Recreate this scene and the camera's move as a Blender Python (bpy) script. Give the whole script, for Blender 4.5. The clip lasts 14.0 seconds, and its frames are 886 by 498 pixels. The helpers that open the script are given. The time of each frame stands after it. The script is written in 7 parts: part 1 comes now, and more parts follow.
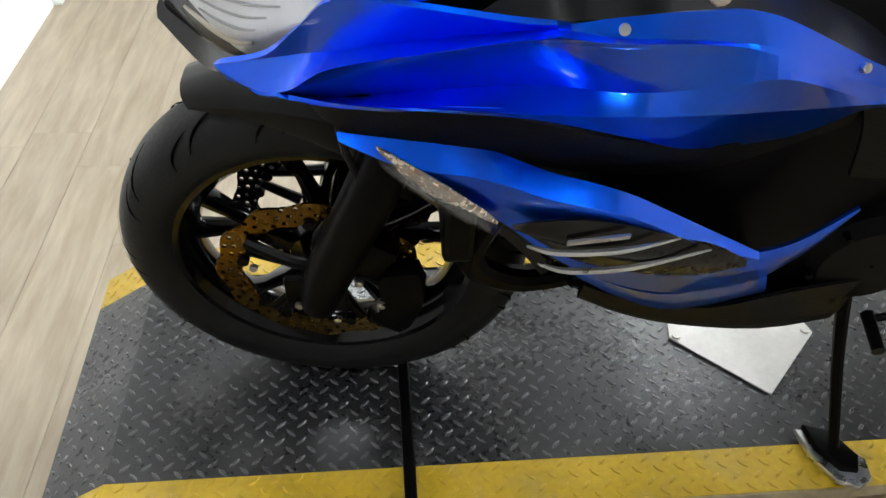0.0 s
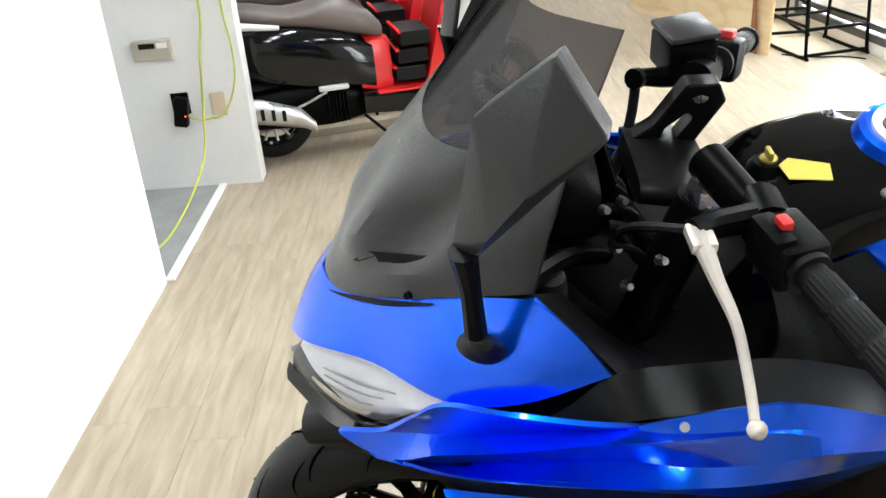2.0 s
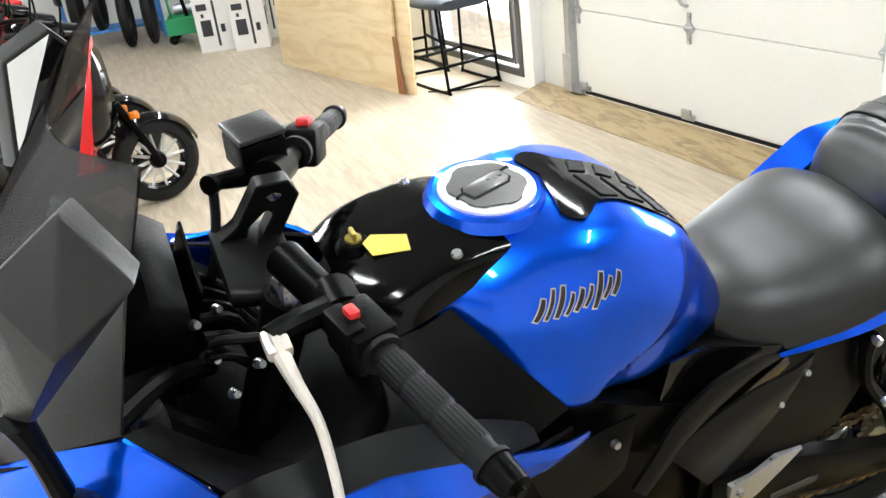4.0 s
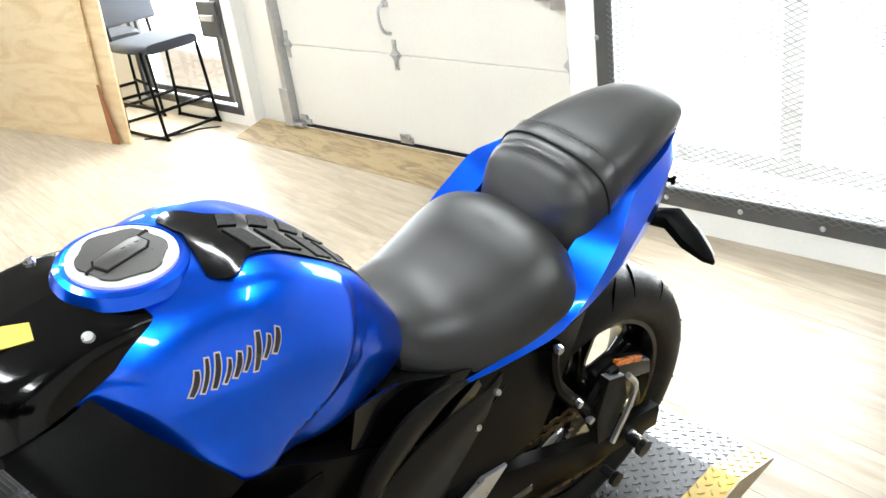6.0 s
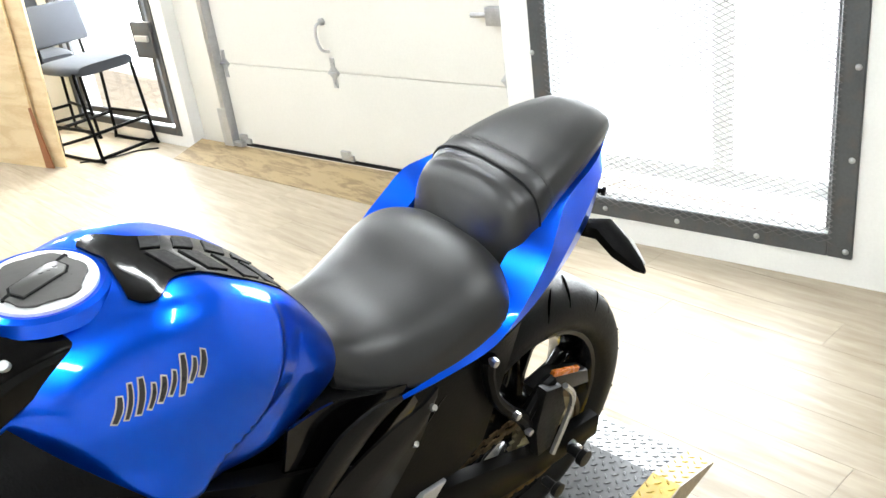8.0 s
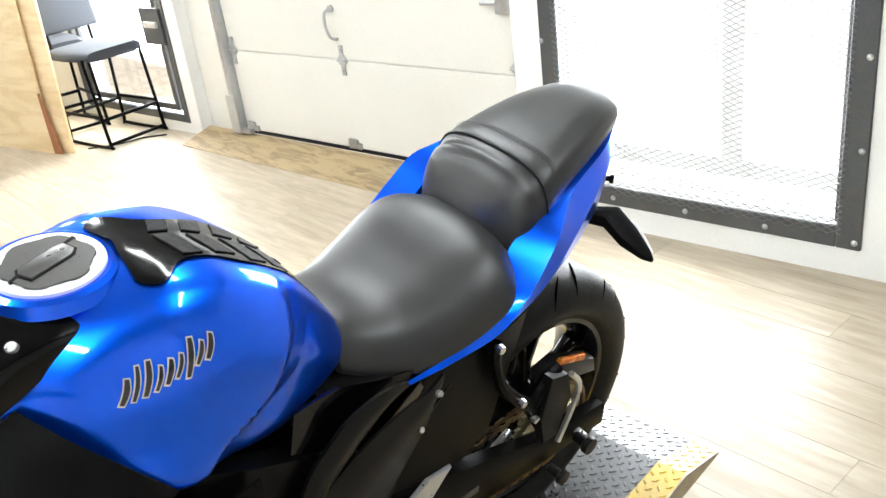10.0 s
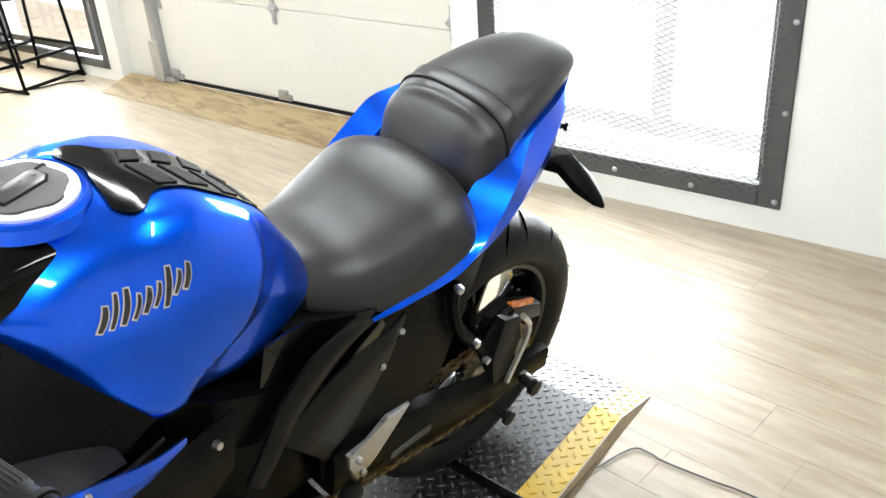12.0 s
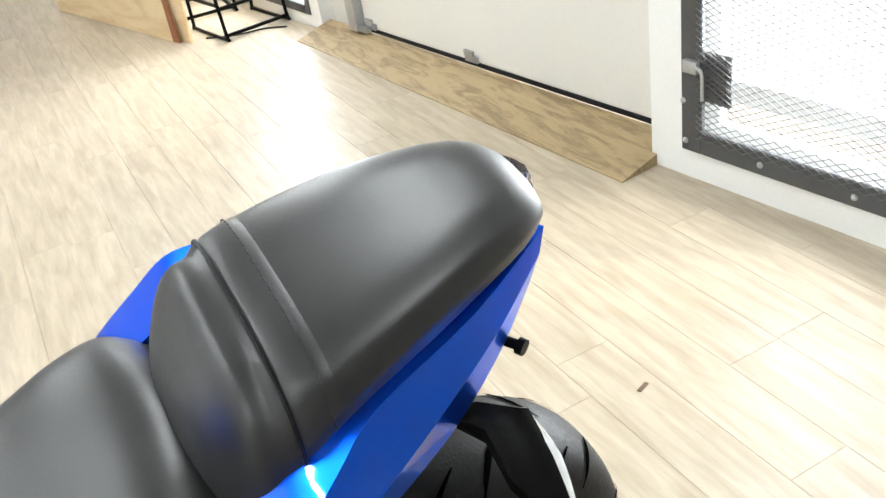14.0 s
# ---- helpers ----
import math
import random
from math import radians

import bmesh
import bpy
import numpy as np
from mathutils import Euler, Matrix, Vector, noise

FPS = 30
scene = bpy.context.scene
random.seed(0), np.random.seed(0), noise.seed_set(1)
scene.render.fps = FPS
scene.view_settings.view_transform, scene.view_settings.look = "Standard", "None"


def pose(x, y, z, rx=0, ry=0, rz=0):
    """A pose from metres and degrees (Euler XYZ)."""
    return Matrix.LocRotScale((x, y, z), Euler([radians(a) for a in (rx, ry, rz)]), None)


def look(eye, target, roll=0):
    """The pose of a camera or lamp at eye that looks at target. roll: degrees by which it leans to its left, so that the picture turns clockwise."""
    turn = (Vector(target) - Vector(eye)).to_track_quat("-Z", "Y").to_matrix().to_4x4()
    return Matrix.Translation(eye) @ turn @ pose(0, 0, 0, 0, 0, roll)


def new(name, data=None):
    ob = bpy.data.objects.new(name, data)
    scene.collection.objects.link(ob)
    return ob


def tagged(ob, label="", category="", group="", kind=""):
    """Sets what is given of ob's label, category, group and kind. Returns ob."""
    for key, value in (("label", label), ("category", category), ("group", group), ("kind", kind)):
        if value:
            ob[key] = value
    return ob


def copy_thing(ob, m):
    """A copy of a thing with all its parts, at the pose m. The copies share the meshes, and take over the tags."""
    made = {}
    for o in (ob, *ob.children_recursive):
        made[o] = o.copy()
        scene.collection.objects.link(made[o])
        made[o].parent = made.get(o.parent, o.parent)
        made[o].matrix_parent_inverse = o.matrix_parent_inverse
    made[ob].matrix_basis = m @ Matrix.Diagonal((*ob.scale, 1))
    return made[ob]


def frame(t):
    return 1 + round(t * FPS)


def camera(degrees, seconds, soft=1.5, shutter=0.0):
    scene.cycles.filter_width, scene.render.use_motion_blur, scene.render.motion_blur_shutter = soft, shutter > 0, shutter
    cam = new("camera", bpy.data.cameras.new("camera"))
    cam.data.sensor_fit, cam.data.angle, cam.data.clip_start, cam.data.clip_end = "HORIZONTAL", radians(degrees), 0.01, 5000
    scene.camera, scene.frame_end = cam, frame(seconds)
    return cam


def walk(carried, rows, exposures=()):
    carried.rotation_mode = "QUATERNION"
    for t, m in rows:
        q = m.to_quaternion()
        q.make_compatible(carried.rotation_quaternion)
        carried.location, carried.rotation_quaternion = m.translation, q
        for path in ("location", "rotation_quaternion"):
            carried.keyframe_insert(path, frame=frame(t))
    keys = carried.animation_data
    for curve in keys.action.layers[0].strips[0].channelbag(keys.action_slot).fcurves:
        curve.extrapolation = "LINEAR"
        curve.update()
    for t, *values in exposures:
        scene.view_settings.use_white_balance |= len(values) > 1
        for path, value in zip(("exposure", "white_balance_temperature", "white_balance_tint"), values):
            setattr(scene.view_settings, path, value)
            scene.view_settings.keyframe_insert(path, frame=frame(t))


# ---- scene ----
cam = camera(52.97, 14.0, soft=1.5)
PATH = [
    (0, (0.1009, -1.1104, 1.4685), (0.1829, 0.0374, 0.5062), 0.969),
    (0.5, (0.0485, -1.1272, 1.4774), (-0.0341, 0.0384, 0.5370), 0.475),
    (1, (0.0340, -1.1616, 1.5070), (-0.1530, 0.0247, 0.6083), 0.115),
    (1.5, (0.0632, -1.1616, 1.5924), (-0.0836, 0.0996, 0.7937), -3.140),
    (2, (0.0910, -1.1503, 1.6798), (0.0557, 0.1950, 1.0173), -4.818),
    (2.5, (0.1050, -1.1625, 1.7071), (0.1569, 0.1964, 1.0742), -4.852),
    (3, (0.1411, -1.1629, 1.7285), (0.3263, 0.1928, 1.1138), -6.083),
    (3.5, (0.1798, -1.1587, 1.7271), (0.4938, 0.1651, 1.0956), -6.883),
    (4, (0.2199, -1.1582, 1.7237), (0.6655, 0.1254, 1.0881), -7.337),
    (4.2, (0.2394, -1.1568, 1.7208), (0.7399, 0.1051, 1.0826), -7.712),
    (6.3, (0.3675, -1.1682, 1.7092), (1.2102, -0.0982, 1.0807), -7.860),
    (6.5, (0.3716, -1.1723, 1.7126), (1.2360, -0.1142, 1.0935), -8.016),
    (7, (0.3717, -1.1774, 1.7100), (1.2426, -0.1283, 1.0849), -7.967),
    (7.5, (0.3746, -1.1781, 1.7094), (1.2481, -0.1293, 1.0872), -8.132),
    (8, (0.3748, -1.1785, 1.7049), (1.2526, -0.1352, 1.0796), -7.747),
    (10.3, (0.3738, -1.1787, 1.6989), (1.2303, -0.1319, 1.0505), -7.590),
    (10.5, (0.3761, -1.1760, 1.6940), (1.2206, -0.1272, 1.0331), -7.982),
    (11, (0.3645, -1.1624, 1.7000), (1.2078, -0.1006, 1.0588), -7.965),
    (11.5, (0.3339, -1.1557, 1.6986), (1.1670, -0.0953, 1.0419), -6.848),
    (12, (0.3044, -1.1524, 1.6889), (1.2391, -0.2201, 0.9767), -4.184),
    (12.2, (0.3363, -1.1263, 1.6724), (1.2411, -0.1806, 0.9340), -4.594),
    (12.5, (0.4664, -1.1007, 1.6636), (1.3217, -0.0710, 0.9718), -5.271),
    (13, (0.7113, -1.0624, 1.6764), (1.5402, 0.0009, 1.0134), -4.064),
    (13.3, (0.8251, -0.9520, 1.6279), (1.5734, 0.1299, 0.9095), -3.073),
    (13.5, (0.9239, -0.8806, 1.6018), (1.6465, 0.2252, 0.8985), -4.165),
    (13.6, (0.9756, -0.8330, 1.5978), (1.6827, 0.2701, 0.8585), -3.781),
    (14, (1.2211, -0.8114, 1.6031), (1.7506, 0.3893, 0.8033), -9.979),
]

walk(cam, [(t, look(eye, target, roll)) for t, eye, target, roll in PATH],
     exposures=[(0.0, 0.2), (1.0, 0.27), (2.0, 0.5), (3.0, 0.62), (4.0, 0.72), (8.0, 0.75), (11.0, 0.75), (13.0, 0.65), (14.0, 0.55)])

# ---- light: sky outside, daylight through the openings, ceiling tubes ----
world = bpy.data.worlds.new("sky")
scene.world = world
world.use_nodes = True
wn = world.node_tree.nodes
sky = wn.new("ShaderNodeTexSky")
sky.sky_type = 'NISHITA'
sky.sun_disc = False
sky.sun_elevation, sky.sun_rotation = radians(42), radians(120)
world.node_tree.links.new(sky.outputs[0], wn["Background"].inputs[0])
wn["Background"].inputs[1].default_value = 0.12


def area_lamp(name, m, sx, sy, watts, colour=(1, 1, 1)):
    data = bpy.data.lights.new(name, 'AREA')
    data.shape, data.size, data.size_y, data.energy, data.color = 'RECTANGLE', sx, sy, watts, colour
    ob = new(name, data)
    ob.matrix_world = m
    return ob


# daylight in the barred door's opening and in the window beyond
area_lamp("door_daylight", look((3.62, 0.72, 1.15), (0.6, 0.35, 0.6)), 1.25, 2.0, 105, (0.9, 0.96, 1.0))
area_lamp("window_daylight", look((3.05, 5.15, 1.2), (1.6, 4.4, 0.4)), 0.8, 1.8, 70, (0.9, 0.96, 1.0))
sun_data = bpy.data.lights.new("sun", 'SUN')
sun_data.energy, sun_data.angle, sun_data.color = 2.0, radians(0.5), (1.0, 0.95, 0.87)
sun = new("sun", sun_data)
sun.matrix_world = look((8, -2, 8), (0, 4, 0))

# ---- materials ----
def mat(name, colour, rough=0.5, metal=0.0, var=0.12, scale=6.0, fine=90.0, bump=0.15, rough_var=0.12, coat=0.0,
        stretch=(1, 1, 1), dist=0.002, spec=0.5, dirt_or_sheen=None, dirt_or_sheen_amount=0.0):
    m = bpy.data.materials.new(name)
    m.use_nodes = True
    nt = m.node_tree
    n, l = nt.nodes, nt.links
    b = n["Principled BSDF"]
    tc = n.new("ShaderNodeTexCoord")
    mp = n.new("ShaderNodeMapping")
    mp.inputs["Scale"].default_value = stretch
    l.new(tc.outputs["Object"], mp.inputs[0])
    big = n.new("ShaderNodeTexNoise")
    big.inputs["Scale"].default_value, big.inputs["Detail"].default_value = scale, 5
    small = n.new("ShaderNodeTexNoise")
    small.inputs["Scale"].default_value, small.inputs["Detail"].default_value = fine, 3
    l.new(mp.outputs[0], big.inputs[0]), l.new(mp.outputs[0], small.inputs[0])
    mix = n.new("ShaderNodeMath")
    mix.operation = 'ADD'
    l.new(big.outputs[0], mix.inputs[0]), l.new(small.outputs[0], mix.inputs[1])
    ramp = n.new("ShaderNodeMapRange")
    ramp.inputs[1].default_value, ramp.inputs[2].default_value = 0.6, 1.4
    ramp.inputs[3].default_value, ramp.inputs[4].default_value = 1 - var, 1 + var
    l.new(mix.outputs[0], ramp.inputs[0])
    mul = n.new("ShaderNodeVectorMath")
    mul.operation = 'SCALE'
    mul.inputs[0].default_value = colour[:3]
    l.new(ramp.outputs[0], mul.inputs["Scale"])
    last = mul.outputs[0]
    # patches of a second colour, for dirt and for painted-in reflections
    if dirt_or_sheen:
        dn = n.new("ShaderNodeTexNoise")
        dn.inputs["Scale"].default_value, dn.inputs["Detail"].default_value = scale * 1.7, 8
        l.new(mp.outputs[0], dn.inputs[0])
        dr = n.new("ShaderNodeMapRange")
        dr.inputs[1].default_value, dr.inputs[2].default_value, dr.inputs[4].default_value = 0.5, 0.75, dirt_or_sheen_amount
        l.new(dn.outputs[0], dr.inputs[0])
        mx = n.new("ShaderNodeMix")
        mx.data_type = 'RGBA'
        l.new(dr.outputs[0], mx.inputs["Factor"]), l.new(last, mx.inputs["A"])
        mx.inputs["B"].default_value = (*dirt_or_sheen, 1)
        last = mx.outputs["Result"]
    l.new(last, b.inputs["Base Color"])
    rr = n.new("ShaderNodeMapRange")
    rr.inputs[1].default_value, rr.inputs[2].default_value = 0.6, 1.4
    rr.inputs[3].default_value, rr.inputs[4].default_value = max(0.02, rough - rough_var), min(1, rough + rough_var)
    l.new(mix.outputs[0], rr.inputs[0]), l.new(rr.outputs[0], b.inputs["Roughness"])
    b.inputs["Metallic"].default_value = metal
    b.inputs["Coat Weight"].default_value, b.inputs["Coat Roughness"].default_value = coat, 0.03
    b.inputs["Specular IOR Level"].default_value = spec
    if bump:
        bp = n.new("ShaderNodeBump")
        bp.inputs["Strength"].default_value, bp.inputs["Distance"].default_value = bump, dist
        l.new(small.outputs[0], bp.inputs["Height"]), l.new(bp.outputs[0], b.inputs["Normal"])
    return m


def lamp_mat(name, colour, strength):
    m = bpy.data.materials.new(name)
    m.use_nodes = True
    b = m.node_tree.nodes["Principled BSDF"]
    b.inputs["Base Color"].default_value = (*colour, 1)
    b.inputs["Emission Color"].default_value, b.inputs["Emission Strength"].default_value = (*colour, 1), strength
    return m


def glass_mat(name, colour, rough=0.02, alpha=1.0):
    m = bpy.data.materials.new(name)
    m.use_nodes = True
    b = m.node_tree.nodes["Principled BSDF"]
    b.inputs["Base Color"].default_value = (*colour, 1)
    b.inputs["Roughness"].default_value, b.inputs["Transmission Weight"].default_value, b.inputs["IOR"].default_value = rough, 1.0, 1.3
    return m


M_white = mat("white_paint", (0.8, 0.8, 0.78), 0.55, var=0.04, scale=1.5, bump=0.08)
M_greywall = mat("grey_white_wall", (0.76, 0.755, 0.745), 0.6, var=0.05, scale=1.5, bump=0.1)
M_cream = mat("cream_door_paint", (0.69, 0.675, 0.625), 0.45, var=0.04, scale=2, bump=0.06)
M_ceiling = mat("unseen_ceiling_grey", (0.22, 0.22, 0.225), 0.8, var=0.03, bump=0.05)
M_frame = mat("painted_grey_steel", (0.075, 0.08, 0.085), 0.45, 0.3, var=0.2, scale=8, dirt_or_sheen=(0.16, 0.1, 0.06), dirt_or_sheen_amount=0.25)
M_mesh = mat("expanded_metal", (0.13, 0.13, 0.13), 0.5, 0.3, var=0.2)
M_steel = mat("bright_steel", (0.6, 0.6, 0.6), 0.3, 1.0, var=0.1, scale=20)
M_galv = mat("galvanised_steel", (0.5, 0.51, 0.52), 0.42, 0.85, var=0.15, scale=25)
M_rubber = mat("black_rubber", (0.004, 0.004, 0.0043), 0.5, spec=0.2, var=0.25, scale=10, fine=160, bump=0.2)
M_tyre = mat("tyre_rubber", (0.011, 0.011, 0.011), 0.48, spec=0.14, var=0.25, scale=12, fine=200, bump=0.25)
M_blackgloss = mat("gloss_black_paint", (0.0015, 0.0014, 0.0014), 0.12, var=0.1, bump=0.02, coat=0.15, rough_var=0.05, spec=0.2)
M_blackmatt = mat("textured_black_plastic", (0.0035, 0.0034, 0.0034), 0.4, spec=0.07, var=0.2, fine=260, bump=0.25, rough_var=0.08)
M_blackmetal = mat("black_coated_metal", (0.002, 0.002, 0.002), 0.33, 0.0, spec=0.06, var=0.15, scale=14, bump=0.0, rough_var=0.03)
M_greyplastic = mat("dark_grey_plastic", (0.022, 0.0216, 0.0212), 0.34, spec=0.38, var=0.15, fine=260, bump=0.2, rough_var=0.08)
M_satin = mat("satin_black_plastic", (0.005, 0.005, 0.005), 0.33, spec=0.15, var=0.15, fine=260, bump=0.1, rough_var=0.05)
M_silver = mat("cast_aluminium", (0.55, 0.55, 0.54), 0.35, 0.9, var=0.1, scale=20)
M_chrome = mat("chrome", (0.75, 0.75, 0.75), 0.1, 1.0, var=0.03, bump=0.0, rough_var=0.03)
M_gold = mat("gold_disc", (0.15, 0.085, 0.016), 0.25, 1.0, var=0.2, scale=30)
M_red = mat("red_plastic", (0.55, 0.02, 0.02), 0.4, var=0.08)
M_vinyl = mat("black_seat_vinyl", (0.0035, 0.0033, 0.0031), 0.42, spec=0.68, var=0.15, scale=5, fine=420, bump=0.12, rough_var=0.1, dist=0.001)
M_vinyl.node_tree.nodes["Principled BSDF"].inputs["Sheen Weight"].default_value = 0.08
M_yellowtag = mat("yellow_paper_tag", (0.75, 0.6, 0.1), 0.7, var=0.06)
M_amber = mat("amber_lens", (0.6, 0.16, 0.01), 0.25, var=0.1)
M_white_sheet = mat("white_paper", (0.75, 0.74, 0.71), 0.7, var=0.08)


def paint_blue():
    m = mat("candy_blue_paint", (0.001, 0.115, 0.94), 0.28, 0.92, var=0.03, scale=3, fine=1400, bump=0.0, coat=0.7, rough_var=0.0)
    m.node_tree.nodes["Principled BSDF"].inputs["Specular Tint"].default_value = (0.15, 0.45, 1, 1)
    return m


M_blue = paint_blue()


def pane_mat(name, tint, gloss=0.06):
    """Thin clear or tinted sheet: straight-through light with a little mirror gloss."""
    m = bpy.data.materials.new(name)
    m.use_nodes = True
    n, l = m.node_tree.nodes, m.node_tree.links
    n.remove(n["Principled BSDF"])
    tr, gl, mx = n.new("ShaderNodeBsdfTransparent"), n.new("ShaderNodeBsdfGlossy"), n.new("ShaderNodeMixShader")
    tr.inputs[0].default_value = (*tint, 1)
    gl.inputs["Roughness"].default_value = 0.06
    mx.inputs[0].default_value = gloss
    l.new(tr.outputs[0], mx.inputs[1]), l.new(gl.outputs[0], mx.inputs[2])
    l.new(mx.outputs[0], n["Material Output"].inputs[0])
    return m


def floor_boards():
    """Pale oak vinyl boards, 0.18 wide, running along y."""
    m = bpy.data.materials.new("pale_oak_boards")
    m.use_nodes = True
    nt = m.node_tree
    n, l = nt.nodes, nt.links
    b = n["Principled BSDF"]
    tc = n.new("ShaderNodeTexCoord")
    oi = n.new("ShaderNodeObjectInfo")
    off = n.new("ShaderNodeVectorMath")
    off.operation = 'SCALE'
    off.inputs[0].default_value = (17, 31, 5)
    l.new(oi.outputs["Random"], off.inputs["Scale"])
    add = n.new("ShaderNodeVectorMath")
    l.new(tc.outputs["Object"], add.inputs[0]), l.new(off.outputs[0], add.inputs[1])
    mp = n.new("ShaderNodeMapping")
    mp.inputs["Scale"].default_value = (9, 1.1, 1)
    l.new(add.outputs[0], mp.inputs[0])
    grain = n.new("ShaderNodeTexNoise")
    grain.inputs["Scale"].default_value, grain.inputs["Detail"].default_value, grain.inputs["Distortion"].default_value = 3.0, 8, 0.5
    l.new(mp.outputs[0], grain.inputs[0])
    fine = n.new("ShaderNodeTexNoise")
    fine.inputs["Scale"].default_value, fine.inputs["Detail"].default_value = 14, 5
    l.new(mp.outputs[0], fine.inputs[0])
    cr = n.new("ShaderNodeValToRGB")
    cr.color_ramp.elements[0].position, cr.color_ramp.elements[0].color = 0.3, (0.325, 0.264, 0.186, 1)
    cr.color_ramp.elements[1].position, cr.color_ramp.elements[1].color = 0.68, (0.44, 0.374, 0.284, 1)
    e = cr.color_ramp.elements.new(0.5)
    e.color = (0.385, 0.323, 0.239, 1)
    l.new(grain.outputs[0], cr.inputs[0])
    mr = n.new("ShaderNodeMapRange")
    mr.inputs[3].default_value, mr.inputs[4].default_value = 0.88, 1.1
    l.new(fine.outputs[0], mr.inputs[0])
    tone = n.new("ShaderNodeMapRange")
    tone.inputs[3].default_value, tone.inputs[4].default_value = 0.96, 1.04
    l.new(oi.outputs["Random"], tone.inputs[0])
    mm = n.new("ShaderNodeMath")
    mm.operation = 'MULTIPLY'
    l.new(mr.outputs[0], mm.inputs[0]), l.new(tone.outputs[0], mm.inputs[1])
    sc = n.new("ShaderNodeVectorMath")
    sc.operation = 'SCALE'
    l.new(cr.outputs[0], sc.inputs[0]), l.new(mm.outputs[0], sc.inputs["Scale"])
    l.new(sc.outputs[0], b.inputs["Base Color"])
    rr = n.new("ShaderNodeMapRange")
    rr.inputs[3].default_value, rr.inputs[4].default_value = 0.36, 0.42
    l.new(fine.outputs[0], rr.inputs[0]), l.new(rr.outputs[0], b.inputs["Roughness"])
    b.inputs["Specular IOR Level"].default_value = 0.36
    bp = n.new("ShaderNodeBump")
    bp.inputs["Strength"].default_value, bp.inputs["Distance"].default_value = 0.03, 0.001
    l.new(fine.outputs[0], bp.inputs["Height"]), l.new(bp.outputs[0], b.inputs["Normal"])
    return m


M_floor = floor_boards()


M_lens = pane_mat("clear_lens", (0.96, 0.96, 0.97), 0.08)


def plywood(name, light, dark, scale=1.0, along=(1, 6, 1)):
    m = bpy.data.materials.new(name)
    m.use_nodes = True
    n, l = m.node_tree.nodes, m.node_tree.links
    b = n["Principled BSDF"]
    tc = n.new("ShaderNodeTexCoord")
    mp = n.new("ShaderNodeMapping")
    mp.inputs["Scale"].default_value = along
    l.new(tc.outputs["Object"], mp.inputs[0])
    w = n.new("ShaderNodeTexNoise")
    w.inputs["Scale"].default_value, w.inputs["Detail"].default_value, w.inputs["Distortion"].default_value = 1.6 * scale, 4, 1.5
    l.new(mp.outputs[0], w.inputs[0])
    f = n.new("ShaderNodeTexNoise")
    f.inputs["Scale"].default_value, f.inputs["Detail"].default_value = 30, 6
    l.new(mp.outputs[0], f.inputs[0])
    ad = n.new("ShaderNodeMath")
    ad.operation = 'MULTIPLY_ADD'
    ad.inputs[1].default_value = 0.3
    l.new(f.outputs[0], ad.inputs[0]), l.new(w.outputs[0], ad.inputs[2])
    cr = n.new("ShaderNodeValToRGB")
    cr.color_ramp.elements[0].position, cr.color_ramp.elements[0].color = 0.5, (*dark, 1)
    cr.color_ramp.elements[1].position, cr.color_ramp.elements[1].color = 0.72, (*light, 1)
    l.new(ad.outputs[0], cr.inputs[0]), l.new(cr.outputs[0], b.inputs["Base Color"])
    b.inputs["Roughness"].default_value = 0.6
    return m


M_ply = plywood("pine_plywood", (0.8, 0.64, 0.4), (0.7, 0.52, 0.29), 1.0, (1, 1, 5))
M_plyramp = plywood("worn_plywood", (0.33, 0.24, 0.122), (0.2, 0.138, 0.066), 2.0, (6, 1, 1))
# pale blotches: dusty stains, plus ceiling reflections put into the colour
M_plate = mat("black_tread_plate", (0.018, 0.0185, 0.019), 0.3, 0.0, spec=0.55, var=0.3, scale=5, dirt_or_sheen=(0.12, 0.12, 0.118), dirt_or_sheen_amount=0.5, bump=0.06, rough_var=0.08)
# bars coloured paler than the deck: painted-in highlights as well as wear
M_tread = mat("worn_highlit_tread", (0.11, 0.111, 0.114), 0.3, 0.3, var=0.3, scale=6, bump=0.05)
M_yellow = mat("worn_yellow_paint", (0.52, 0.34, 0.018), 0.42, var=0.18, scale=9, dirt_or_sheen=(0.36, 0.28, 0.13), dirt_or_sheen_amount=0.4, bump=0.1)
M_foil = mat("dull_aluminium_sheet", (0.62, 0.6, 0.57), 0.4, 0.3, var=0.12, scale=15)


# ---- mesh helpers ----
def finish(name, bm, material, smooth=True, angle=35, sharp=False):
    bmesh.ops.recalc_face_normals(bm, faces=bm.faces[:])
    me = bpy.data.meshes.new(name)
    if smooth:
        for f in bm.faces:
            f.smooth = True
        for e in bm.edges:
            if len(e.link_faces) == 2 and e.calc_face_angle(0) > radians(angle):
                e.smooth = False
    bm.to_mesh(me)
    bm.free()
    for x in (material if isinstance(material, (list, tuple)) else [material]):
        me.materials.append(x)
    return me


def part(name, bm, material, parent=None, label="", smooth=True, angle=35):
    ob = new(name, finish(name, bm, material, smooth, angle))
    if parent is not None:
        ob.parent = parent
    if label:
        tagged(ob, label)
    return ob


def thing(name, label, category, m=Matrix(), group="", kind=""):
    ob = new(name)
    ob.empty_display_size = 0.1
    ob.matrix_world = m
    return tagged(ob, label, category, group, kind)


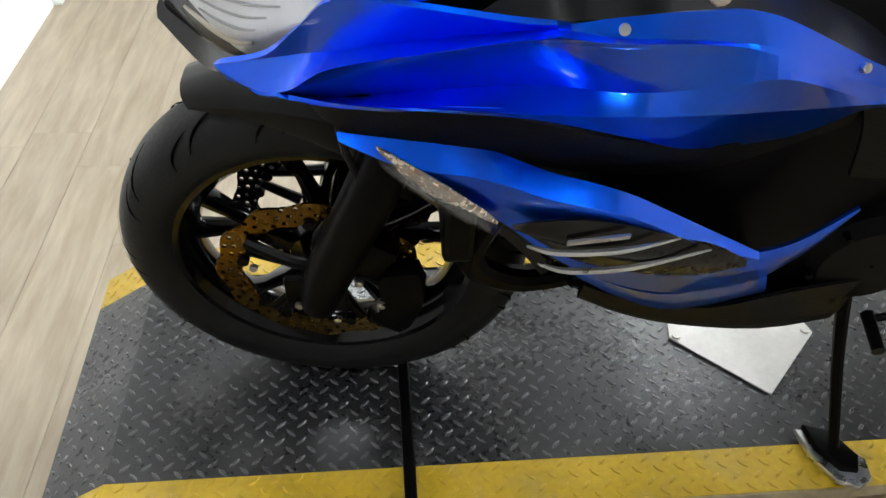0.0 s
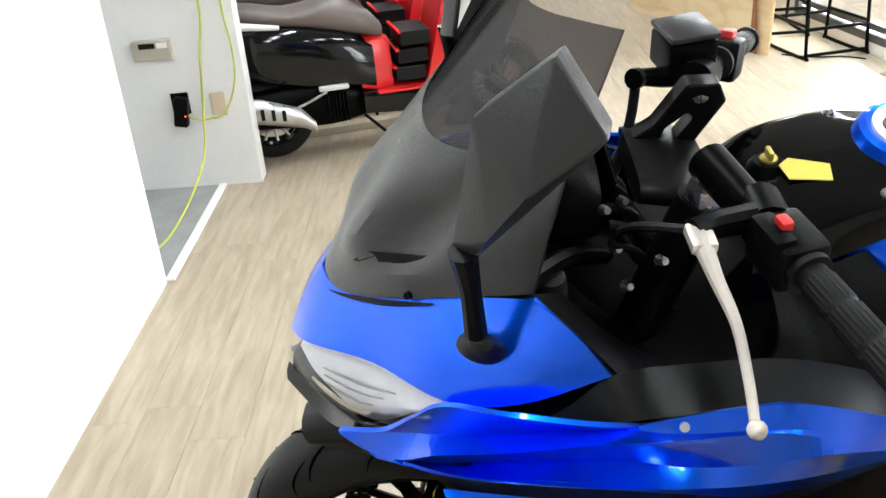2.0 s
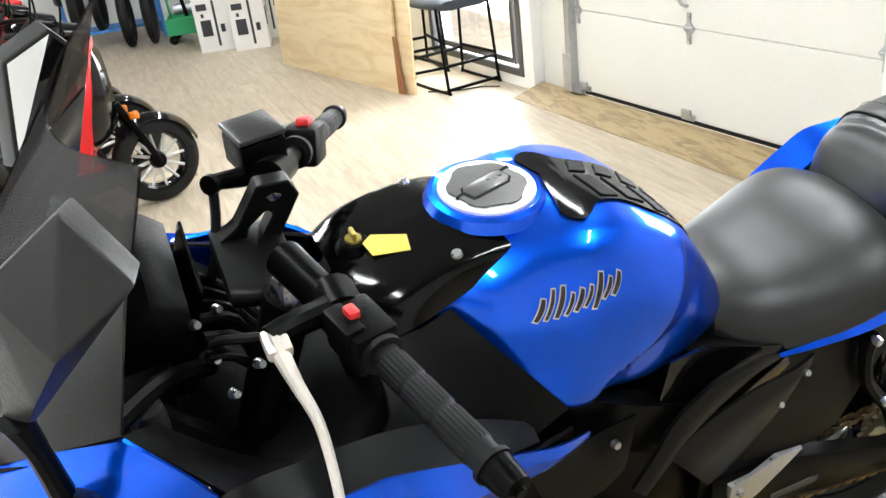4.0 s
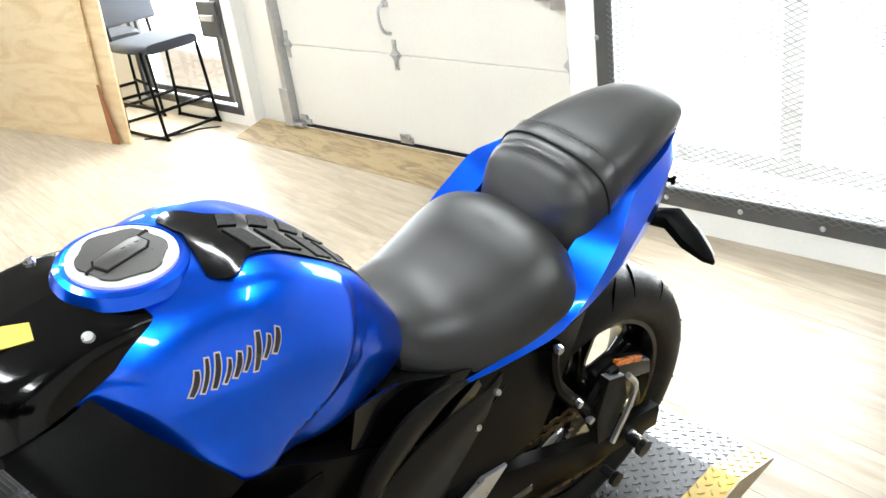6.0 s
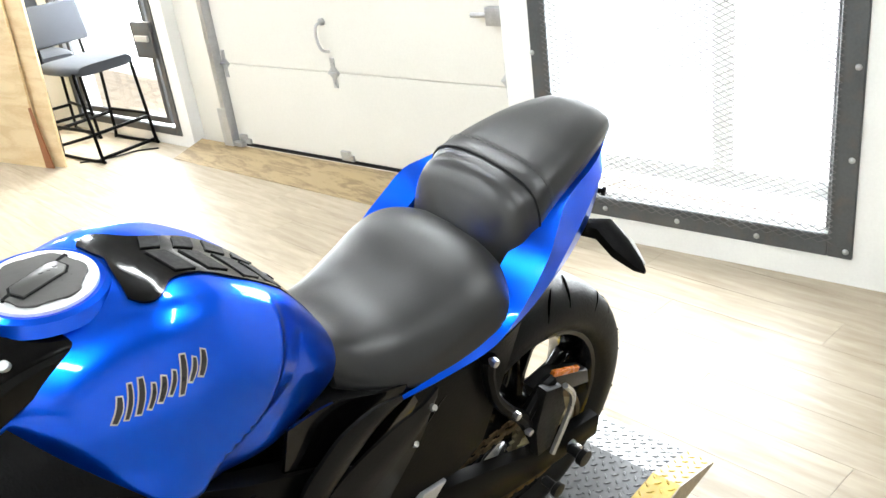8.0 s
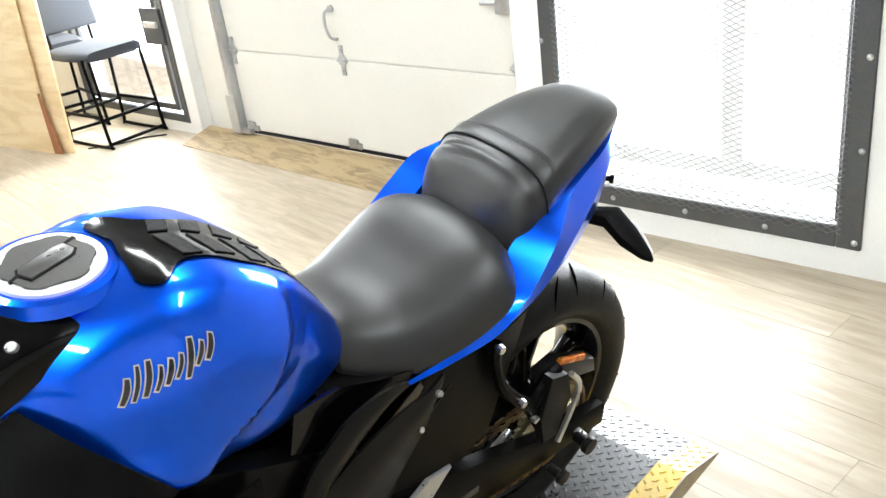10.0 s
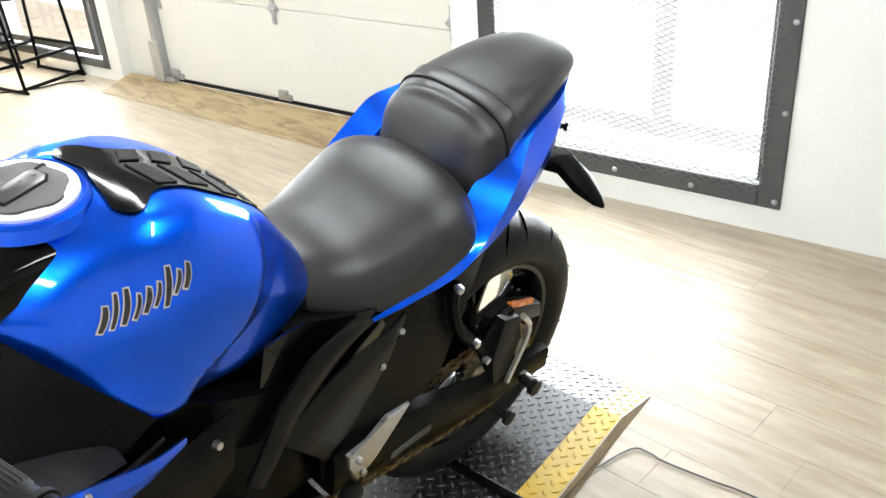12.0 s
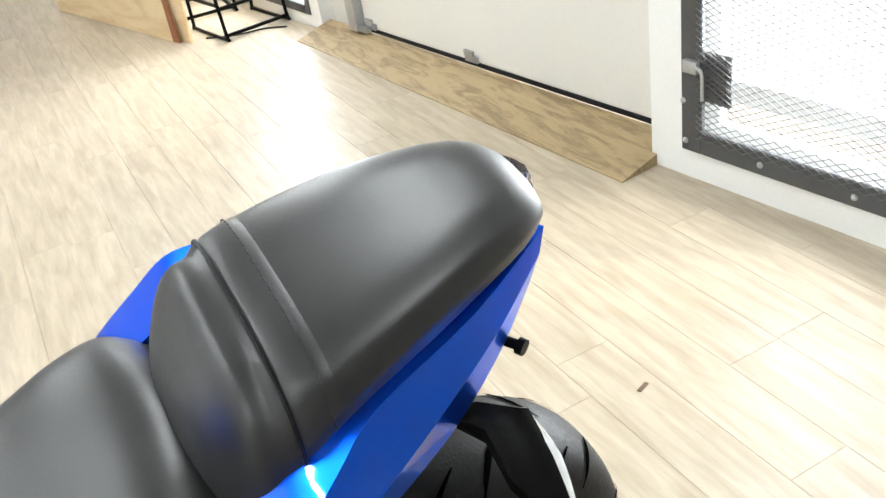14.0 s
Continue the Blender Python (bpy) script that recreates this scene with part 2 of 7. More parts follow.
def box(bm, x0, x1, y0, y1, z0, z1, bevel=0.0, seg=2, m=None):
    r = bmesh.ops.create_cube(bm, size=1)
    vs = r["verts"]
    for v in vs:
        v.co = Vector((x0 + (v.co.x + .5) * (x1 - x0), y0 + (v.co.y + .5) * (y1 - y0), z0 + (v.co.z + .5) * (z1 - z0)))
    if bevel:
        es = list({e for v in vs for e in v.link_edges})
        r2 = bmesh.ops.bevel(bm, geom=es, offset=bevel, segments=seg, profile=0.5, affect='EDGES')
        vs = list({v for f in r2["faces"] for v in f.verts} | {v for v in vs if v.is_valid})
    if m is not None:
        bmesh.ops.transform(bm, matrix=m, verts=vs)
    return bm


def frame_on(d):
    d = Vector(d).normalized()
    a = Vector((0, 0, 1)) if abs(d.z) < 0.9 else Vector((1, 0, 0))
    u = d.cross(a).normalized()
    return d, u, d.cross(u)


def skin(bm, rings, closed=True, caps=True):
    """Quads between rings of equally many points; caps close both ends."""
    rv = [[bm.verts.new(p) for p in r] for r in rings]
    k = len(rings[0])
    for a, b in zip(rv, rv[1:]):
        for i in range(k if closed else k - 1):
            j = (i + 1) % k
            try:
                bm.faces.new((a[i], a[j], b[j], b[i]))
            except ValueError:
                pass
    if caps and closed:
        for r in (rv[0], rv[-1]):
            try:
                bm.faces.new(r)
            except ValueError:
                pass
    return rv


def rod(bm, a, b, r, r2=None, n=14, caps=True):
    a, b = Vector(a), Vector(b)
    d, u, v = frame_on(b - a)
    r2 = r if r2 is None else r2
    rings = [[p + (u * math.cos(t) + v * math.sin(t)) * q for t in [2 * math.pi * i / n for i in range(n)]] for p, q in ((a, r), (b, r2))]
    skin(bm, rings, True, caps)
    return bm


def tube(bm, pts, r, n=10, smooth=4, caps=True):
    """A round tube along a smooth line through the points; r is one radius or one a point."""
    P = [Vector(p) for p in pts]
    rr = r if isinstance(r, (list, tuple)) else [r] * len(P)
    line, rad = [], []
    if len(P) == 2:
        line, rad = P, list(rr)
    else:
        for i in range(len(P) - 1):
            p0, p1, p2, p3 = P[max(i - 1, 0)], P[i], P[i + 1], P[min(i + 2, len(P) - 1)]
            for s in range(smooth):
                t = s / smooth
                line.append(0.5 * ((2 * p1) + (p2 - p0) * t + (2 * p0 - 5 * p1 + 4 * p2 - p3) * t * t + (3 * p1 - p0 - 3 * p2 + p3) * t ** 3))
                rad.append(rr[i] * (1 - t) + rr[i + 1] * t)
        line.append(P[-1]), rad.append(rr[-1])
    rings, u = [], None
    for i, p in enumerate(line):
        d = (line[min(i + 1, len(line) - 1)] - line[max(i - 1, 0)]).normalized()
        if u is None:
            _, u, _ = frame_on(d)
        u = (u - d * u.dot(d)).normalized()
        v = d.cross(u)
        rings.append([p + (u * math.cos(a) + v * math.sin(a)) * rad[i] for a in [2 * math.pi * k / n for k in range(n)]])
    skin(bm, rings, True, caps)
    return bm


def lathe(bm, prof, n=48, axis='y', centre=(0, 0, 0), closed=True):
    """Turns a profile of (radius, height) round an axis through centre."""
    c = Vector(centre)
    rings = []
    for i in range(n):
        a = 2 * math.pi * i / n
        ring = []
        for r, h in prof:
            x, z = r * math.cos(a), r * math.sin(a)
            ring.append(c + (Vector((x, h, z)) if axis == 'y' else Vector((x, z, h)) if axis == 'z' else Vector((h, x, z))))
        rings.append(ring)
    rv = [[bm.verts.new(p) for p in r] for r in rings]
    k = len(prof)
    for i in range(n):
        a, b = rv[i], rv[(i + 1) % n]
        for j in range(k if closed else k - 1):
            q = (j + 1) % k
            bm.faces.new((a[j], a[q], b[q], b[j]))
    return bm


def slab(bm, pts, normal, thick, bevel=0.0, seg=2):
    """A plate with the outline pts, thick along -normal, with rounded edges."""
    nrm = Vector(normal).normalized()
    top = [bm.verts.new(p) for p in pts]
    low = [bm.verts.new(Vector(p) - nrm * thick) for p in pts]
    k = len(pts)
    fs = [bm.faces.new(top), bm.faces.new(low[::-1])]
    for i in range(k):
        fs.append(bm.faces.new((top[i], low[i], low[(i + 1) % k], top[(i + 1) % k])))
    if bevel:
        es = [e for e in fs[0].edges]
        bmesh.ops.bevel(bm, geom=es, offset=bevel, segments=seg, profile=0.5, affect='EDGES')
    return bm


def structure(name, bm, material, label, smooth=False):
    ob = part(name, bm, material, None, "", smooth)
    return tagged(ob, label, name.split("_")[0], kind="structure")


B = bmesh.new



def catmull(P, n, closed=False):
    """Points on a smooth line through P, n steps a span."""
    out = []
    k = len(P)
    for i in range(k if closed else k - 1):
        p0, p1, p2, p3 = [P[j % k] if closed else P[min(max(j, 0), k - 1)] for j in (i - 1, i, i + 1, i + 2)]
        for s in range(n):
            t = s / n
            out.append(0.5 * ((2 * p1) + (p2 - p0) * t + (2 * p0 - 5 * p1 + 4 * p2 - p3) * t * t + (3 * p1 - p0 - 3 * p2 + p3) * t ** 3))
    if not closed:
        out.append(P[-1])
    return out


def linear(P, n):
    out = []
    for a, b in zip(P, P[1:]):
        out += [a + (b - a) * (s / n) for s in range(n)]
    return out + [P[-1]]


def surf(rows, nu=3, nv=4, thick=0.004, lin_u=False, lin_v=False, flip=1, inner=(0.45, 0, 0.65)):
    """A sheet of that thickness through a net of points; flip=-1 mirrors it to the bike's other side. lin_u keeps creases between rows."""
    R = [[Vector((x, y * flip, z)) for x, y, z in r] for r in rows]
    R = [(linear if lin_v else catmull)(r, nv) for r in R]
    cols = [(linear if lin_u else catmull)(list(c), nu) for c in zip(*R)]
    G = list(zip(*cols))
    bm = B()
    V = [[bm.verts.new(p) for p in r] for r in G]
    for a, b in zip(V, V[1:]):
        for i in range(len(a) - 1):
            try:
                bm.faces.new((a[i], a[i + 1], b[i + 1], b[i]))
            except ValueError:
                pass
    bmesh.ops.remove_doubles(bm, verts=bm.verts[:], dist=1e-5)
    bmesh.ops.recalc_face_normals(bm, faces=bm.faces[:])
    f = max(bm.faces, key=lambda q: q.calc_area())
    if f.normal.dot(f.calc_center_median() - Vector(inner)) < 0:
        bmesh.ops.reverse_faces(bm, faces=bm.faces[:])
    bm.normal_update()
    if thick:
        for v in bm.verts:
            v.normal_update()
        old = {v: v.normal.copy() for v in bm.verts}
        top = bm.faces[:]
        edge = [e for e in bm.edges if len(e.link_faces) == 1]
        low = {v: bm.verts.new(v.co - n * thick) for v, n in old.items()}
        for q in top:
            bm.faces.new([low[v] for v in reversed(q.verts)])
        for e in edge:
            a, b = e.verts
            bm.faces.new((a, b, low[b], low[a]))
    return bm


def body(stations, nx=4, ns=4, caps=True, deform=None):
    """A closed, symmetric form: stations of x and a half outline (y, z) from the top middle to the bottom middle."""
    rings = []
    S = [[Vector((x, y, z)) for y, z in prof] for x, prof in stations]
    S = [catmull(s, ns) for s in S]
    cols = [catmull(list(c), nx) for c in zip(*S)]
    for half in zip(*cols):
        half = [deform(p) if deform else p for p in half]
        left = [Vector((p.x, -p.y, p.z)) for p in half]
        rings.append(list(half) + left[-1 if half[-1].y > 1e-4 else -2:0:-1])
    bm = B()
    skin(bm, rings, True, caps)
    return bm


def mirrored(bm):
    return bmesh.ops.transform(bm, matrix=Matrix.Diagonal((1, -1, 1, 1)), verts=bm.verts[:])
# ---- the room ----
D_R, N_R = Vector((0.122, -0.9925, 0)), Vector((0.9925, 0.122, 0))
RW = Matrix.Translation((3.2, 1.57, 0)) @ Matrix((( D_R.x, N_R.x, 0, 0), (D_R.y, N_R.y, 0, 0), (0, 0, 1, 0), (0, 0, 0, 1)))  # u along the wall, v outwards, z up

bm = box(B(), -6, 3.9, -5, 11.2, -0.12, -0.012)
structure("floor", bm, M_floor, "concrete slab under pale oak floor boards")

# unseen ceiling; its dark grey is chosen to cut fill light and reflections
bm = box(B(), -6.2, 5, -5.2, 11.4, 3.0, 3.12)
structure("ceiling", bm, M_ceiling, "unseen ceiling, kept dull grey to deepen dark reflections")
# white block wall beside the lift, alcove and thermostat wall
bm = box(B(), -1.33, -1.155, -5, 2.13, 0, 3.0)
structure("wall_west_near", bm, M_white, "plain white painted partition wall")
bm = box(B(), -2.6, -0.94, 3.215, 3.33, 0, 3.0)
structure("wall_alcove", bm, M_greywall, "white painted partition wall with an open end")
bm = box(B(), -2.7, -2.6, 1.9, 11.2, 0, 3.0)
structure("wall_west_far", bm, M_white, "white painted wall behind the row of scooters")
bm = box(B(), -6, 4.6, 10.6, 10.8, 0, 3.0)
structure("wall_north", bm, M_white, "white painted end wall of the showroom")
bm = box(B(), -6, 4.6, -4.6, -4.4, 0, 3.0)
structure("wall_south", bm, M_white, "white painted end wall behind the camera")
bm = box(B(), -2.6, -1.16, 1.95, 2.13, 0, 3.0)
structure("wall_alcove_side", bm, M_greywall, "white painted side of the wall alcove")
# floor strip across the alcove's mouth
bm = box(B(), -1.165, -1.125, 2.14, 3.21, 0, 0.012, 0.003)
structure("trim_alcove", bm, M_white, "pale floor strip across the alcove opening")
bm = box(B(), -2.6, -1.166, 2.131, 3.213, -0.01, 0.003)
structure("alcove_floor", bm, mat("bare_concrete", (0.3, 0.31, 0.31), 0.8, var=0.2), "bare grey concrete alcove floor")

# right wall: pillar, barred door, roller door recess, window part
bm = B()
box(bm, -0.012, 0.14, 0, 0.2, 0, 3.0, m=RW)
box(bm, 0.14, 1.51, 0, 0.2, 2.2, 3.0, m=RW)
box(bm, 0.14, 1.51, 0, 0.2, 0, 0.105, m=RW)
box(bm, 1.51, 6.2, 0, 0.2, 0, 3.0, m=RW)
structure("wall_east", bm, M_white, "white painted wall with a barred glass door opening")
bm = B()
box(bm, -2.78, -0.012, 0.08, 0.2, 2.3, 3.0, m=RW)
structure("wall_east_lintel", bm, M_white, "white wall above the sectional garage door")
bm = B()
box(bm, -2.9, -2.78, 0.1, 0.3, 0, 3.0, m=RW)
box(bm, -4.26, -2.9, 0.1, 0.3, 0, 0.075, m=RW)
box(bm, -4.26, -2.9, 0.1, 0.3, 2.2, 3.0, m=RW)
box(bm, -9.5, -4.26, 0.1, 0.3, 0, 3.0, m=RW)
structure("wall_east_window", bm, M_white, "white painted wall round a glazed door")
bm = B()
box(bm, -2.78, -2.36, 0.19, 0.3, 0, 3.0, m=RW)
box(bm, -2.36, -0.1, 0.2, 0.22, 2.25, 3.0, m=RW)
structure("wall_east_reveal", bm, M_cream, "cream painted reveal beside the garage door")


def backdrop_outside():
    """Glowing sheet that stands in for overexposed daylight seen through the openings."""
    m = bpy.data.materials.new("glowing_daylight")
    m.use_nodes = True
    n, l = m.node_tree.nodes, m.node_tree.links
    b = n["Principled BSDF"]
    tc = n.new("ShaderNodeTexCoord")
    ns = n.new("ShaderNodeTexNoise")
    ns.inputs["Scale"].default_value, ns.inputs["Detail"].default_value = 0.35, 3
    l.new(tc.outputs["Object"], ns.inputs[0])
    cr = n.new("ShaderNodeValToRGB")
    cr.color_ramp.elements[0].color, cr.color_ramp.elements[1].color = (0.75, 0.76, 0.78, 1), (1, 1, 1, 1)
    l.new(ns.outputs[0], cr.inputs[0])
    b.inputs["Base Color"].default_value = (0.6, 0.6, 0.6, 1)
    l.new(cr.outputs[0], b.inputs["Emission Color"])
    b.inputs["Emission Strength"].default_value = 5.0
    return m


# the sheet gives off its own light in place of the daylit outside
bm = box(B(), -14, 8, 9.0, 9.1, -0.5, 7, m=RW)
tagged(part("backdrop", bm, backdrop_outside(), None, "", False), "glowing sheet that stands in for washed-out daylight outside the doors", "backdrop", kind="structure")
bm = box(B(), -14, 8, 0.35, 9.0, -0.4, -0.02, m=RW)
tagged(part("ground", bm, mat("pale_forecourt", (0.85, 0.85, 0.84), 0.8, var=0.15, scale=1.2), None, "", False), "pale concrete forecourt outside the doors", "ground", kind="structure")


def steel_frame(ob, u0, u1, z0, z1, w, v0, v1, name="frame_rail"):
    for a, b, c, d in ((u0, u0 + w, z0, z1), (u1 - w, u1, z0, z1), (u0 + w, u1 - w, z0, z0 + w), (u0 + w, u1 - w, z1 - w, z1)):
        part(name, box(B(), a, b, v0, v1, c, d, 0.004, 1), M_frame, ob, "", False)


def mesh_sheet(u0, u1, z0, z1, v, du=0.05, dz=0.0205, r=0.0016):
    """Expanded metal: a net of diamond strands, one flat bar a strand."""
    bm = B()
    n, k = int((u1 - u0) / du), int((z1 - z0) / dz)
    for i in range(n + 1):
        for j in range(k + 1):
            if (i + j) % 2:
                continue
            a = (u0 + i * du, z0 + j * dz)
            for s in (-1, 1):
                b = (a[0] + du, a[1] + s * dz)
                if b[0] > u1 + 1e-4 or b[1] < z0 - 1e-4 or b[1] > z1 + 1e-4:
                    continue
                p = [Vector((a[0], v, a[1] - r)), Vector((b[0], v, b[1] - r)), Vector((b[0], v, b[1] + r)), Vector((a[0], v, a[1] + r))]
                q = [x + Vector((0, 0.003, 0)) for x in p]
                f = [bm.verts.new(x) for x in p]
                g = [bm.verts.new(x) for x in q]
                bm.faces.new(f), bm.faces.new(g[::-1])
                bm.faces.new((f[0], g[0], g[1], f[1])), bm.faces.new((f[3], f[2], g[2], g[3]))
    return bm


# barred door: steel frame with bolts, expanded metal, glazed door behind it
door = thing("door_1", "dark grey steel frame with expanded metal mesh over a glass door", "door", RW, kind="structure")
steel_frame(door, 0.14, 1.51, 0.11, 2.2, 0.09, -0.012, 0.01)
part("mesh", mesh_sheet(0.207, 1.445, 0.165, 2.14, -0.016, 0.0246, 0.0118, 0.0013), M_mesh, door, "expanded metal diamond mesh", False)
for u, z in [(0.475, 0.148), (0.815, 0.146), (1.152, 0.143), (1.487, 0.141), (1.487, 0.5), (1.487, 0.835), (1.487, 1.2), (1.487, 1.6), (0.15, 0.3), (0.15, 0.823), (0.15, 1.25), (0.15, 1.65), (0.16, 0.15)]:
    bm = B()
    lathe(bm, [(0.0005, -0.022), (0.007, -0.02), (0.011, -0.015), (0.012, -0.0121), (0.0005, -0.0121)], 14, 'y', (u, 0, z))
    part("bolt", bm, M_galv, door, "round galvanised bolt head")
for a, b in ((1.40, 1.425), (1.43, 1.445)):
    part("slide_rail", box(B(), a, b, 0.02, 0.05, 0.2, 2.1, 0.003, 1), M_frame, door, "narrow rusty steel rail", False)
bm = B()
box(bm, 0.14, 1.51, 0.12, 0.16, 0.105, 0.17)
box(bm, 0.91, 1.0, 0.12, 0.16, 0.35, 2.2), box(bm, 0.2, 1.45, 0.125, 0.155, 0.27, 0.35)
box(bm, 0.14, 0.2, 0.12, 0.16, 0.17, 2.2), box(bm, 1.45, 1.51, 0.12, 0.16, 0.17, 2.2)
part("window_frame", bm, M_white, door, "white frame of the glazing behind the mesh", False)
lock = thing("door_lock_box", "dark mesh-backed lock plate with a galvanised slide bolt", "lock", RW)
part("plate", mesh_sheet(0.232, 0.34, 0.31, 0.49, -0.004, 0.018, 0.009, 0.0022), M_mesh, lock, "", False)
part("backing", box(B(), 0.232, 0.34, 0.002, 0.011, 0.31, 0.49, 0.002), M_frame, lock, "", False)
bm = B()
box(bm, 0.165, 0.225, -0.035, -0.0125, 0.415, 0.46, 0.003)
tube(bm, [(0.2, -0.03, 0.44), (0.235, -0.035, 0.44), (0.25, -0.035, 0.42), (0.252, -0.035, 0.33)], 0.006, 8)
part("slide_bolt", bm, M_galv, lock, "galvanised latch with a drop handle")

# glazed door beyond the stools
door2 = thing("door_2", "grey steel framed glass door with a bright view outside", "door", RW, kind="structure")
steel_frame(door2, -4.26, -2.9, 0.075, 2.2, 0.055, 0.09, 0.13)
steel_frame(door2, -4.16, -3.0, 0.15, 2.1, 0.045, 0.1, 0.13)
pane = part("pane", box(B(), -4.12, -3.04, 0.115, 0.12, 0.195, 2.06), glass_mat("window_glass", (1, 1, 1)), door2, "", False)
pane.visible_shadow = False
part("lock_plate", box(B(), -3.16, -2.93, 0.07, 0.099, 0.615, 0.857, 0.004), M_frame, door2, "square dark steel lock plate", False)
part("latch", box(B(), -3.11, -2.96, 0.05, 0.0695, 0.73, 0.77, 0.004), M_galv, door2, "bright steel latch", False)

# sectional garage door
gd = thing("garage_door", "cream sectional garage door with galvanised hinges and handle", "garage door", RW, kind="structure")
for z0, z1 in ((0.085, 0.60), (0.604, 1.12), (1.124, 1.64), (1.644, 2.16)):
    bm = box(B(), -2.335, -0.013, 0.151, 0.19, z0, z1, 0.006, 2)
    part("panel", bm, M_cream, gd, "", False)
part("seal", box(B(), -2.335, -0.013, 0.146, 0.188, 0.062, 0.0845, 0.006), M_rubber, gd, "black rubber bottom seal", False)


def hinge(u, z):
    bm = B()
    pts = [(-0.045, 0), (-0.012, 0.03), (-0.016, 0.085), (0.016, 0.085), (0.012, 0.03), (0.045, 0), (0.012, -0.03), (0.016, -0.085), (-0.016, -0.085), (-0.012, -0.03)]
    slab(bm, [(u + a, 0.143, z + b) for a, b in pts], (0, -1, 0), 0.0075, 0.002, 1)
    rod(bm, (u - 0.03, 0.138, z), (u + 0.03, 0.138, z), 0.008)
    for b in (-0.06, 0.06):
        rod(bm, (u, 0.1365, z + b), (u, 0.1431, z + b), 0.006, n=8)
    return part("hinge", bm, M_galv, gd, "galvanised door hinge")


for u, dz in ((-1.311, 0), (-0.11, 0.035), (-2.3, 0)):
    for z in (0.602, 1.122):
        hinge(u, z + dz)
bm = B()
tube(bm, [(-1.335, 0.146, 0.88), (-1.345, 0.105, 0.87), (-1.35, 0.1, 0.8), (-1.33, 0.105, 0.74), (-1.32, 0.146, 0.72)], 0.009, 8)
lathe(bm, [(0.0005, 0.13), (0.02, 0.133), (0.02, 0.15), (0.0005, 0.15)], 12, 'y', (-1.335, 0, 0.885))
part("handle", bm, M_galv, gd, "bent steel pull handle")
bm = B()
rod(bm, (-0.275, 0.125, 0.945), (-0.1, 0.125, 0.95), 0.012)
box(bm, -0.185, -0.06, 0.11, 0.15, 0.9, 0.985, 0.004)
part("roller", bm, M_galv, gd, "roller and bracket in the side track")
for u in (-1.311, -2.25):
    bm = B()
    box(bm, u - 0.05, u + 0.05, 0.135, 0.15, 0.085, 0.12, 0.003)
    box(bm, u - 0.035, u + 0.035, 0.12, 0.136, 0.12, 0.15, 0.003)
    part("bottom_bracket", bm, M_galv, gd, "galvanised bracket at the door's foot", False)
bm = B()
box(bm, -2.385, -2.345, 0.1, 0.185, 0.07, 2.3, 0.004)
box(bm, -2.42, -2.33, 0.09, 0.1, 0.07, 0.32, 0.004)
box(bm, -2.36, -2.25, 0.1, 0.14, 0.07, 0.1, 0.004)
part("track", bm, M_galv, gd, "galvanised vertical door track", False)
part("side_seal", box(B(), -2.46, -2.39, 0.15, 0.188, 0.0, 2.3, 0.004), M_frame, gd, "dark weather strip beside the door", False)

# worn plywood ramp in front of the garage door
bm = B()
q = [(-2.75, -0.10, 0.004), (0.012, -0.187, 0.004), (0.012, -0.002, 0.045), (-0.016, 0.0, 0.045), (-0.016, 0.145, 0.062), (-2.75, 0.145, 0.062)]
v1 = [bm.verts.new(RW @ Vector(p)) for p in q]
v0 = [bm.verts.new(RW @ Vector((p[0], p[1], 0.0))) for p in q]
bm.faces.new(v1), bm.faces.new(v0[::-1])
for i in range(6):
    bm.faces.new((v1[i], v0[i], v0[(i + 1) % 6], v1[(i + 1) % 6]))
tagged(part("plywood_ramp", bm, M_plyramp, None, "", False), "worn brown plywood threshold ramp before the garage door", "ramp")

# ceiling tubes
for x in (-0.2, 1.8):
    for y in (-1.6, 0.6, 2.8, 5.0, 7.5):
        lampo = thing("ceiling_light", "long white ceiling strip light", "ceiling light", pose(x, y, 3.0), "ceiling strip lights")
        part("housing", box(B(), -0.09, 0.09, -0.62, 0.62, -0.05, 0.0, 0.006), M_white, lampo, "", False)
        part("tube", box(B(), -0.05, 0.05, -0.6, 0.6, -0.075, -0.051, 0.008), lamp_mat("tube_glow", (0.93, 0.98, 1.0), 46 if y < 2 else 60), lampo, "glowing diffuser", False)
# ---- things further back ----
M_brown = mat("brown_seat_vinyl", (0.12, 0.095, 0.085), 0.42, var=0.15, fine=200, bump=0.1)
M_scred = mat("red_scooter_paint", (0.62, 0.012, 0.015), 0.25, var=0.03, coat=0.3, bump=0, rough_var=0.0)
M_scblack = mat("black_scooter_paint", (0.003, 0.003, 0.0035), 0.1, var=0.1, coat=0.2, bump=0, rough_var=0.0, spec=0.3)
M_scgrey = mat("pale_grey_plastic", (0.62, 0.61, 0.6), 0.4, var=0.06)


def form(stations, nx=3, ns=3):
    """Like body(), as a bare mesh in its own frame."""
    return body(stations, nx, ns)


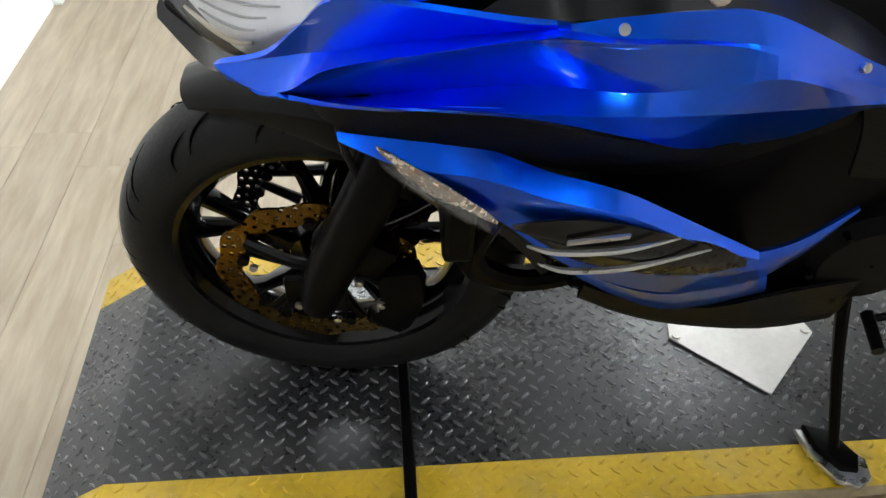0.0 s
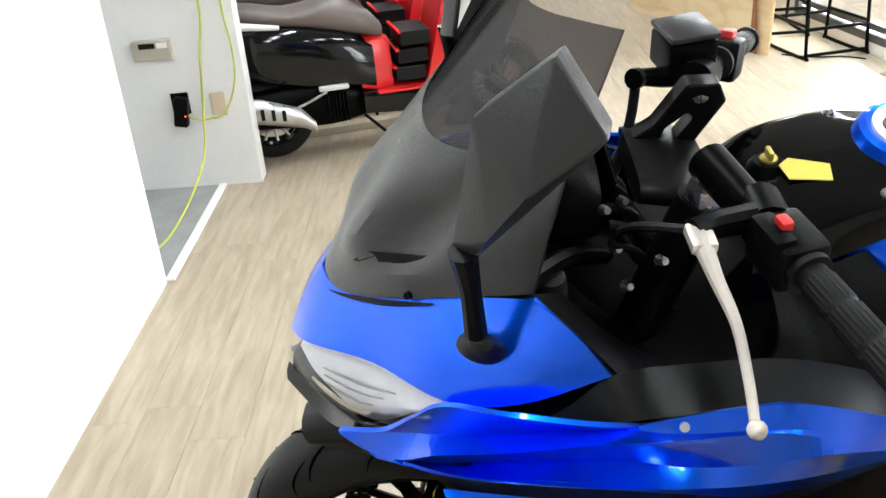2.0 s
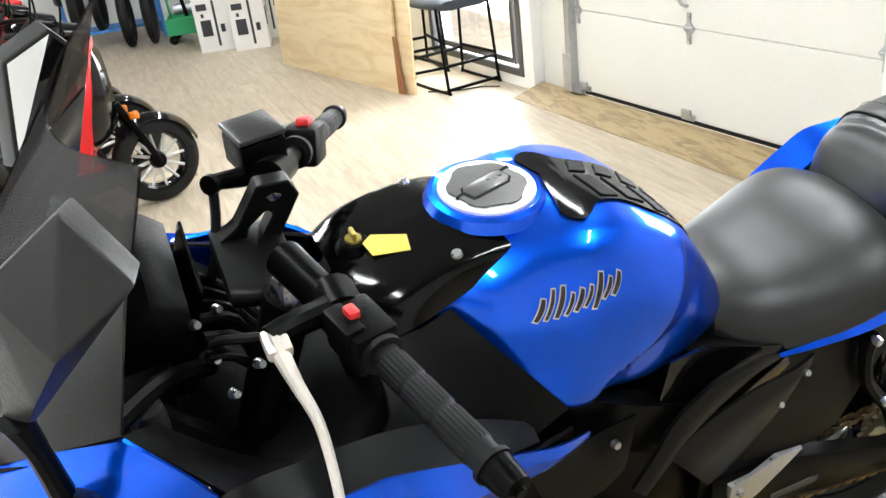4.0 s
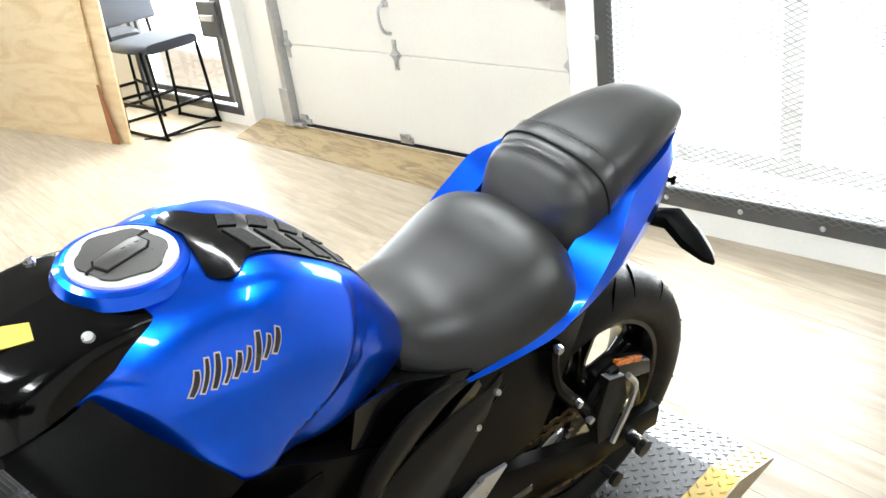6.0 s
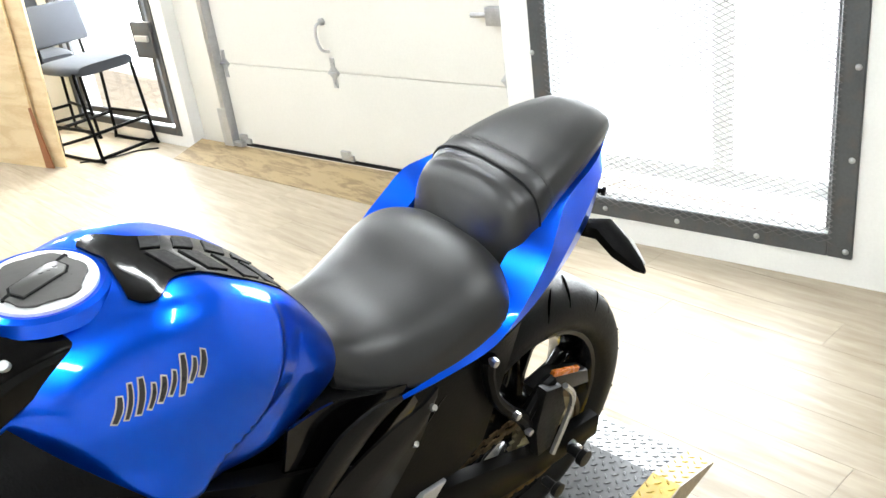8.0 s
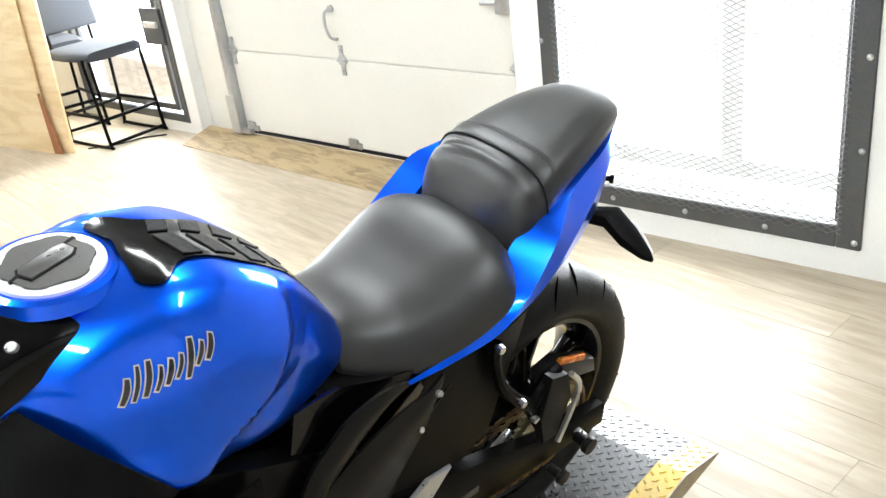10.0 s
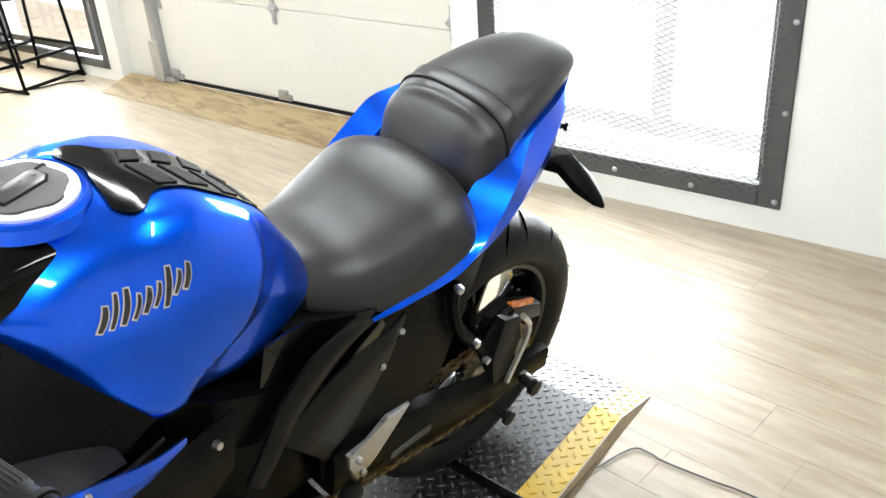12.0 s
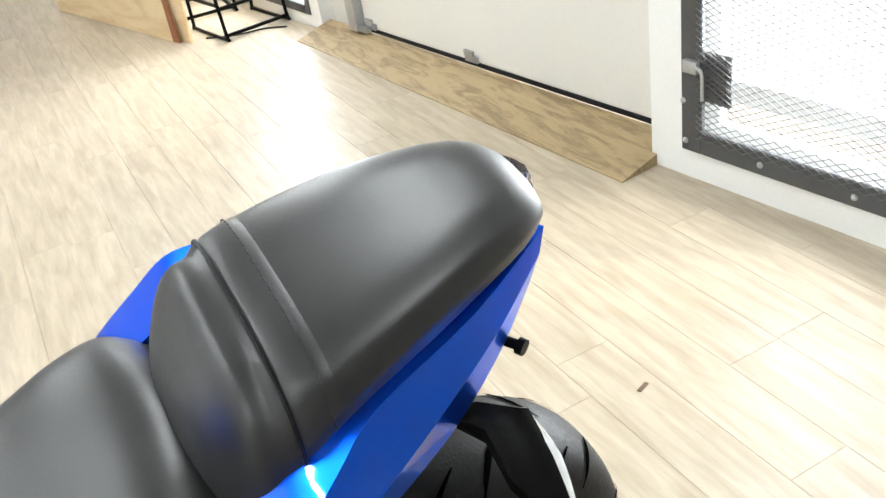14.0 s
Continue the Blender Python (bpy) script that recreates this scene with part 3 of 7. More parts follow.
def small_wheel(parent, x, R, w, rim_r, name="wheel"):
    rim = part(name, lathe(B(), [(rim_r, -w * .8), (rim_r + .006, -w * .6), (rim_r - .01, 0), (rim_r + .006, w * .6), (rim_r, w * .8), (rim_r - .015, w * .7), (rim_r - .022, 0), (rim_r - .015, -w * .7)], 40, 'y', (x, 0, R)), M_scblack, parent, "black alloy wheel")
    prof = [(R - (R - rim_r) * .95 * abs(i / 8) ** 2.4, w * math.sin(i / 8 * math.pi / 2)) for i in range(-8, 9)]
    part("tyre", lathe(B(), prof, 48, 'y', (x, 0, R), closed=False), M_tyre, rim, "black scooter tyre")
    for k in range(12):
        a = 2 * math.pi * k / 12
        bm = rod(B(), (x + .045 * math.cos(a), -.02, R + .045 * math.sin(a)), (x + (rim_r - .012) * math.cos(a + .08), -.034, R + (rim_r - .012) * math.sin(a + .08)), .011, .008, 6)
        part("spoke", bm, M_silver, rim, "bright wheel spoke")
    bm = lathe(B(), [(.002, -.06), (.04, -.058), (.05, -.03), (.05, .03), (.002, .06)], 24, 'y', (x, 0, R))
    part("hub", bm, M_blackmetal, rim)
    return rim


def scooter(m, label, seat_m, body_m, leg_m, group=""):
    s = thing("scooter", label, "scooter", m, group)
    small_wheel(s, 0.0, 0.235, 0.06, 0.15, "rear_wheel")
    small_wheel(s, 1.31, 0.245, 0.05, 0.165, "front_wheel")
    bm = form([(-0.3, [(0, .72), (.05, .71), (.07, .68), (.05, .64), (0, .63)]), (-0.1, [(0, .76), (.13, .74), (.17, .64), (.14, .5), (0, .46)]),
               (0.2, [(0, .74), (.16, .72), (.2, .6), (.17, .42), (0, .38)]), (0.42, [(0, .68), (.15, .66), (.19, .54), (.17, .4), (0, .36)]), (0.58, [(0, .6), (.12, .58), (.15, .48), (.14, .36), (0, .33)])])
    part("body", bm, body_m, s, "glossy rear body cover")
    bm = form([(0.5, [(0, .62), (.13, .6), (.155, .5), (.15, .36), (0, .33)]), (0.62, [(0, .62), (.1, .6), (.12, .45), (.12, .33), (0, .3)]), (0.68, [(0, .6), (.08, .58), (.1, .45), (.1, .33), (0, .3)])])
    part("seat_base", bm, leg_m, s, "red panel below the seat")
    bm = form([(-0.32, [(0, .845), (.06, .84), (.08, .82), (.06, .8), (0, .79)]), (-0.1, [(0, .86), (.1, .85), (.13, .82), (.1, .77), (0, .76)]), (0.15, [(0, .81), (.12, .8), (.15, .77), (.12, .73), (0, .72)]),
               (0.38, [(0, .83), (.12, .82), (.15, .77), (.13, .69), (0, .67)]), (0.56, [(0, .77), (.1, .76), (.13, .7), (.11, .64), (0, .62)]), (0.65, [(0, .68), (.06, .67), (.08, .65), (.06, .61), (0, .6)])])
    part("seat", bm, seat_m, s, "brown padded seat")
    bm = tube(B(), [(0.1, -.17, .74), (-.1, -.2, .775), (-.32, -.18, .8), (-.42, 0, .81), (-.32, .18, .8), (-.1, .2, .775), (.1, .17, .74)], [.012, .022, .026, .026, .026, .022, .012], 8)
    part("grab_rail", bm, M_scgrey, s, "pale grab rail")
    # step-through: floor, leg shield with pockets
    bm = form([(0.5, [(0, .35), (.16, .34), (.18, .3), (.16, .22), (0, .2)]), (0.8, [(0, .32), (.18, .315), (.2, .29), (.17, .2), (0, .18)]), (1.02, [(0, .34), (.19, .33), (.21, .29), (.17, .2), (0, .19)])])
    part("footboard", bm, body_m, s, "black footboard side")
    part("floor_mat", box(B(), .58, 1.0, -.19, .19, .322, .335, .004), leg_m, s, "red footboard edge", False)
    bm = B()
    rings = []
    for x, z, w in ((.86, .33, .15), (.9, .5, .17), (.95, .7, .18), (1.0, .88, .14), (1.02, .96, .08)):
        rings.append([(x, -w, z), (x + .06, -w * 1.1, z), (x + .12, -w * .5, z + .01), (x + .13, 0, z + .01), (x + .12, w * .5, z + .01), (x + .06, w * 1.1, z), (x, w, z)])
    skin(bm, rings)
    sh = part("leg_shield", bm, leg_m, s, "red leg shield with dark pockets")
    for z in (.36, .455, .55):
        bm = B()
        x = .86 + (z - .33) * .2
        box(bm, x - .186, x - .165, -.16, .16, z + .076, z + .09, .003)
        part("shelf", bm, leg_m, sh, "red shelf", False)
        part("pocket", box(B(), x - .17, x - .004, -.14, .14, z + .004, z + .08, .004), M_rubber, sh, "black storage pocket", False)
    bm = form([(0.98, [(0, .98), (.1, .95), (.17, .8), (.16, .5), (0, .36)]), (1.08, [(0, 1.0), (.09, .96), (.14, .8), (.13, .52), (0, .42)]), (1.16, [(0, .92), (.04, .88), (.07, .75), (.06, .58), (0, .5)])])
    part("front_panel", bm, body_m, s, "black front panel")
    bm = rod(B(), (1.06, 0, .9), (1.02, 0, 1.02), .03)
    tube(bm, [(.86, -.34, 1.0), (.92, -.2, 1.02), (1.0, 0, 1.03), (.92, .2, 1.02), (.86, .34, 1.0)], .014, 8)
    hb = part("handlebar", bm, M_blackmetal, s)
    for y in (-1, 1):
        part("grip", rod(B(), (.86, y * .34, 1.0), (.82, y * .44, .99), .019), M_rubber, hb)
        bm = tube(B(), [(.95, y * .22, 1.03), (.97, y * .27, 1.15), (.97, y * .3, 1.2)], .006, 6)
        box(bm, .955, .975, y * .3 - .05, y * .3 + .05, 1.18, 1.27, .012)
        part("mirror", bm, M_blackmatt, hb, "black scooter mirror")
    bm = form([(1.0, [(0, 1.08), (.07, 1.07), (.1, 1.04), (.08, 1.0), (0, .98)]), (1.12, [(0, 1.04), (.06, 1.03), (.08, 1.0), (.06, .96), (0, .94)])])
    part("head_cover", bm, body_m, s)
    # fork, fender, indicator
    for y in (-.075, .075):
        part("fork_leg", tube(B(), [(1.31, y, .24), (1.24, y, .42), (1.15, y, .62)], [.018, .02, .022], 8), M_blackmetal, s, "black fork leg")
    rows = []
    for i in range(8):
        a = radians(135 - i * 17)
        rows.append([((.27 - .03 * q * q) * math.cos(a) + 1.31, .075 * q, (.27 - .03 * q * q) * math.sin(a) + .245) for q in (-1, -.6, 0, .6, 1)])
    part("front_fender", surf(rows, 2, 2, .004, inner=(1.31, 0, .245)), body_m, s, "black front mudguard")
    for y in (-.1, .1):
        part("indicator", box(B(), 1.2, 1.25, y - .022, y + .022, .52, .56, .008), M_amber, s, "amber front indicator")
    # muffler, fins, engine, kick pedal, stand
    bm = B()
    rings = []
    for x, z, r in ((-.42, .36, .03), (-.36, .37, .06), (-.05, .32, .07), (.15, .26, .055), (.22, .2, .03)):
        rings.append([(x, -.2 + r * .7 * math.cos(a), z + r * math.sin(a)) for a in [2 * math.pi * k / 12 for k in range(12)]])
    skin(bm, rings)
    mu = part("muffler", bm, M_silver, s, "silver muffler with a slotted heat shield")
    for k in range(4):
        part("slot", box(B(), -.12 + .055 * k, -.1 + .055 * k, -.253, -.246, .3, .36, .003, m=Matrix.Translation((0, 0, -.01 * k))), M_rubber, mu, "", False)
    part("engine", form([(-.1, [(0, .4), (.1, .38), (.13, .28), (.1, .2), (0, .18)]), (.3, [(0, .42), (.13, .4), (.15, .3), (.12, .18), (0, .16)]), (.5, [(0, .36), (.1, .34), (.12, .28), (.1, .2), (0, .18)])]), M_blackmetal, s, "dark engine")
    for k in range(6):
        part("fin", box(B(), .28 + .026 * k, .288 + .026 * k, -.185, -.13, .2, .36, .003, m=Matrix.Translation((.02 - .006 * k, 0, 0))), M_blackmetal, s, "cooling fin")
    part("kick_pedal", tube(B(), [(.1, -.18, .3), (.2, -.2, .34), (.3, -.21, .385)], .007, 6), M_steel, s)
    part("passenger_peg", box(B(), .26, .42, -.21, -.17, .385, .41, .008), M_scgrey, s, "pale folded peg", False)
    part("stand", tube(B(), [(.5, -.1, .2), (.62, -.16, .08), (.66, -.18, .012)], .009, 6), M_blackmetal, s)
    return s


ROW = Vector((-0.243, 0.97, 0))
base = Vector((-0.915, 3.60, 0.0))
M0 = Matrix.Translation(base) @ Matrix.Rotation(math.atan2(.243, .97), 4, 'Z')
sc = scooter(M0, "black and red scooter with a brown seat, parked in a row", M_brown, M_scblack, M_scred, "row of scooters")
for k in (1, 2):
    copy_thing(sc, Matrix.Translation(ROW * 0.62 * k) @ M0)
sc3 = scooter(Matrix.Translation(ROW * 1.95 + Vector((.1, 0, 0))) @ M0, "bright red scooter with a dark seat, parked in a row", M_rubber, M_scred, M_scred, "row of scooters")
sc4 = scooter(Matrix.Translation(ROW * 2.6 + Vector((.1, 0, 0))) @ M0, "dark scooter with a black seat, parked in a row", M_rubber, M_scblack, M_scblack, "row of scooters")
copy_thing(sc3, Matrix.Translation(ROW * 3.3 + Vector((.0, 0, 0))) @ M0)
copy_thing(sc4, Matrix.Translation(ROW * 4.0) @ M0)
# low pale beam under the scooters' row
bm = box(B(), -1.6, 1.15, -0.05, 0.05, 0, 0.045, 0.004, m=Matrix.Translation((-0.55, 3.98, 0)) @ Matrix.Rotation(math.atan2(.243, .97), 4, 'Z'))
tagged(part("wheel_chock_beam", bm, mat("pale_timber", (0.55, 0.47, 0.34), 0.6, var=0.12, scale=8), None, "", False), "pale timber beam on the floor under the scooters", "beam")

# upright plywood sheets
d_p = Vector((0.262, -0.965, 0))
PM_ = Matrix.Translation((1.70, 6.80, 0)) @ Matrix(((d_p.x, -d_p.y, 0, 0), (d_p.y, d_p.x, 0, 0), (0, 0, 1, 0), (0, 0, 0, 1)))
tagged(part("plywood_sheet", box(B(), 0, 1.83, 0, 0.018, 0, 1.22, 0.002, m=PM_ @ Matrix.Rotation(radians(-3), 4, 'X')), M_ply, None, "", False), "pale pine plywood sheet standing on edge", "plywood sheet")
tagged(part("plywood_sheet", box(B(), 0.35, 1.99, 0.04, 0.058, 0, 1.9, 0.002, m=PM_ @ Matrix.Rotation(radians(-3), 4, 'X')), M_ply, None, "", False), "tall pine plywood sheet standing behind a lower one", "plywood sheet")
bm = B()
slab(bm, [tuple(PM_ @ Vector(p)) for p in ((1.835, 0.0, 0.0), (1.91, 0.005, 0.0), (1.845, 0.01, 0.42), (1.833, 0.008, 0.42))], PM_.to_3x3() @ Vector((0, -1, 0)), 0.012)
tagged(part("timber_wedge", bm, mat("red_brown_wood", (0.3, 0.12, 0.05), 0.6, var=0.2), None, "", False), "red-brown tapered timber offcut against the plywood", "offcut")


def stool(m, label):
    st = thing("counter_stool", label, "stool", m, "stools by the glass door")
    r = .012
    for y in (-.22, .22):
        bm = tube(B(), [(-.22, y, .6), (-.21, y, .55), (-.26, y, .06), (-.25, y, .013), (.2, y, .013), (.22, y, .05), (.19, y, .57)], r, 8, 4)
        part("side_frame", bm, M_blackmetal, st, "black tubular sled leg")
    for x, z in ((-.245, .2), (.205, .2)):
        part("crossbar", rod(B(), (x, -.22, z), (x, .22, z), r), M_blackmetal, st)
    for y in (-.22, .22):
        part("side_bar", rod(B(), (-.245, y, .22), (.205, y, .22), r), M_blackmetal, st)
    part("footrest", rod(B(), (-.25, -.22, .03), (-.25, .22, .03), r), M_blackmetal, st)
    cl = mat("charcoal_cloth", (0.035, 0.04, 0.05), 0.85, var=0.2, fine=350, bump=0.3)
    bm = body([(-.26, [(0, .65), (.15, .65), (.2, .635), (.2, .6), (.15, .585), (0, .585)]), (-.1, [(0, .665), (.18, .66), (.24, .64), (.24, .6), (.18, .585), (0, .585)]), (.16, [(0, .66), (.18, .66), (.23, .64), (.23, .6), (.18, .585), (0, .585)]), (.22, [(0, .64), (.15, .64), (.2, .625), (.2, .605), (.15, .59), (0, .59)])], 3, 3)
    part("seat", bm, cl, st, "charcoal cloth seat pad")
    for y in (-.16, .16):
        part("back_post", tube(B(), [(.16, y, .585), (.23, y, .62), (.25, y, .8)], .011, 8), M_blackmetal, st)
    bm = box(B(), -.02, .02, -.22, .22, -.14, .14, .018, 3, m=Matrix.Translation((.25, 0, .88)) @ Matrix.Rotation(radians(10), 4, 'Y'))
    part("backrest", bm, cl, st, "charcoal cloth backrest")
    return st


s1 = stool(Matrix.Translation((2.62, 4.99, 0)) @ Matrix.Rotation(radians(100), 4, 'Z'), "charcoal cloth counter stool on black tubular legs")
copy_thing(s1, Matrix.Translation((2.5, 5.62, 0)) @ Matrix.Rotation(radians(88), 4, 'Z'))
tagged(part("cable_on_floor", tube(B(), [(2.36, 4.88, .006), (2.52, 4.76, .006), (2.7, 4.72, .006), (2.82, 4.62, .006)], .005, 6), M_rubber, None), "dark cable lying by the stools", "cable")

# green cart and cartons at the far end
cart = thing("green_cart", "green steel platform cart with tools on it", "cart", pose(1.2, 8.85, 0, 0, 0, -12))
M_green = mat("green_cart_paint", (0.03, 0.33, 0.13), 0.4, var=0.12)
bm = B()
box(bm, -.24, .24, -.2, .2, .1, .125, .004)
for a in ((-.24, -.225, -.2, .2), (.225, .24, -.2, .2), (-.225, .225, -.2, -.185), (-.225, .225, .185, .2)):
    box(bm, *a, .125, .27)
part("tray", bm, M_green, cart, "green steel tray", False)
for x in (-.22, .22):
    part("post", rod(B(), (x, .18, .12), (x - .03, .2, 1.0), .014), M_green, cart)
part("handle", rod(B(), (-.25, .2, 1.0), (.19, .2, 1.0), .014), M_green, cart)
part("brace", rod(B(), (-.02, -.1, .27), (-.1, -.02, .8), .02), M_blackmetal, cart)
for x in (-.2, .2):
    for y in (-.15, .15):
        part("caster", lathe(B(), [(.005, -.015), (.045, -.014), (.05, 0), (.045, .014), (.005, .015)], 16, 'y', (x, y, .05)), M_rubber, cart)
part("motor", body([(-.15, [(0, .4), (.06, .39), (.08, .34), (.06, .29), (0, .28)]), (.12, [(0, .4), (.06, .39), (.08, .34), (.06, .29), (0, .28)])], 2, 3), M_galv, cart, "grey machine on the cart")


def carton(x, y, z, w, dpt, h, rz, label):
    c = thing("carton", label, "box", pose(x, y, z, 0, 0, rz), "stacked cartons")
    part("box_body", box(B(), -w / 2, w / 2, -dpt / 2, dpt / 2, 0, h, .003), M_white_sheet, c, "white printed carton", False)
    bk = mat("print_black", (0.03, 0.03, 0.035), 0.6)
    f = -dpt / 2 - .0015
    for a, b, p, q in ((-.4, -.1, .78, .9), (-.35, -.05, .3, .6), (.05, .12, .1, .95), (.2, .32, .35, .5), (-.3, -.22, .65, .72)):
        part("print", box(B(), a * w, b * w, f, f + .003, p * h, q * h), bk, c, "plain dark printed bar", False)
    part("print", box(B(), w / 2 - .0015, w / 2 + .0015, -.3 * dpt, .1 * dpt, .4 * h, .75 * h), bk, c, "", False)
    return c


carton(1.66, 7.9, 0, .34, .36, .5, -14, "white printed shipping carton standing on the floor")
carton(1.72, 7.95, .5, .34, .36, .5, -14, "white printed shipping carton on top of another")
carton(1.36, 8.15, 0, .34, .4, .52, -14, "white printed shipping carton standing on the floor")
carton(1.4, 8.2, .52, .34, .4, .5, -14, "white printed shipping carton on top of another")
carton(1.95, 8.3, 0, .3, .4, .9, -14, "tall white printed carton behind the others")
shelf = thing("blue_rack", "blue steel rack with dark tyres and boxes", "rack", pose(0.45, 9.6, 0))
bl_ = mat("blue_rack_paint", (0.05, 0.2, 0.5), 0.5, var=0.1)
for x in (-.5, .5):
    for y in (-.2, .2):
        part("post", box(B(), x - .02, x + .02, y - .02, y + .02, 0, 1.8, .003), bl_, shelf, "", False)
for z in (.15, .7, 1.25):
    part("shelf", box(B(), -.48, .48, -.2, .2, z, z + .03, .003), bl_, shelf, "", False)
for i, (x, r) in enumerate(((-.35, .24), (-.12, .24), (.12, .26), (.36, .26))):
    t_ = thing("tyre", "black motorcycle tyre standing on the rack" if i < 2 else "black motorcycle tyre leaning by the rack", "tyre", pose(0.45 + x, 9.6 if i < 2 else 9.1, .18 + r if i < 2 else r + .06, 0, 0, 80))
    part("tread", lathe(B(), [(r, -.05), (r + .05, -.03), (r + .06, 0), (r + .05, .03), (r, .05), (r - .02, .03), (r - .02, -.03)], 32, 'y'), M_tyre, t_)
# ---- motorcycle lift ----


ZP = 0.3231
lift = thing("lift_table", "black tread plate motorcycle lift table with worn yellow edges", "lift table", pose(0, 0, 0, 0, 0, 1.1))
LX = [(-0.475, ZP - 0.075), (-0.355, ZP - 0.002), (1.735, ZP - 0.002), (1.905, ZP - 0.053)]
Y_N, Y_N2, Y_F2, Y_F = -0.352, -0.268, 0.2, 0.285


def narrowed(bm):
    """The deck grows narrower towards its rear end."""
    for v in bm.verts:
        if v.co.x > 1.3:
            v.co.y *= 1 - 0.2 * (v.co.x - 1.3) / 0.605
    return bm


def deck_strip(y0, y1, up=0.0, thick=0.006):
    bm = B()
    line = LX[:2] + [(1.3, ZP - 0.002)] + LX[2:]
    top = [[(x, y, z + up) for x, z in line] for y in (y0, y1)]
    rings = [[Vector(p) for p in top[0]] + [Vector(p) - Vector((0, 0, thick)) for p in reversed(top[0])],
             [Vector(p) for p in top[1]] + [Vector(p) - Vector((0, 0, thick)) for p in reversed(top[1])]]
    skin(bm, rings)
    return bm


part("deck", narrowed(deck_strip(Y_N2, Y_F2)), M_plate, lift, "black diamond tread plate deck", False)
part("edge_stripe", narrowed(deck_strip(Y_N, Y_N2 - 0.0004)), M_yellow, lift, "worn yellow painted edge", False)
part("edge_stripe", narrowed(deck_strip(Y_F2 + 0.0004, Y_F)), M_yellow, lift, "worn yellow painted edge", False)
for y0, y1 in ((Y_N - 0.004, Y_N - 0.0005), (Y_F + 0.0005, Y_F + 0.004)):
    bm = B()
    q = [(-0.477, ZP - 0.077), (-0.355, ZP - 0.003), (1.3, ZP - 0.003), (1.735, ZP - 0.003), (1.907, ZP - 0.055), (1.907, ZP - 0.062), (1.735, ZP - 0.054), (1.3, ZP - 0.064), (-0.355, ZP - 0.075)]
    skin(bm, [[(x, y0, z) for x, z in q], [(x, y1, z) for x, z in q]])
    part("side_rim", narrowed(bm), mat("worn_steel_rim", (0.36, 0.3, 0.2), 0.45, 0.5, var=0.3, scale=25), lift, "worn steel side rim", False)


def tread(y0, y1, skip=None):
    """Raised lens-shaped bars, woven: each points at the middle of the next."""
    bm = B()
    p, a, w, h = 0.0168, 0.0122, 0.0034, 0.0022
    ny = max(2, int((y1 - y0) / p))
    py = (y1 - y0) / ny
    for s0, s1 in zip(LX, LX[1:]):
        L = math.hypot(s1[0] - s0[0], s1[1] - s0[1])
        dx, dz = (s1[0] - s0[0]) / L, (s1[1] - s0[1]) / L
        for i in range(int(L / p)):
            for j in range(ny):
                if (i + j) % 2:
                    continue
                s, y = (i + 0.5) * L / int(L / p), y0 + (j + 0.5) * py
                sg = 1 if i % 2 else -1
                c = Vector((s0[0] + dx * s, y, s0[1] + dz * s))
                e1 = Vector((dx * 0.707, sg * 0.707, dz * 0.707))
                n = Vector((-dz, 0, dx))
                e2 = n.cross(e1)
                base = [c + e1 * a, c + e1 * a * .4 + e2 * w, c - e1 * a * .4 + e2 * w, c - e1 * a, c - e1 * a * .4 - e2 * w, c + e1 * a * .4 - e2 * w]
                tp = [c + (q - c) * 0.55 + n * h for q in base]
                lo, up = [bm.verts.new(q - n * 0.0005) for q in base], [bm.verts.new(q) for q in tp]
                bm.faces.new(up)
                for k in range(6):
                    bm.faces.new((lo[k], lo[(k + 1) % 6], up[(k + 1) % 6], up[k]))
    return bm


for y0, y1, m in ((Y_N2, Y_F2, M_plate), (Y_N, Y_N2, M_yellow), (Y_F2, Y_F, M_yellow)):
    tagged(part("tread", narrowed(tread(y0, y1)), M_tread if m is M_plate else m, lift, "raised diamond tread bars", True, 20), kind="stuff")
for x in (0.109, 1.366):
    bm = box(B(), x - 0.0095, x + 0.0095, Y_N - 0.006, 0.06 if x < 1 else Y_F, ZP - 0.004, ZP + 0.012, 0.003)
    part("cross_bar", bm, M_blackmetal, lift, "black steel bar across the deck", False)
bm = B()
slab(bm, [(0.589, -0.026, ZP + 0.004), (0.725, -0.168, ZP + 0.004), (0.853, -0.03, ZP + 0.004), (0.84, 0.03, ZP + 0.004), (0.6, 0.03, ZP + 0.004)], (0, 0, 1), 0.0025)
for p in ((0.602, -0.024), (0.84, -0.026)):
    rod(bm, (*p, ZP + 0.003), (*p, ZP + 0.008), 0.008, n=10)
part("cover_plate", bm, M_foil, lift, "dull silver sheet riveted to the deck", False)
# frame, scissor legs and foot of the lift
bm = B()
for y in (-0.3, 0.23):
    box(bm, -0.3, 1.3, y - 0.02, y + 0.02, ZP - 0.075, ZP - 0.009)
    box(bm, -0.2, 1.45, y - 0.03, y + 0.03, 0.0, 0.05)
part("frame", bm, M_blackmetal, lift, "", False)
for y in (-0.25, 0.18):
    bm = B()
    for (x0, z0), (x1, z1) in (((-0.1, 0.05), (1.5, 0.25)), ((-0.1, 0.25), (1.5, 0.05))):
        d, u, v = frame_on(Vector((x1 - x0, 0, z1 - z0)))
        rod(bm, (x0, y, z0), (x1, y, z1), 0.025, n=8)
    part("scissor_leg", bm, M_blackmetal, lift, "", False)

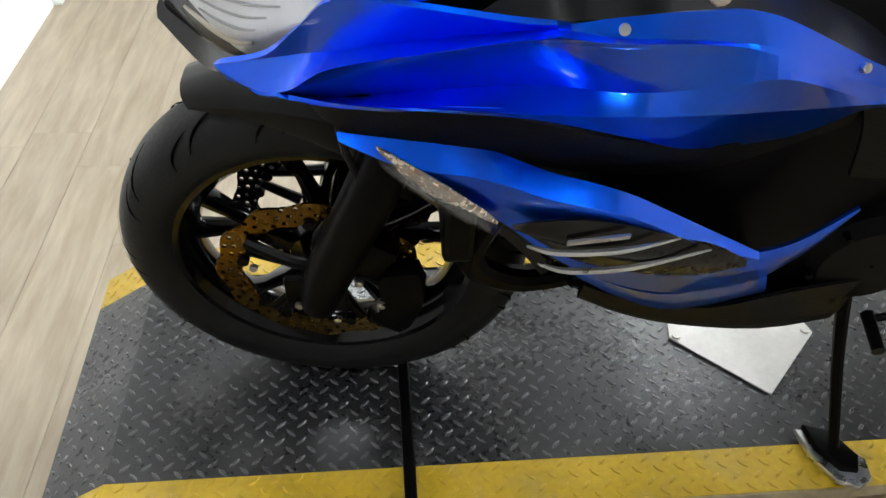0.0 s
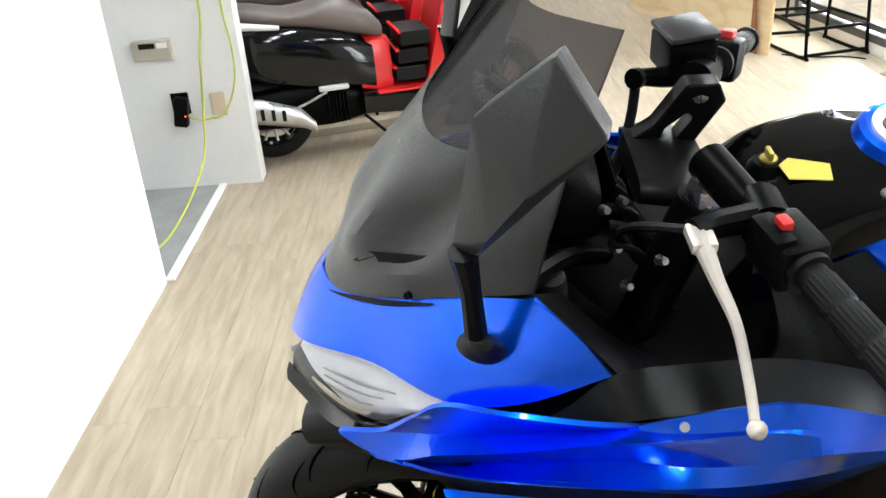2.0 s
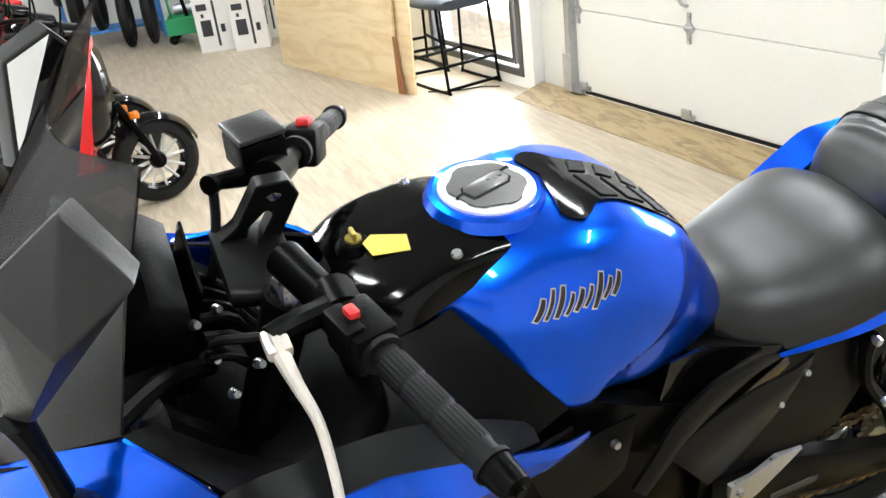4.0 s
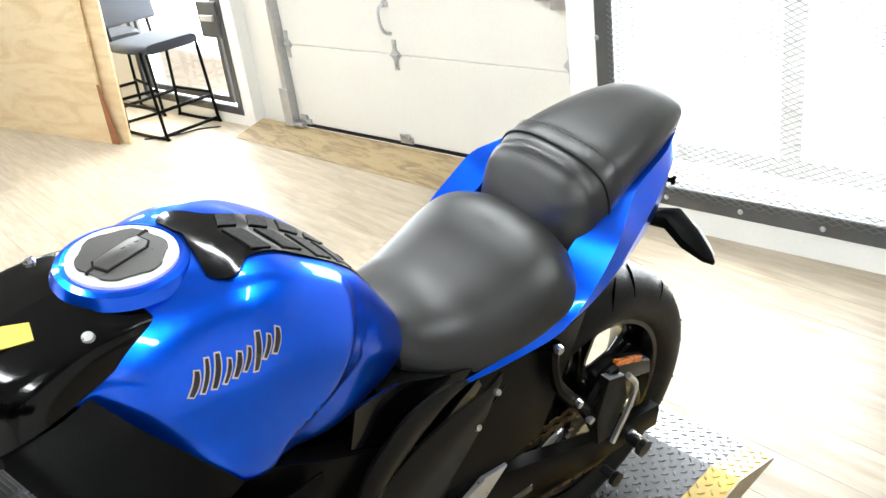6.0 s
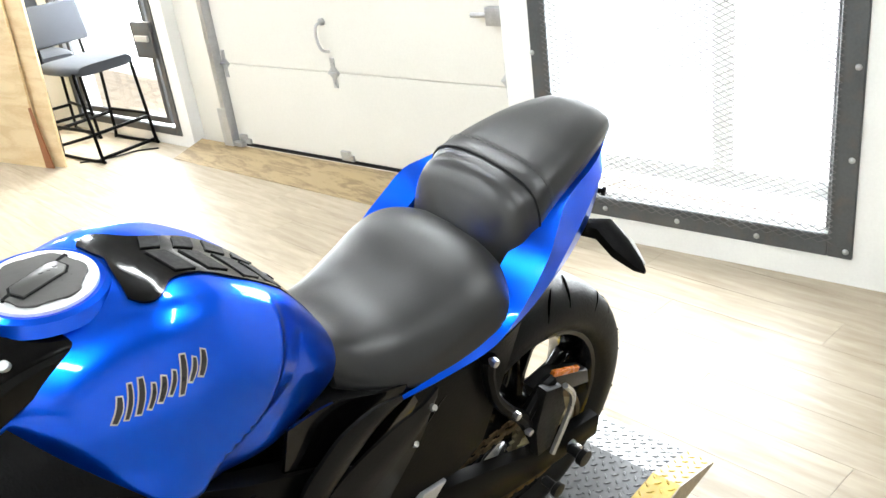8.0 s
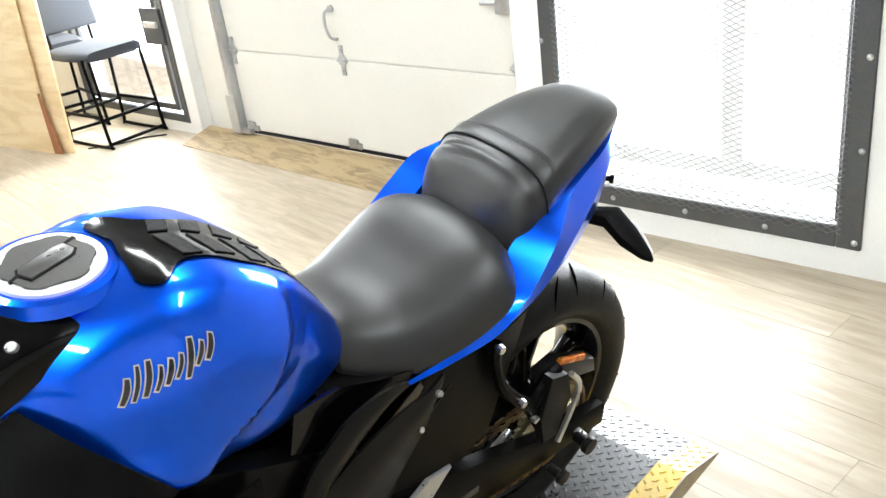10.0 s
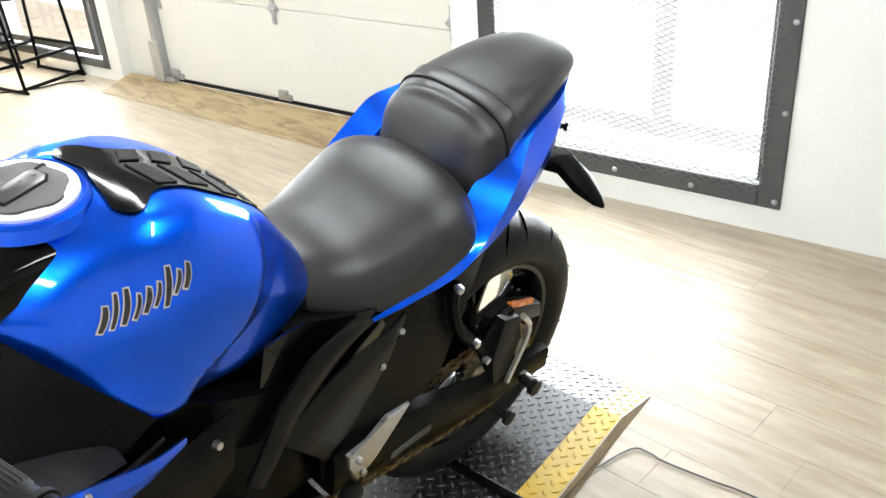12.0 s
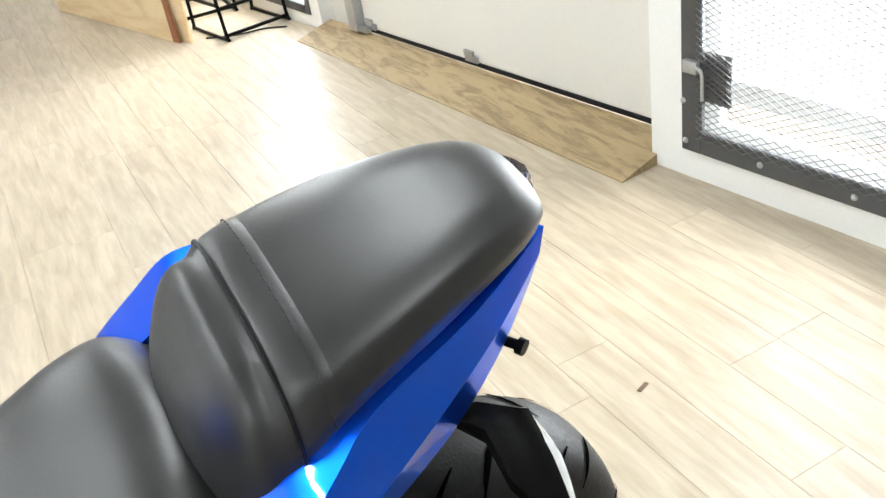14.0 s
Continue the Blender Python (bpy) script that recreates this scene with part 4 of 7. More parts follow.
# ---- motorcycle ----
LEAN_B, STEER, RAKE = 12.947, -5.92, 24.0
BIKE = Matrix.Translation((0, 0, 0.3266)) @ pose(0, 0, 0, LEAN_B)
bike = thing("motorcycle", "glossy blue and black sports motorcycle leaning on its side stand", "motorcycle", BIKE)
STEERING = Matrix.Translation((0, 0, 0.3)) @ Matrix.Rotation(radians(STEER), 4, Vector((math.sin(radians(RAKE)), 0, math.cos(radians(RAKE)))))


def turned(bm):
    bmesh.ops.transform(bm, matrix=STEERING, verts=bm.verts[:])
    return bm


def at_rear(bm):
    bmesh.ops.transform(bm, matrix=Matrix.Translation((1.41, 0, 0.312)), verts=bm.verts[:])
    return bm


def tyre_mesh(R, w, rim_r):
    """Tyre section: crown, shoulders, sidewalls and beads."""
    prof = []
    for i in range(-10, 11):
        a = i / 10
        prof.append((R - (R - rim_r) * 0.62 * abs(a) ** 2.3, w * math.sin(a * math.pi / 2)))
    q = [(rim_r + (R - rim_r) * 0.22, w * 0.97), (rim_r + 0.006, w * 0.8), (rim_r, w * 0.72)]
    full = [(r, -y) for r, y in reversed(q)] + prof + q
    return lathe(B(), full, 96, 'y')


def tyre_point(R, w, rim_r, a, phi, up=0.0):
    r = R - (R - rim_r) * 0.62 * abs(a) ** 2.3 + up
    return Vector((r * math.cos(phi), (w + up) * math.sin(a * math.pi / 2), r * math.sin(phi)))


def grooves(R, w, rim_r, n, lines):
    """Tread grooves: narrow curved strips just above the crown, dark to paint the grooves' shade."""
    bm = B()
    for k in range(n):
        for a0, a1, p0, p1, wd in lines:
            phi0 = 2 * math.pi * k / n
            pts = []
            for s in range(7):
                t = s / 6
                a, ph = a0 + (a1 - a0) * t, phi0 + (p0 + (p1 - p0) * t + 0.03 * math.sin(t * math.pi))
                g = 1.7 * wd * (0.25 + math.sin(math.pi * min(0.97, t + 0.1)))
                pts.append((tyre_point(R, w, rim_r, a, ph - g / R, 0.0016), tyre_point(R, w, rim_r, a, ph + g / R, 0.0016)))
            vs = [(bm.verts.new(x), bm.verts.new(y)) for x, y in pts]
            for (x0, y0), (x1, y1) in zip(vs, vs[1:]):
                bm.faces.new((x0, y0, y1, x1))
    return bm


# near-black colour that stands in for the shade inside the grooves
M_groove = mat("groove_shade", (0.0015, 0.0015, 0.0015), 0.9, var=0.1, spec=0.0)


def rim_mesh(rim_r, w):
    o = rim_r
    prof = [(o + 0.008, -w), (o + 0.012, -w + 0.004), (o, -w + 0.012), (o - 0.006, -w * 0.5), (o - 0.016, 0), (o - 0.006, w * 0.5), (o, w - 0.012), (o + 0.012, w - 0.004), (o + 0.008, w),
            (o - 0.006, w - 0.002), (o - 0.018, w - 0.016), (o - 0.026, w * 0.4), (o - 0.03, 0), (o - 0.026, -w * 0.4), (o - 0.018, -w + 0.016), (o - 0.006, -w + 0.002)]
    bm = lathe(B(), prof, 72, 'y')
    lathe(bm, [(0.02, -w * 0.8), (0.05, -w * 0.75), (0.055, -w * 0.3), (0.055, w * 0.3), (0.05, w * 0.75), (0.02, w * 0.8)], 32, 'y')
    return bm


def spoke_mesh(rim_r, n, w, off=0.0):
    bm = B()
    for k in range(n):
        a = 2 * math.pi * k / n + off
        for s in (-1, 1):
            rings = []
            for t, ht, wd in ((0.045, 0.03, 0.024), (0.1, 0.02, 0.017), (0.15, 0.015, 0.014), (rim_r - 0.018, 0.02, 0.018)):
                b = a + s * (0.02 + 0.2 * ((t - 0.04) / (rim_r - 0.05)) ** 1.2)
                c = Vector((t * math.cos(b), 0, t * math.sin(b)))
                tg = Vector((-math.sin(b), 0, math.cos(b)))
                yv = Vector((0, 1, 0))
                rings.append([c + tg * wd * 0.5 * p + yv * ht * q for p, q in ((-1, -.6), (-.5, -1), (.5, -1), (1, -.6), (1, .6), (.5, 1), (-.5, 1), (-1, .6))])
            skin(bm, rings)
    return bm


def disc_mesh(r0, r1, y, thick, ncell, rows=3, wave=0.004):
    """Brake disc: a ring with a wavy rim and drilled holes."""
    bm = B()
    dr = (r1 - r0) / rows
    def P(r, a, yy):
        w = wave * math.cos(a * 12) if r > r1 - 1e-6 else 0.0
        w2 = wave * 0.8 * math.cos(a * 12) if r < r0 + 1e-6 else 0.0
        return Vector(((r + w + w2) * math.cos(a), yy, (r + w + w2) * math.sin(a)))
    for i in range(ncell):
        for j in range(rows):
            a0, a1 = 2 * math.pi * (i + 0.33 * j) / ncell, 2 * math.pi * (i + 1 + 0.33 * j) / ncell
            ra, rb = r0 + j * dr, r0 + (j + 1) * dr
            am, rm = (a0 + a1) / 2, (ra + rb) / 2
            ho = 0.3 * dr if (i + j) % 3 else 0.22 * dr
            outer = [(ra, a0), (ra, am), (ra, a1), (rm, a1), (rb, a1), (rb, am), (rb, a0), (rm, a0)]
            inner = []
            for r, a in outer:
                d = Vector(((r - rm), (a - am) * rm)).normalized() * ho
                inner.append((rm + d.x, am + d.y / rm))
            for yy in (y, y - thick):
                o = [bm.verts.new(P(r, a, yy)) for r, a in outer]
                n = [bm.verts.new(P(r, a, yy)) for r, a in inner]
                for k in range(8):
                    bm.faces.new((o[k], o[(k + 1) % 8], n[(k + 1) % 8], n[k]))
            t = [bm.verts.new(P(r, a, y)) for r, a in inner]
            u = [bm.verts.new(P(r, a, y - thick)) for r, a in inner]
            for k in range(8):
                bm.faces.new((t[k], u[k], u[(k + 1) % 8], t[(k + 1) % 8]))
    for r in (r0, r1):
        m = 120
        a_ = [(bm.verts.new(P(r, 2 * math.pi * k / m, y)), bm.verts.new(P(r, 2 * math.pi * k / m, y - thick))) for k in range(m)]
        for k in range(m):
            bm.faces.new((a_[k][0], a_[k][1], a_[(k + 1) % m][1], a_[(k + 1) % m][0]))
    return bm


# front wheel
RIM = 0.216
fw = part("front_wheel", turned(rim_mesh(RIM, 0.046)), M_blackgloss, bike, "black cast alloy front wheel")
part("spoke", turned(spoke_mesh(RIM, 5, 0.02, 0.35)), M_blackgloss, fw)
part("tyre", turned(tyre_mesh(0.300, 0.06, RIM)), M_tyre, fw, "black road tyre with sparse grooves")
part("tread_groove", turned(grooves(0.300, 0.06, RIM, 13, [(-0.15, -0.8, 0.0, 0.22, 0.0022), (-0.45, -0.9, 0.2, 0.36, 0.0018), (0.15, 0.8, 0.24, 0.46, 0.0022), (0.45, 0.9, 0.04, 0.2, 0.0018)])), M_groove, fw)
tagged(bpy.data.objects["tread_groove"], kind="stuff")
for s in (-1, 1):
    part("brake_disc", turned(disc_mesh(0.112, 0.15, s * 0.068, 0.004 * s, 44)), M_gold if s < 0 else M_blackmetal, fw, "drilled wavy gold brake disc" if s < 0 else "drilled brake disc")
    for k in range(5):
        bm = B()
        a = 2 * math.pi * k / 5 + 0.2
        rod(bm, (0.05 * math.cos(a), s * 0.06, 0.05 * math.sin(a)), (0.114 * math.cos(a), s * 0.066, 0.114 * math.sin(a)), 0.009, 0.007, 8)
        for b in (a - 0.18, a + 0.18):
            rod(bm, (0.113 * math.cos(b), s * 0.062, 0.113 * math.sin(b)), (0.113 * math.cos(b), s * 0.073, 0.113 * math.sin(b)), 0.009, n=12)
        part("disc_carrier", turned(bm), M_blackmetal, fw)
bm = rod(B(), (0, -0.11, 0), (0, 0.11, 0), 0.014)
lathe(bm, [(0.002, -0.118), (0.014, -0.116), (0.017, -0.108), (0.002, -0.106)], 12, 'y')
part("axle", turned(bm), M_blackmetal, fw)

# fork legs, lower covers, calipers, fender
for s in (-1, 1):
    y = s * 0.098
    bm = B()
    tube(bm, [(-0.002, y, -0.03), (0.02, y, 0.05), (0.085, y, 0.22), (0.14, y, 0.38), (0.22, y, 0.6)], [0.026, 0.034, 0.036, 0.032, 0.028], 16)
    part("fork_leg", turned(bm), M_blackmetal, bike, "black fork leg")
    bm = B()
    box(bm, -0.035, 0.035, -0.022, 0.022, -0.055, 0.055, 0.012, m=Matrix.Translation((0.055, s * 0.078, 0.085)) @ Matrix.Rotation(radians(-58), 4, 'Y'))
    arc = [(0.152, q) for q in range(-40, 21, 10)] + [(0.095, q) for q in range(25, -46, -10)]
    slab(bm, [(r * math.cos(radians(q)), s * 0.1, r * math.sin(radians(q))) for r, q in arc][::s], (0, s, 0), 0.028, 0.006)
    cal = part("brake_caliper", turned(bm), M_blackmetal, bike, "black two-piston brake caliper")
    for p in ((-0.085, 0.055), (-0.03, -0.03), (0.025, -0.06), (0.06, 0.03), (0.09, -0.02), (0.03, 0.125)):
        bm = lathe(B(), [(0.001, s * 0.107), (0.006, s * 0.106), (0.0065, s * 0.1), (0.001, s * 0.099)], 8, 'y', (p[0], 0, p[1]))
        part("bolt", turned(bm), M_steel, cal, "bright hexagon bolt head")
    bm = B()
    tube(bm, [(-0.1, s * 0.07, 0.07), (-0.03, s * 0.09, 0.055), (0.03, s * 0.095, 0.06)], 0.009, 8)
    box(bm, -0.05, 0.04, s * 0.09 - 0.006, s * 0.09 + 0.006, -0.05, 0.02, 0.004)
    part("caliper_bracket", turned(bm), M_blackmetal, bike)
    bm = B()
    tube(bm, [(0.06, s * 0.1, 0.13), (0.09, s * 0.12, 0.2), (0.05, s * 0.1, 0.32), (0.08, s * 0.05, 0.42)], 0.005, 8)
    part("brake_hose", turned(bm), M_rubber, bike)


def fender():
    secs = []
    for i in range(13):
        a = radians(117 - i * 9)
        t = i / 12
        r = 0.344 - 0.002 * t
        w = 0.035 + 0.053 * math.sin(min(1, t * 1.6 + 0.05) * math.pi / 2)
        d = 0.025 + 0.065 * math.sin(t * math.pi)
        ring = []
        for q in (-1, -0.95, -0.7, -0.3, 0, 0.3, 0.7, 0.95, 1):
            rr = r - d * abs(q) ** 3.2
            ring.append((rr * math.cos(a), w * (math.sin(q * 1.45) / math.sin(1.45)), rr * math.sin(a)))
        secs.append(ring)
    return surf(secs, 2, 2, 0.004, inner=(0, 0, 0))


part("front_fender", turned(fender()), M_blackgloss, bike, "black plastic front mudguard")

# rear wheel, sprocket, chain
rw = part("rear_wheel", at_rear(rim_mesh(RIM, 0.062)), M_blackgloss, bike, "black cast alloy rear wheel")
part("spoke", at_rear(spoke_mesh(RIM, 5, 0.02, 0.1)), M_blackgloss, rw)
part("tyre", at_rear(tyre_mesh(0.312, 0.08, RIM)), M_tyre, rw, "wide black rear road tyre")
tagged(part("tread_groove", at_rear(grooves(0.312, 0.08, RIM, 11, [(-0.05, -0.75, 0.0, 0.16, 0.0025), (-0.3, -0.85, 0.24, 0.4, 0.002), (0.05, 0.75, 0.3, 0.46, 0.0025), (0.3, 0.85, 0.05, 0.2, 0.002)])), M_groove, rw), kind="stuff")
bm = B()
NT = 46
prof = []
for k in range(NT * 2):
    a = math.pi * k / NT
    prof.append((0.108 if k % 2 else 0.099, a))
skin(bm, [[(r * math.cos(a), y, r * math.sin(a)) for r, a in prof] for y in (-0.104, -0.098)], True, False)
for y in (-0.104, -0.098):
    outer = [bm.verts.new((0.099 * math.cos(math.pi * k / NT), y, 0.099 * math.sin(math.pi * k / NT))) for k in range(NT * 2)]
    ring = [bm.verts.new((r * math.cos(a), y, r * math.sin(a))) for r, a in prof]
    inn = [bm.verts.new((0.078 * math.cos(math.pi * k / NT), y, 0.078 * math.sin(math.pi * k / NT))) for k in range(NT * 2)]
    for k in range(NT * 2):
        j = (k + 1) % (NT * 2)
        bm.faces.new((ring[k], ring[j], inn[j], inn[k]))
for k in range(5):
    a = 2 * math.pi * k / 5 + 0.3
    rod(bm, (0.03 * math.cos(a), -0.1, 0.03 * math.sin(a)), (0.085 * math.cos(a), -0.1, 0.085 * math.sin(a)), 0.012, 0.009, 8)
    rod(bm, (0.06 * math.cos(a), -0.095, 0.06 * math.sin(a)), (0.06 * math.cos(a), -0.112, 0.06 * math.sin(a)), 0.008, n=8)
lathe(bm, [(0.012, -0.112), (0.035, -0.108), (0.04, -0.06), (0.012, -0.06)], 24, 'y')
part("sprocket", at_rear(bm), mat("brass_steel_sprocket", (0.42, 0.36, 0.22), 0.4, 0.9, var=0.2, scale=30), rw, "worn brassy rear sprocket")
part("brake_disc", at_rear(disc_mesh(0.07, 0.11, 0.085, 0.005, 30)), M_steel, rw)
# chain: side plates along two runs and round the sprockets
M_chain = mat("oily_chain", (0.2, 0.14, 0.07), 0.45, 0.8, var=0.4, scale=40)
path = []
cx, cz, fx, fz, ra, rb = 1.41, 0.312, 0.86, 0.345, 0.104, 0.042
for i in range(33):
    a = math.pi / 2 - math.pi * i / 32
    path.append((cx + ra * math.cos(a), cz + ra * math.sin(a)))
low = [(cx + (fx - cx) * i / 34, cz - ra + (fz - rb - cz + ra) * i / 34 - 0.012 * math.sin(math.pi * i / 34)) for i in range(1, 34)]
top = [(fx + (cx - fx) * i / 34, fz + rb + (cz + ra - fz - rb) * i / 34) for i in range(0, 34)]
loop = path + low + top
bm = B()
for i, (a, b) in enumerate(zip(loop, loop[1:])):
    y = -0.108 if i % 2 else -0.1055
    for yy in (y, -0.202 - y):
        box(bm, -0.011, 0.011, yy - 0.0012, yy + 0.0012, -0.0055, 0.0055, m=Matrix.Translation(((a[0] + b[0]) / 2, 0, (a[1] + b[1]) / 2)) @ Matrix.Rotation(-math.atan2(b[1] - a[1], b[0] - a[0]), 4, 'Y'))
tagged(part("chain", bm, M_chain, bike, "oily brown drive chain", False), kind="stuff")

# swingarm, axle block, paddock spools, chain guard
for s in (-1, 1):
    y = s * 0.135
    bm = B()
    rings = []
    for x, z, h, w in ((0.93, 0.42, 0.05, 0.02), (1.06, 0.405, 0.055, 0.02), (1.2, 0.36, 0.05, 0.019), (1.33, 0.325, 0.036, 0.018), (1.44, 0.312, 0.032, 0.018), (1.53, 0.3, 0.03, 0.016)):
        rings.append([(x, y + w * p, z + h * q) for p, q in ((-1, -.7), (-.7, -1), (.7, -1), (1, -.7), (1, .7), (.7, 1), (-.7, 1), (-1, .7))])
    skin(bm, rings)
    arm = part("swingarm", bm, M_blackmetal, bike, "black box-section swingarm")
    bm = B()
    lathe(bm, [(0.001, s * 0.175), (0.011, s * 0.174), (0.013, s * 0.15), (0.001, s * 0.15)], 14, 'y', (1.44, 0, 0.312))
    part("axle_nut", bm, M_steel, arm)
    bm = B()
    lathe(bm, [(0.001, s * 0.2), (0.018, s * 0.199), (0.018, s * 0.187), (0.011, s * 0.183), (0.011, s * 0.16), (0.001, s * 0.15)], 16, 'y', (1.43, 0, 0.315))
    part("spool", bm, M_rubber, arm, "black bobbin on the swingarm")
    bm = B()
    lathe(bm, [(0.001, s * 0.19), (0.016, s * 0.189), (0.016, s * 0.179), (0.01, s * 0.175), (0.01, s * 0.15), (0.001, s * 0.145)], 16, 'y', (1.372, 0, 0.26))
    part("spool", bm, M_rubber, arm, "black bobbin on the swingarm")
bm = box(B(), 1.06, 1.16, -0.157, -0.1535, 0.362, 0.378, 0.001)
part("warning_label", bm, mat("faded_label", (0.05, 0.05, 0.05), 0.5), bike, "small grey label with unreadable bars", False)
bm = B()
slab(bm, [(1.34, -0.125, 0.5), (1.40, -0.12, 0.5), (1.52, -0.115, 0.435), (1.53, -0.115, 0.395), (1.42, -0.12, 0.44), (1.36, -0.125, 0.455)], (0, -1, 0), 0.03, 0.006)
part("chain_guard", bm, M_satin, bike, "dark chain guard")
part("reflector", box(B(), 1.385, 1.47, -0.128, -0.118, -0.006, 0.006, 0.002, m=Matrix.Translation((0, 0, 0)) @ Matrix.Translation((1.43, 0, 0.492)) @ Matrix.Rotation(radians(22), 4, 'Y') @ Matrix.Translation((-1.43, 0, 0))), M_amber, bike, "narrow orange reflector", False)

# engine, frame and dark inner body
bm = body([(0.22, [(0, 0.78), (0.1, 0.76), (0.14, 0.65), (0.12, 0.5), (0, 0.45)]),
           (0.36, [(0, 0.86), (0.13, 0.83), (0.19, 0.68), (0.17, 0.42), (0, 0.34)]),
           (0.6, [(0, 0.84), (0.13, 0.8), (0.17, 0.62), (0.18, 0.38), (0, 0.28)]),
           (0.8, [(0, 0.78), (0.1, 0.75), (0.13, 0.6), (0.16, 0.4), (0, 0.3)]),
           (0.98, [(0, 0.7), (0.06, 0.68), (0.08, 0.56), (0.09, 0.42), (0, 0.36)])], 3, 3)
part("engine", bm, M_blackmetal, bike, "black engine block")
for x, z, r, y in ((0.70, 0.47, 0.085, -0.2), (0.86, 0.36, 0.06, -0.17), (0.5, 0.44, 0.06, -0.2)):
    bm = B()
    lathe(bm, [(0.002, y), (r * 0.8, y), (r, y + 0.015), (r, y + 0.08), (0.002, y + 0.08)], 28, 'y', (x, 0, z))
    for k in range(6):
        a = k * math.pi / 3 + 0.2
        lathe(bm, [(0.001, y - 0.003), (0.005, y - 0.003), (0.006, y + 0.01), (0.001, y + 0.01)], 8, 'y', (x + r * 0.9 * math.cos(a), 0, z + r * 0.9 * math.sin(a)))
    part("engine_cover", bm, M_blackmetal, bike, "round black crankcase cover")
for s in (-1, 1):
    bm = B()
    rings = []
    for x, z, h, y in ((0.40, 0.9, 0.03, 0.07), (0.56, 0.8, 0.045, 0.15), (0.7, 0.735, 0.04, 0.165), (0.83, 0.66, 0.04, 0.15), (0.93, 0.56, 0.05, 0.135), (0.95, 0.45, 0.06, 0.125)):
        rings.append([(x + q * h * 0.55, s * (y + 0.016 * p), z + h * q * 0.9) for p, q in ((-1, -1), (1, -1), (1, 1), (-1, 1))])
    skin(bm, rings)
    part("frame_tube", bm, M_blackmetal, bike, "black steel frame spar", True, 50)
    bm = B()
    tube(bm, [(0.86, s * 0.125, 0.74), (1.0, s * 0.13, 0.7), (1.2, s * 0.12, 0.76), (1.45, s * 0.08, 0.84)], 0.014, 8)
    tube(bm, [(0.9, s * 0.13, 0.52), (1.05, s * 0.13, 0.62), (1.18, s * 0.125, 0.735)], 0.013, 8)
    part("subframe", bm, M_blackmetal, bike, "black tubular subframe")
    # black side cover under the seat
    bm = surf([[(0.80, -0.155, 0.79), (0.88, -0.14, 0.775), (0.95, -0.142, 0.748), (1.02, -0.14, 0.725)],
               [(0.775, -0.17, 0.72), (0.85, -0.16, 0.71), (0.93, -0.155, 0.7), (1.03, -0.142, 0.69)],
               [(0.745, -0.165, 0.65), (0.82, -0.16, 0.63), (0.93, -0.15, 0.62), (1.06, -0.13, 0.64)]], 3, 3, 0.005, flip=-s if s > 0 else 1)
    part("side_cover", bm, M_blackgloss, bike, "gloss black side cover below the seat")
    k = -1 if s > 0 else 1
    bm = surf([[(0.735, -0.2, 0.615), (0.768, -0.194, 0.66), (0.797, -0.187, 0.705), (0.834, -0.182, 0.732), (0.872, -0.178, 0.752), (0.93, -0.172, 0.757), (0.985, -0.162, 0.738)],
               [(0.752, -0.205, 0.6), (0.785, -0.2, 0.64), (0.812, -0.194, 0.678), (0.85, -0.188, 0.708), (0.885, -0.184, 0.729), (0.935, -0.177, 0.739), (0.985, -0.164, 0.731)],
               [(0.765, -0.196, 0.588), (0.795, -0.192, 0.622), (0.822, -0.186, 0.654), (0.87, -0.18, 0.69), (0.9, -0.176, 0.706), (0.938, -0.17, 0.722), (0.985, -0.16, 0.726)]], 3, 4, 0.008, flip=k)
    part("frame_cover", bm, M_satin, bike, "satin black frame cover strip")
    bm = surf([[(0.8, -0.183, 0.63), (0.87, -0.178, 0.673), (0.955, -0.172, 0.694), (1.02, -0.166, 0.697), (1.06, -0.158, 0.704)],
               [(0.83, -0.19, 0.6), (0.89, -0.186, 0.635), (0.96, -0.18, 0.658), (1.02, -0.172, 0.672), (1.056, -0.16, 0.69)],
               [(0.89, -0.18, 0.52), (0.925, -0.18, 0.548), (0.978, -0.174, 0.596), (1.022, -0.168, 0.643), (1.05, -0.158, 0.68)]], 3, 4, 0.006, lin_u=True, flip=k)
    pivot = part("pivot_cover", bm, M_satin, bike, "satin black cover over the swingarm pivot")
    for x, y, z in ((1.035, -0.172, 0.69), (1.0, -0.172, 0.64)):
        part("bolt", rod(B(), (x, y * -k * -1, z), (x, (y - 0.005) * -k * -1, z + 0.003), 0.006, 0.005, 12), M_steel, pivot, "small round bolt")

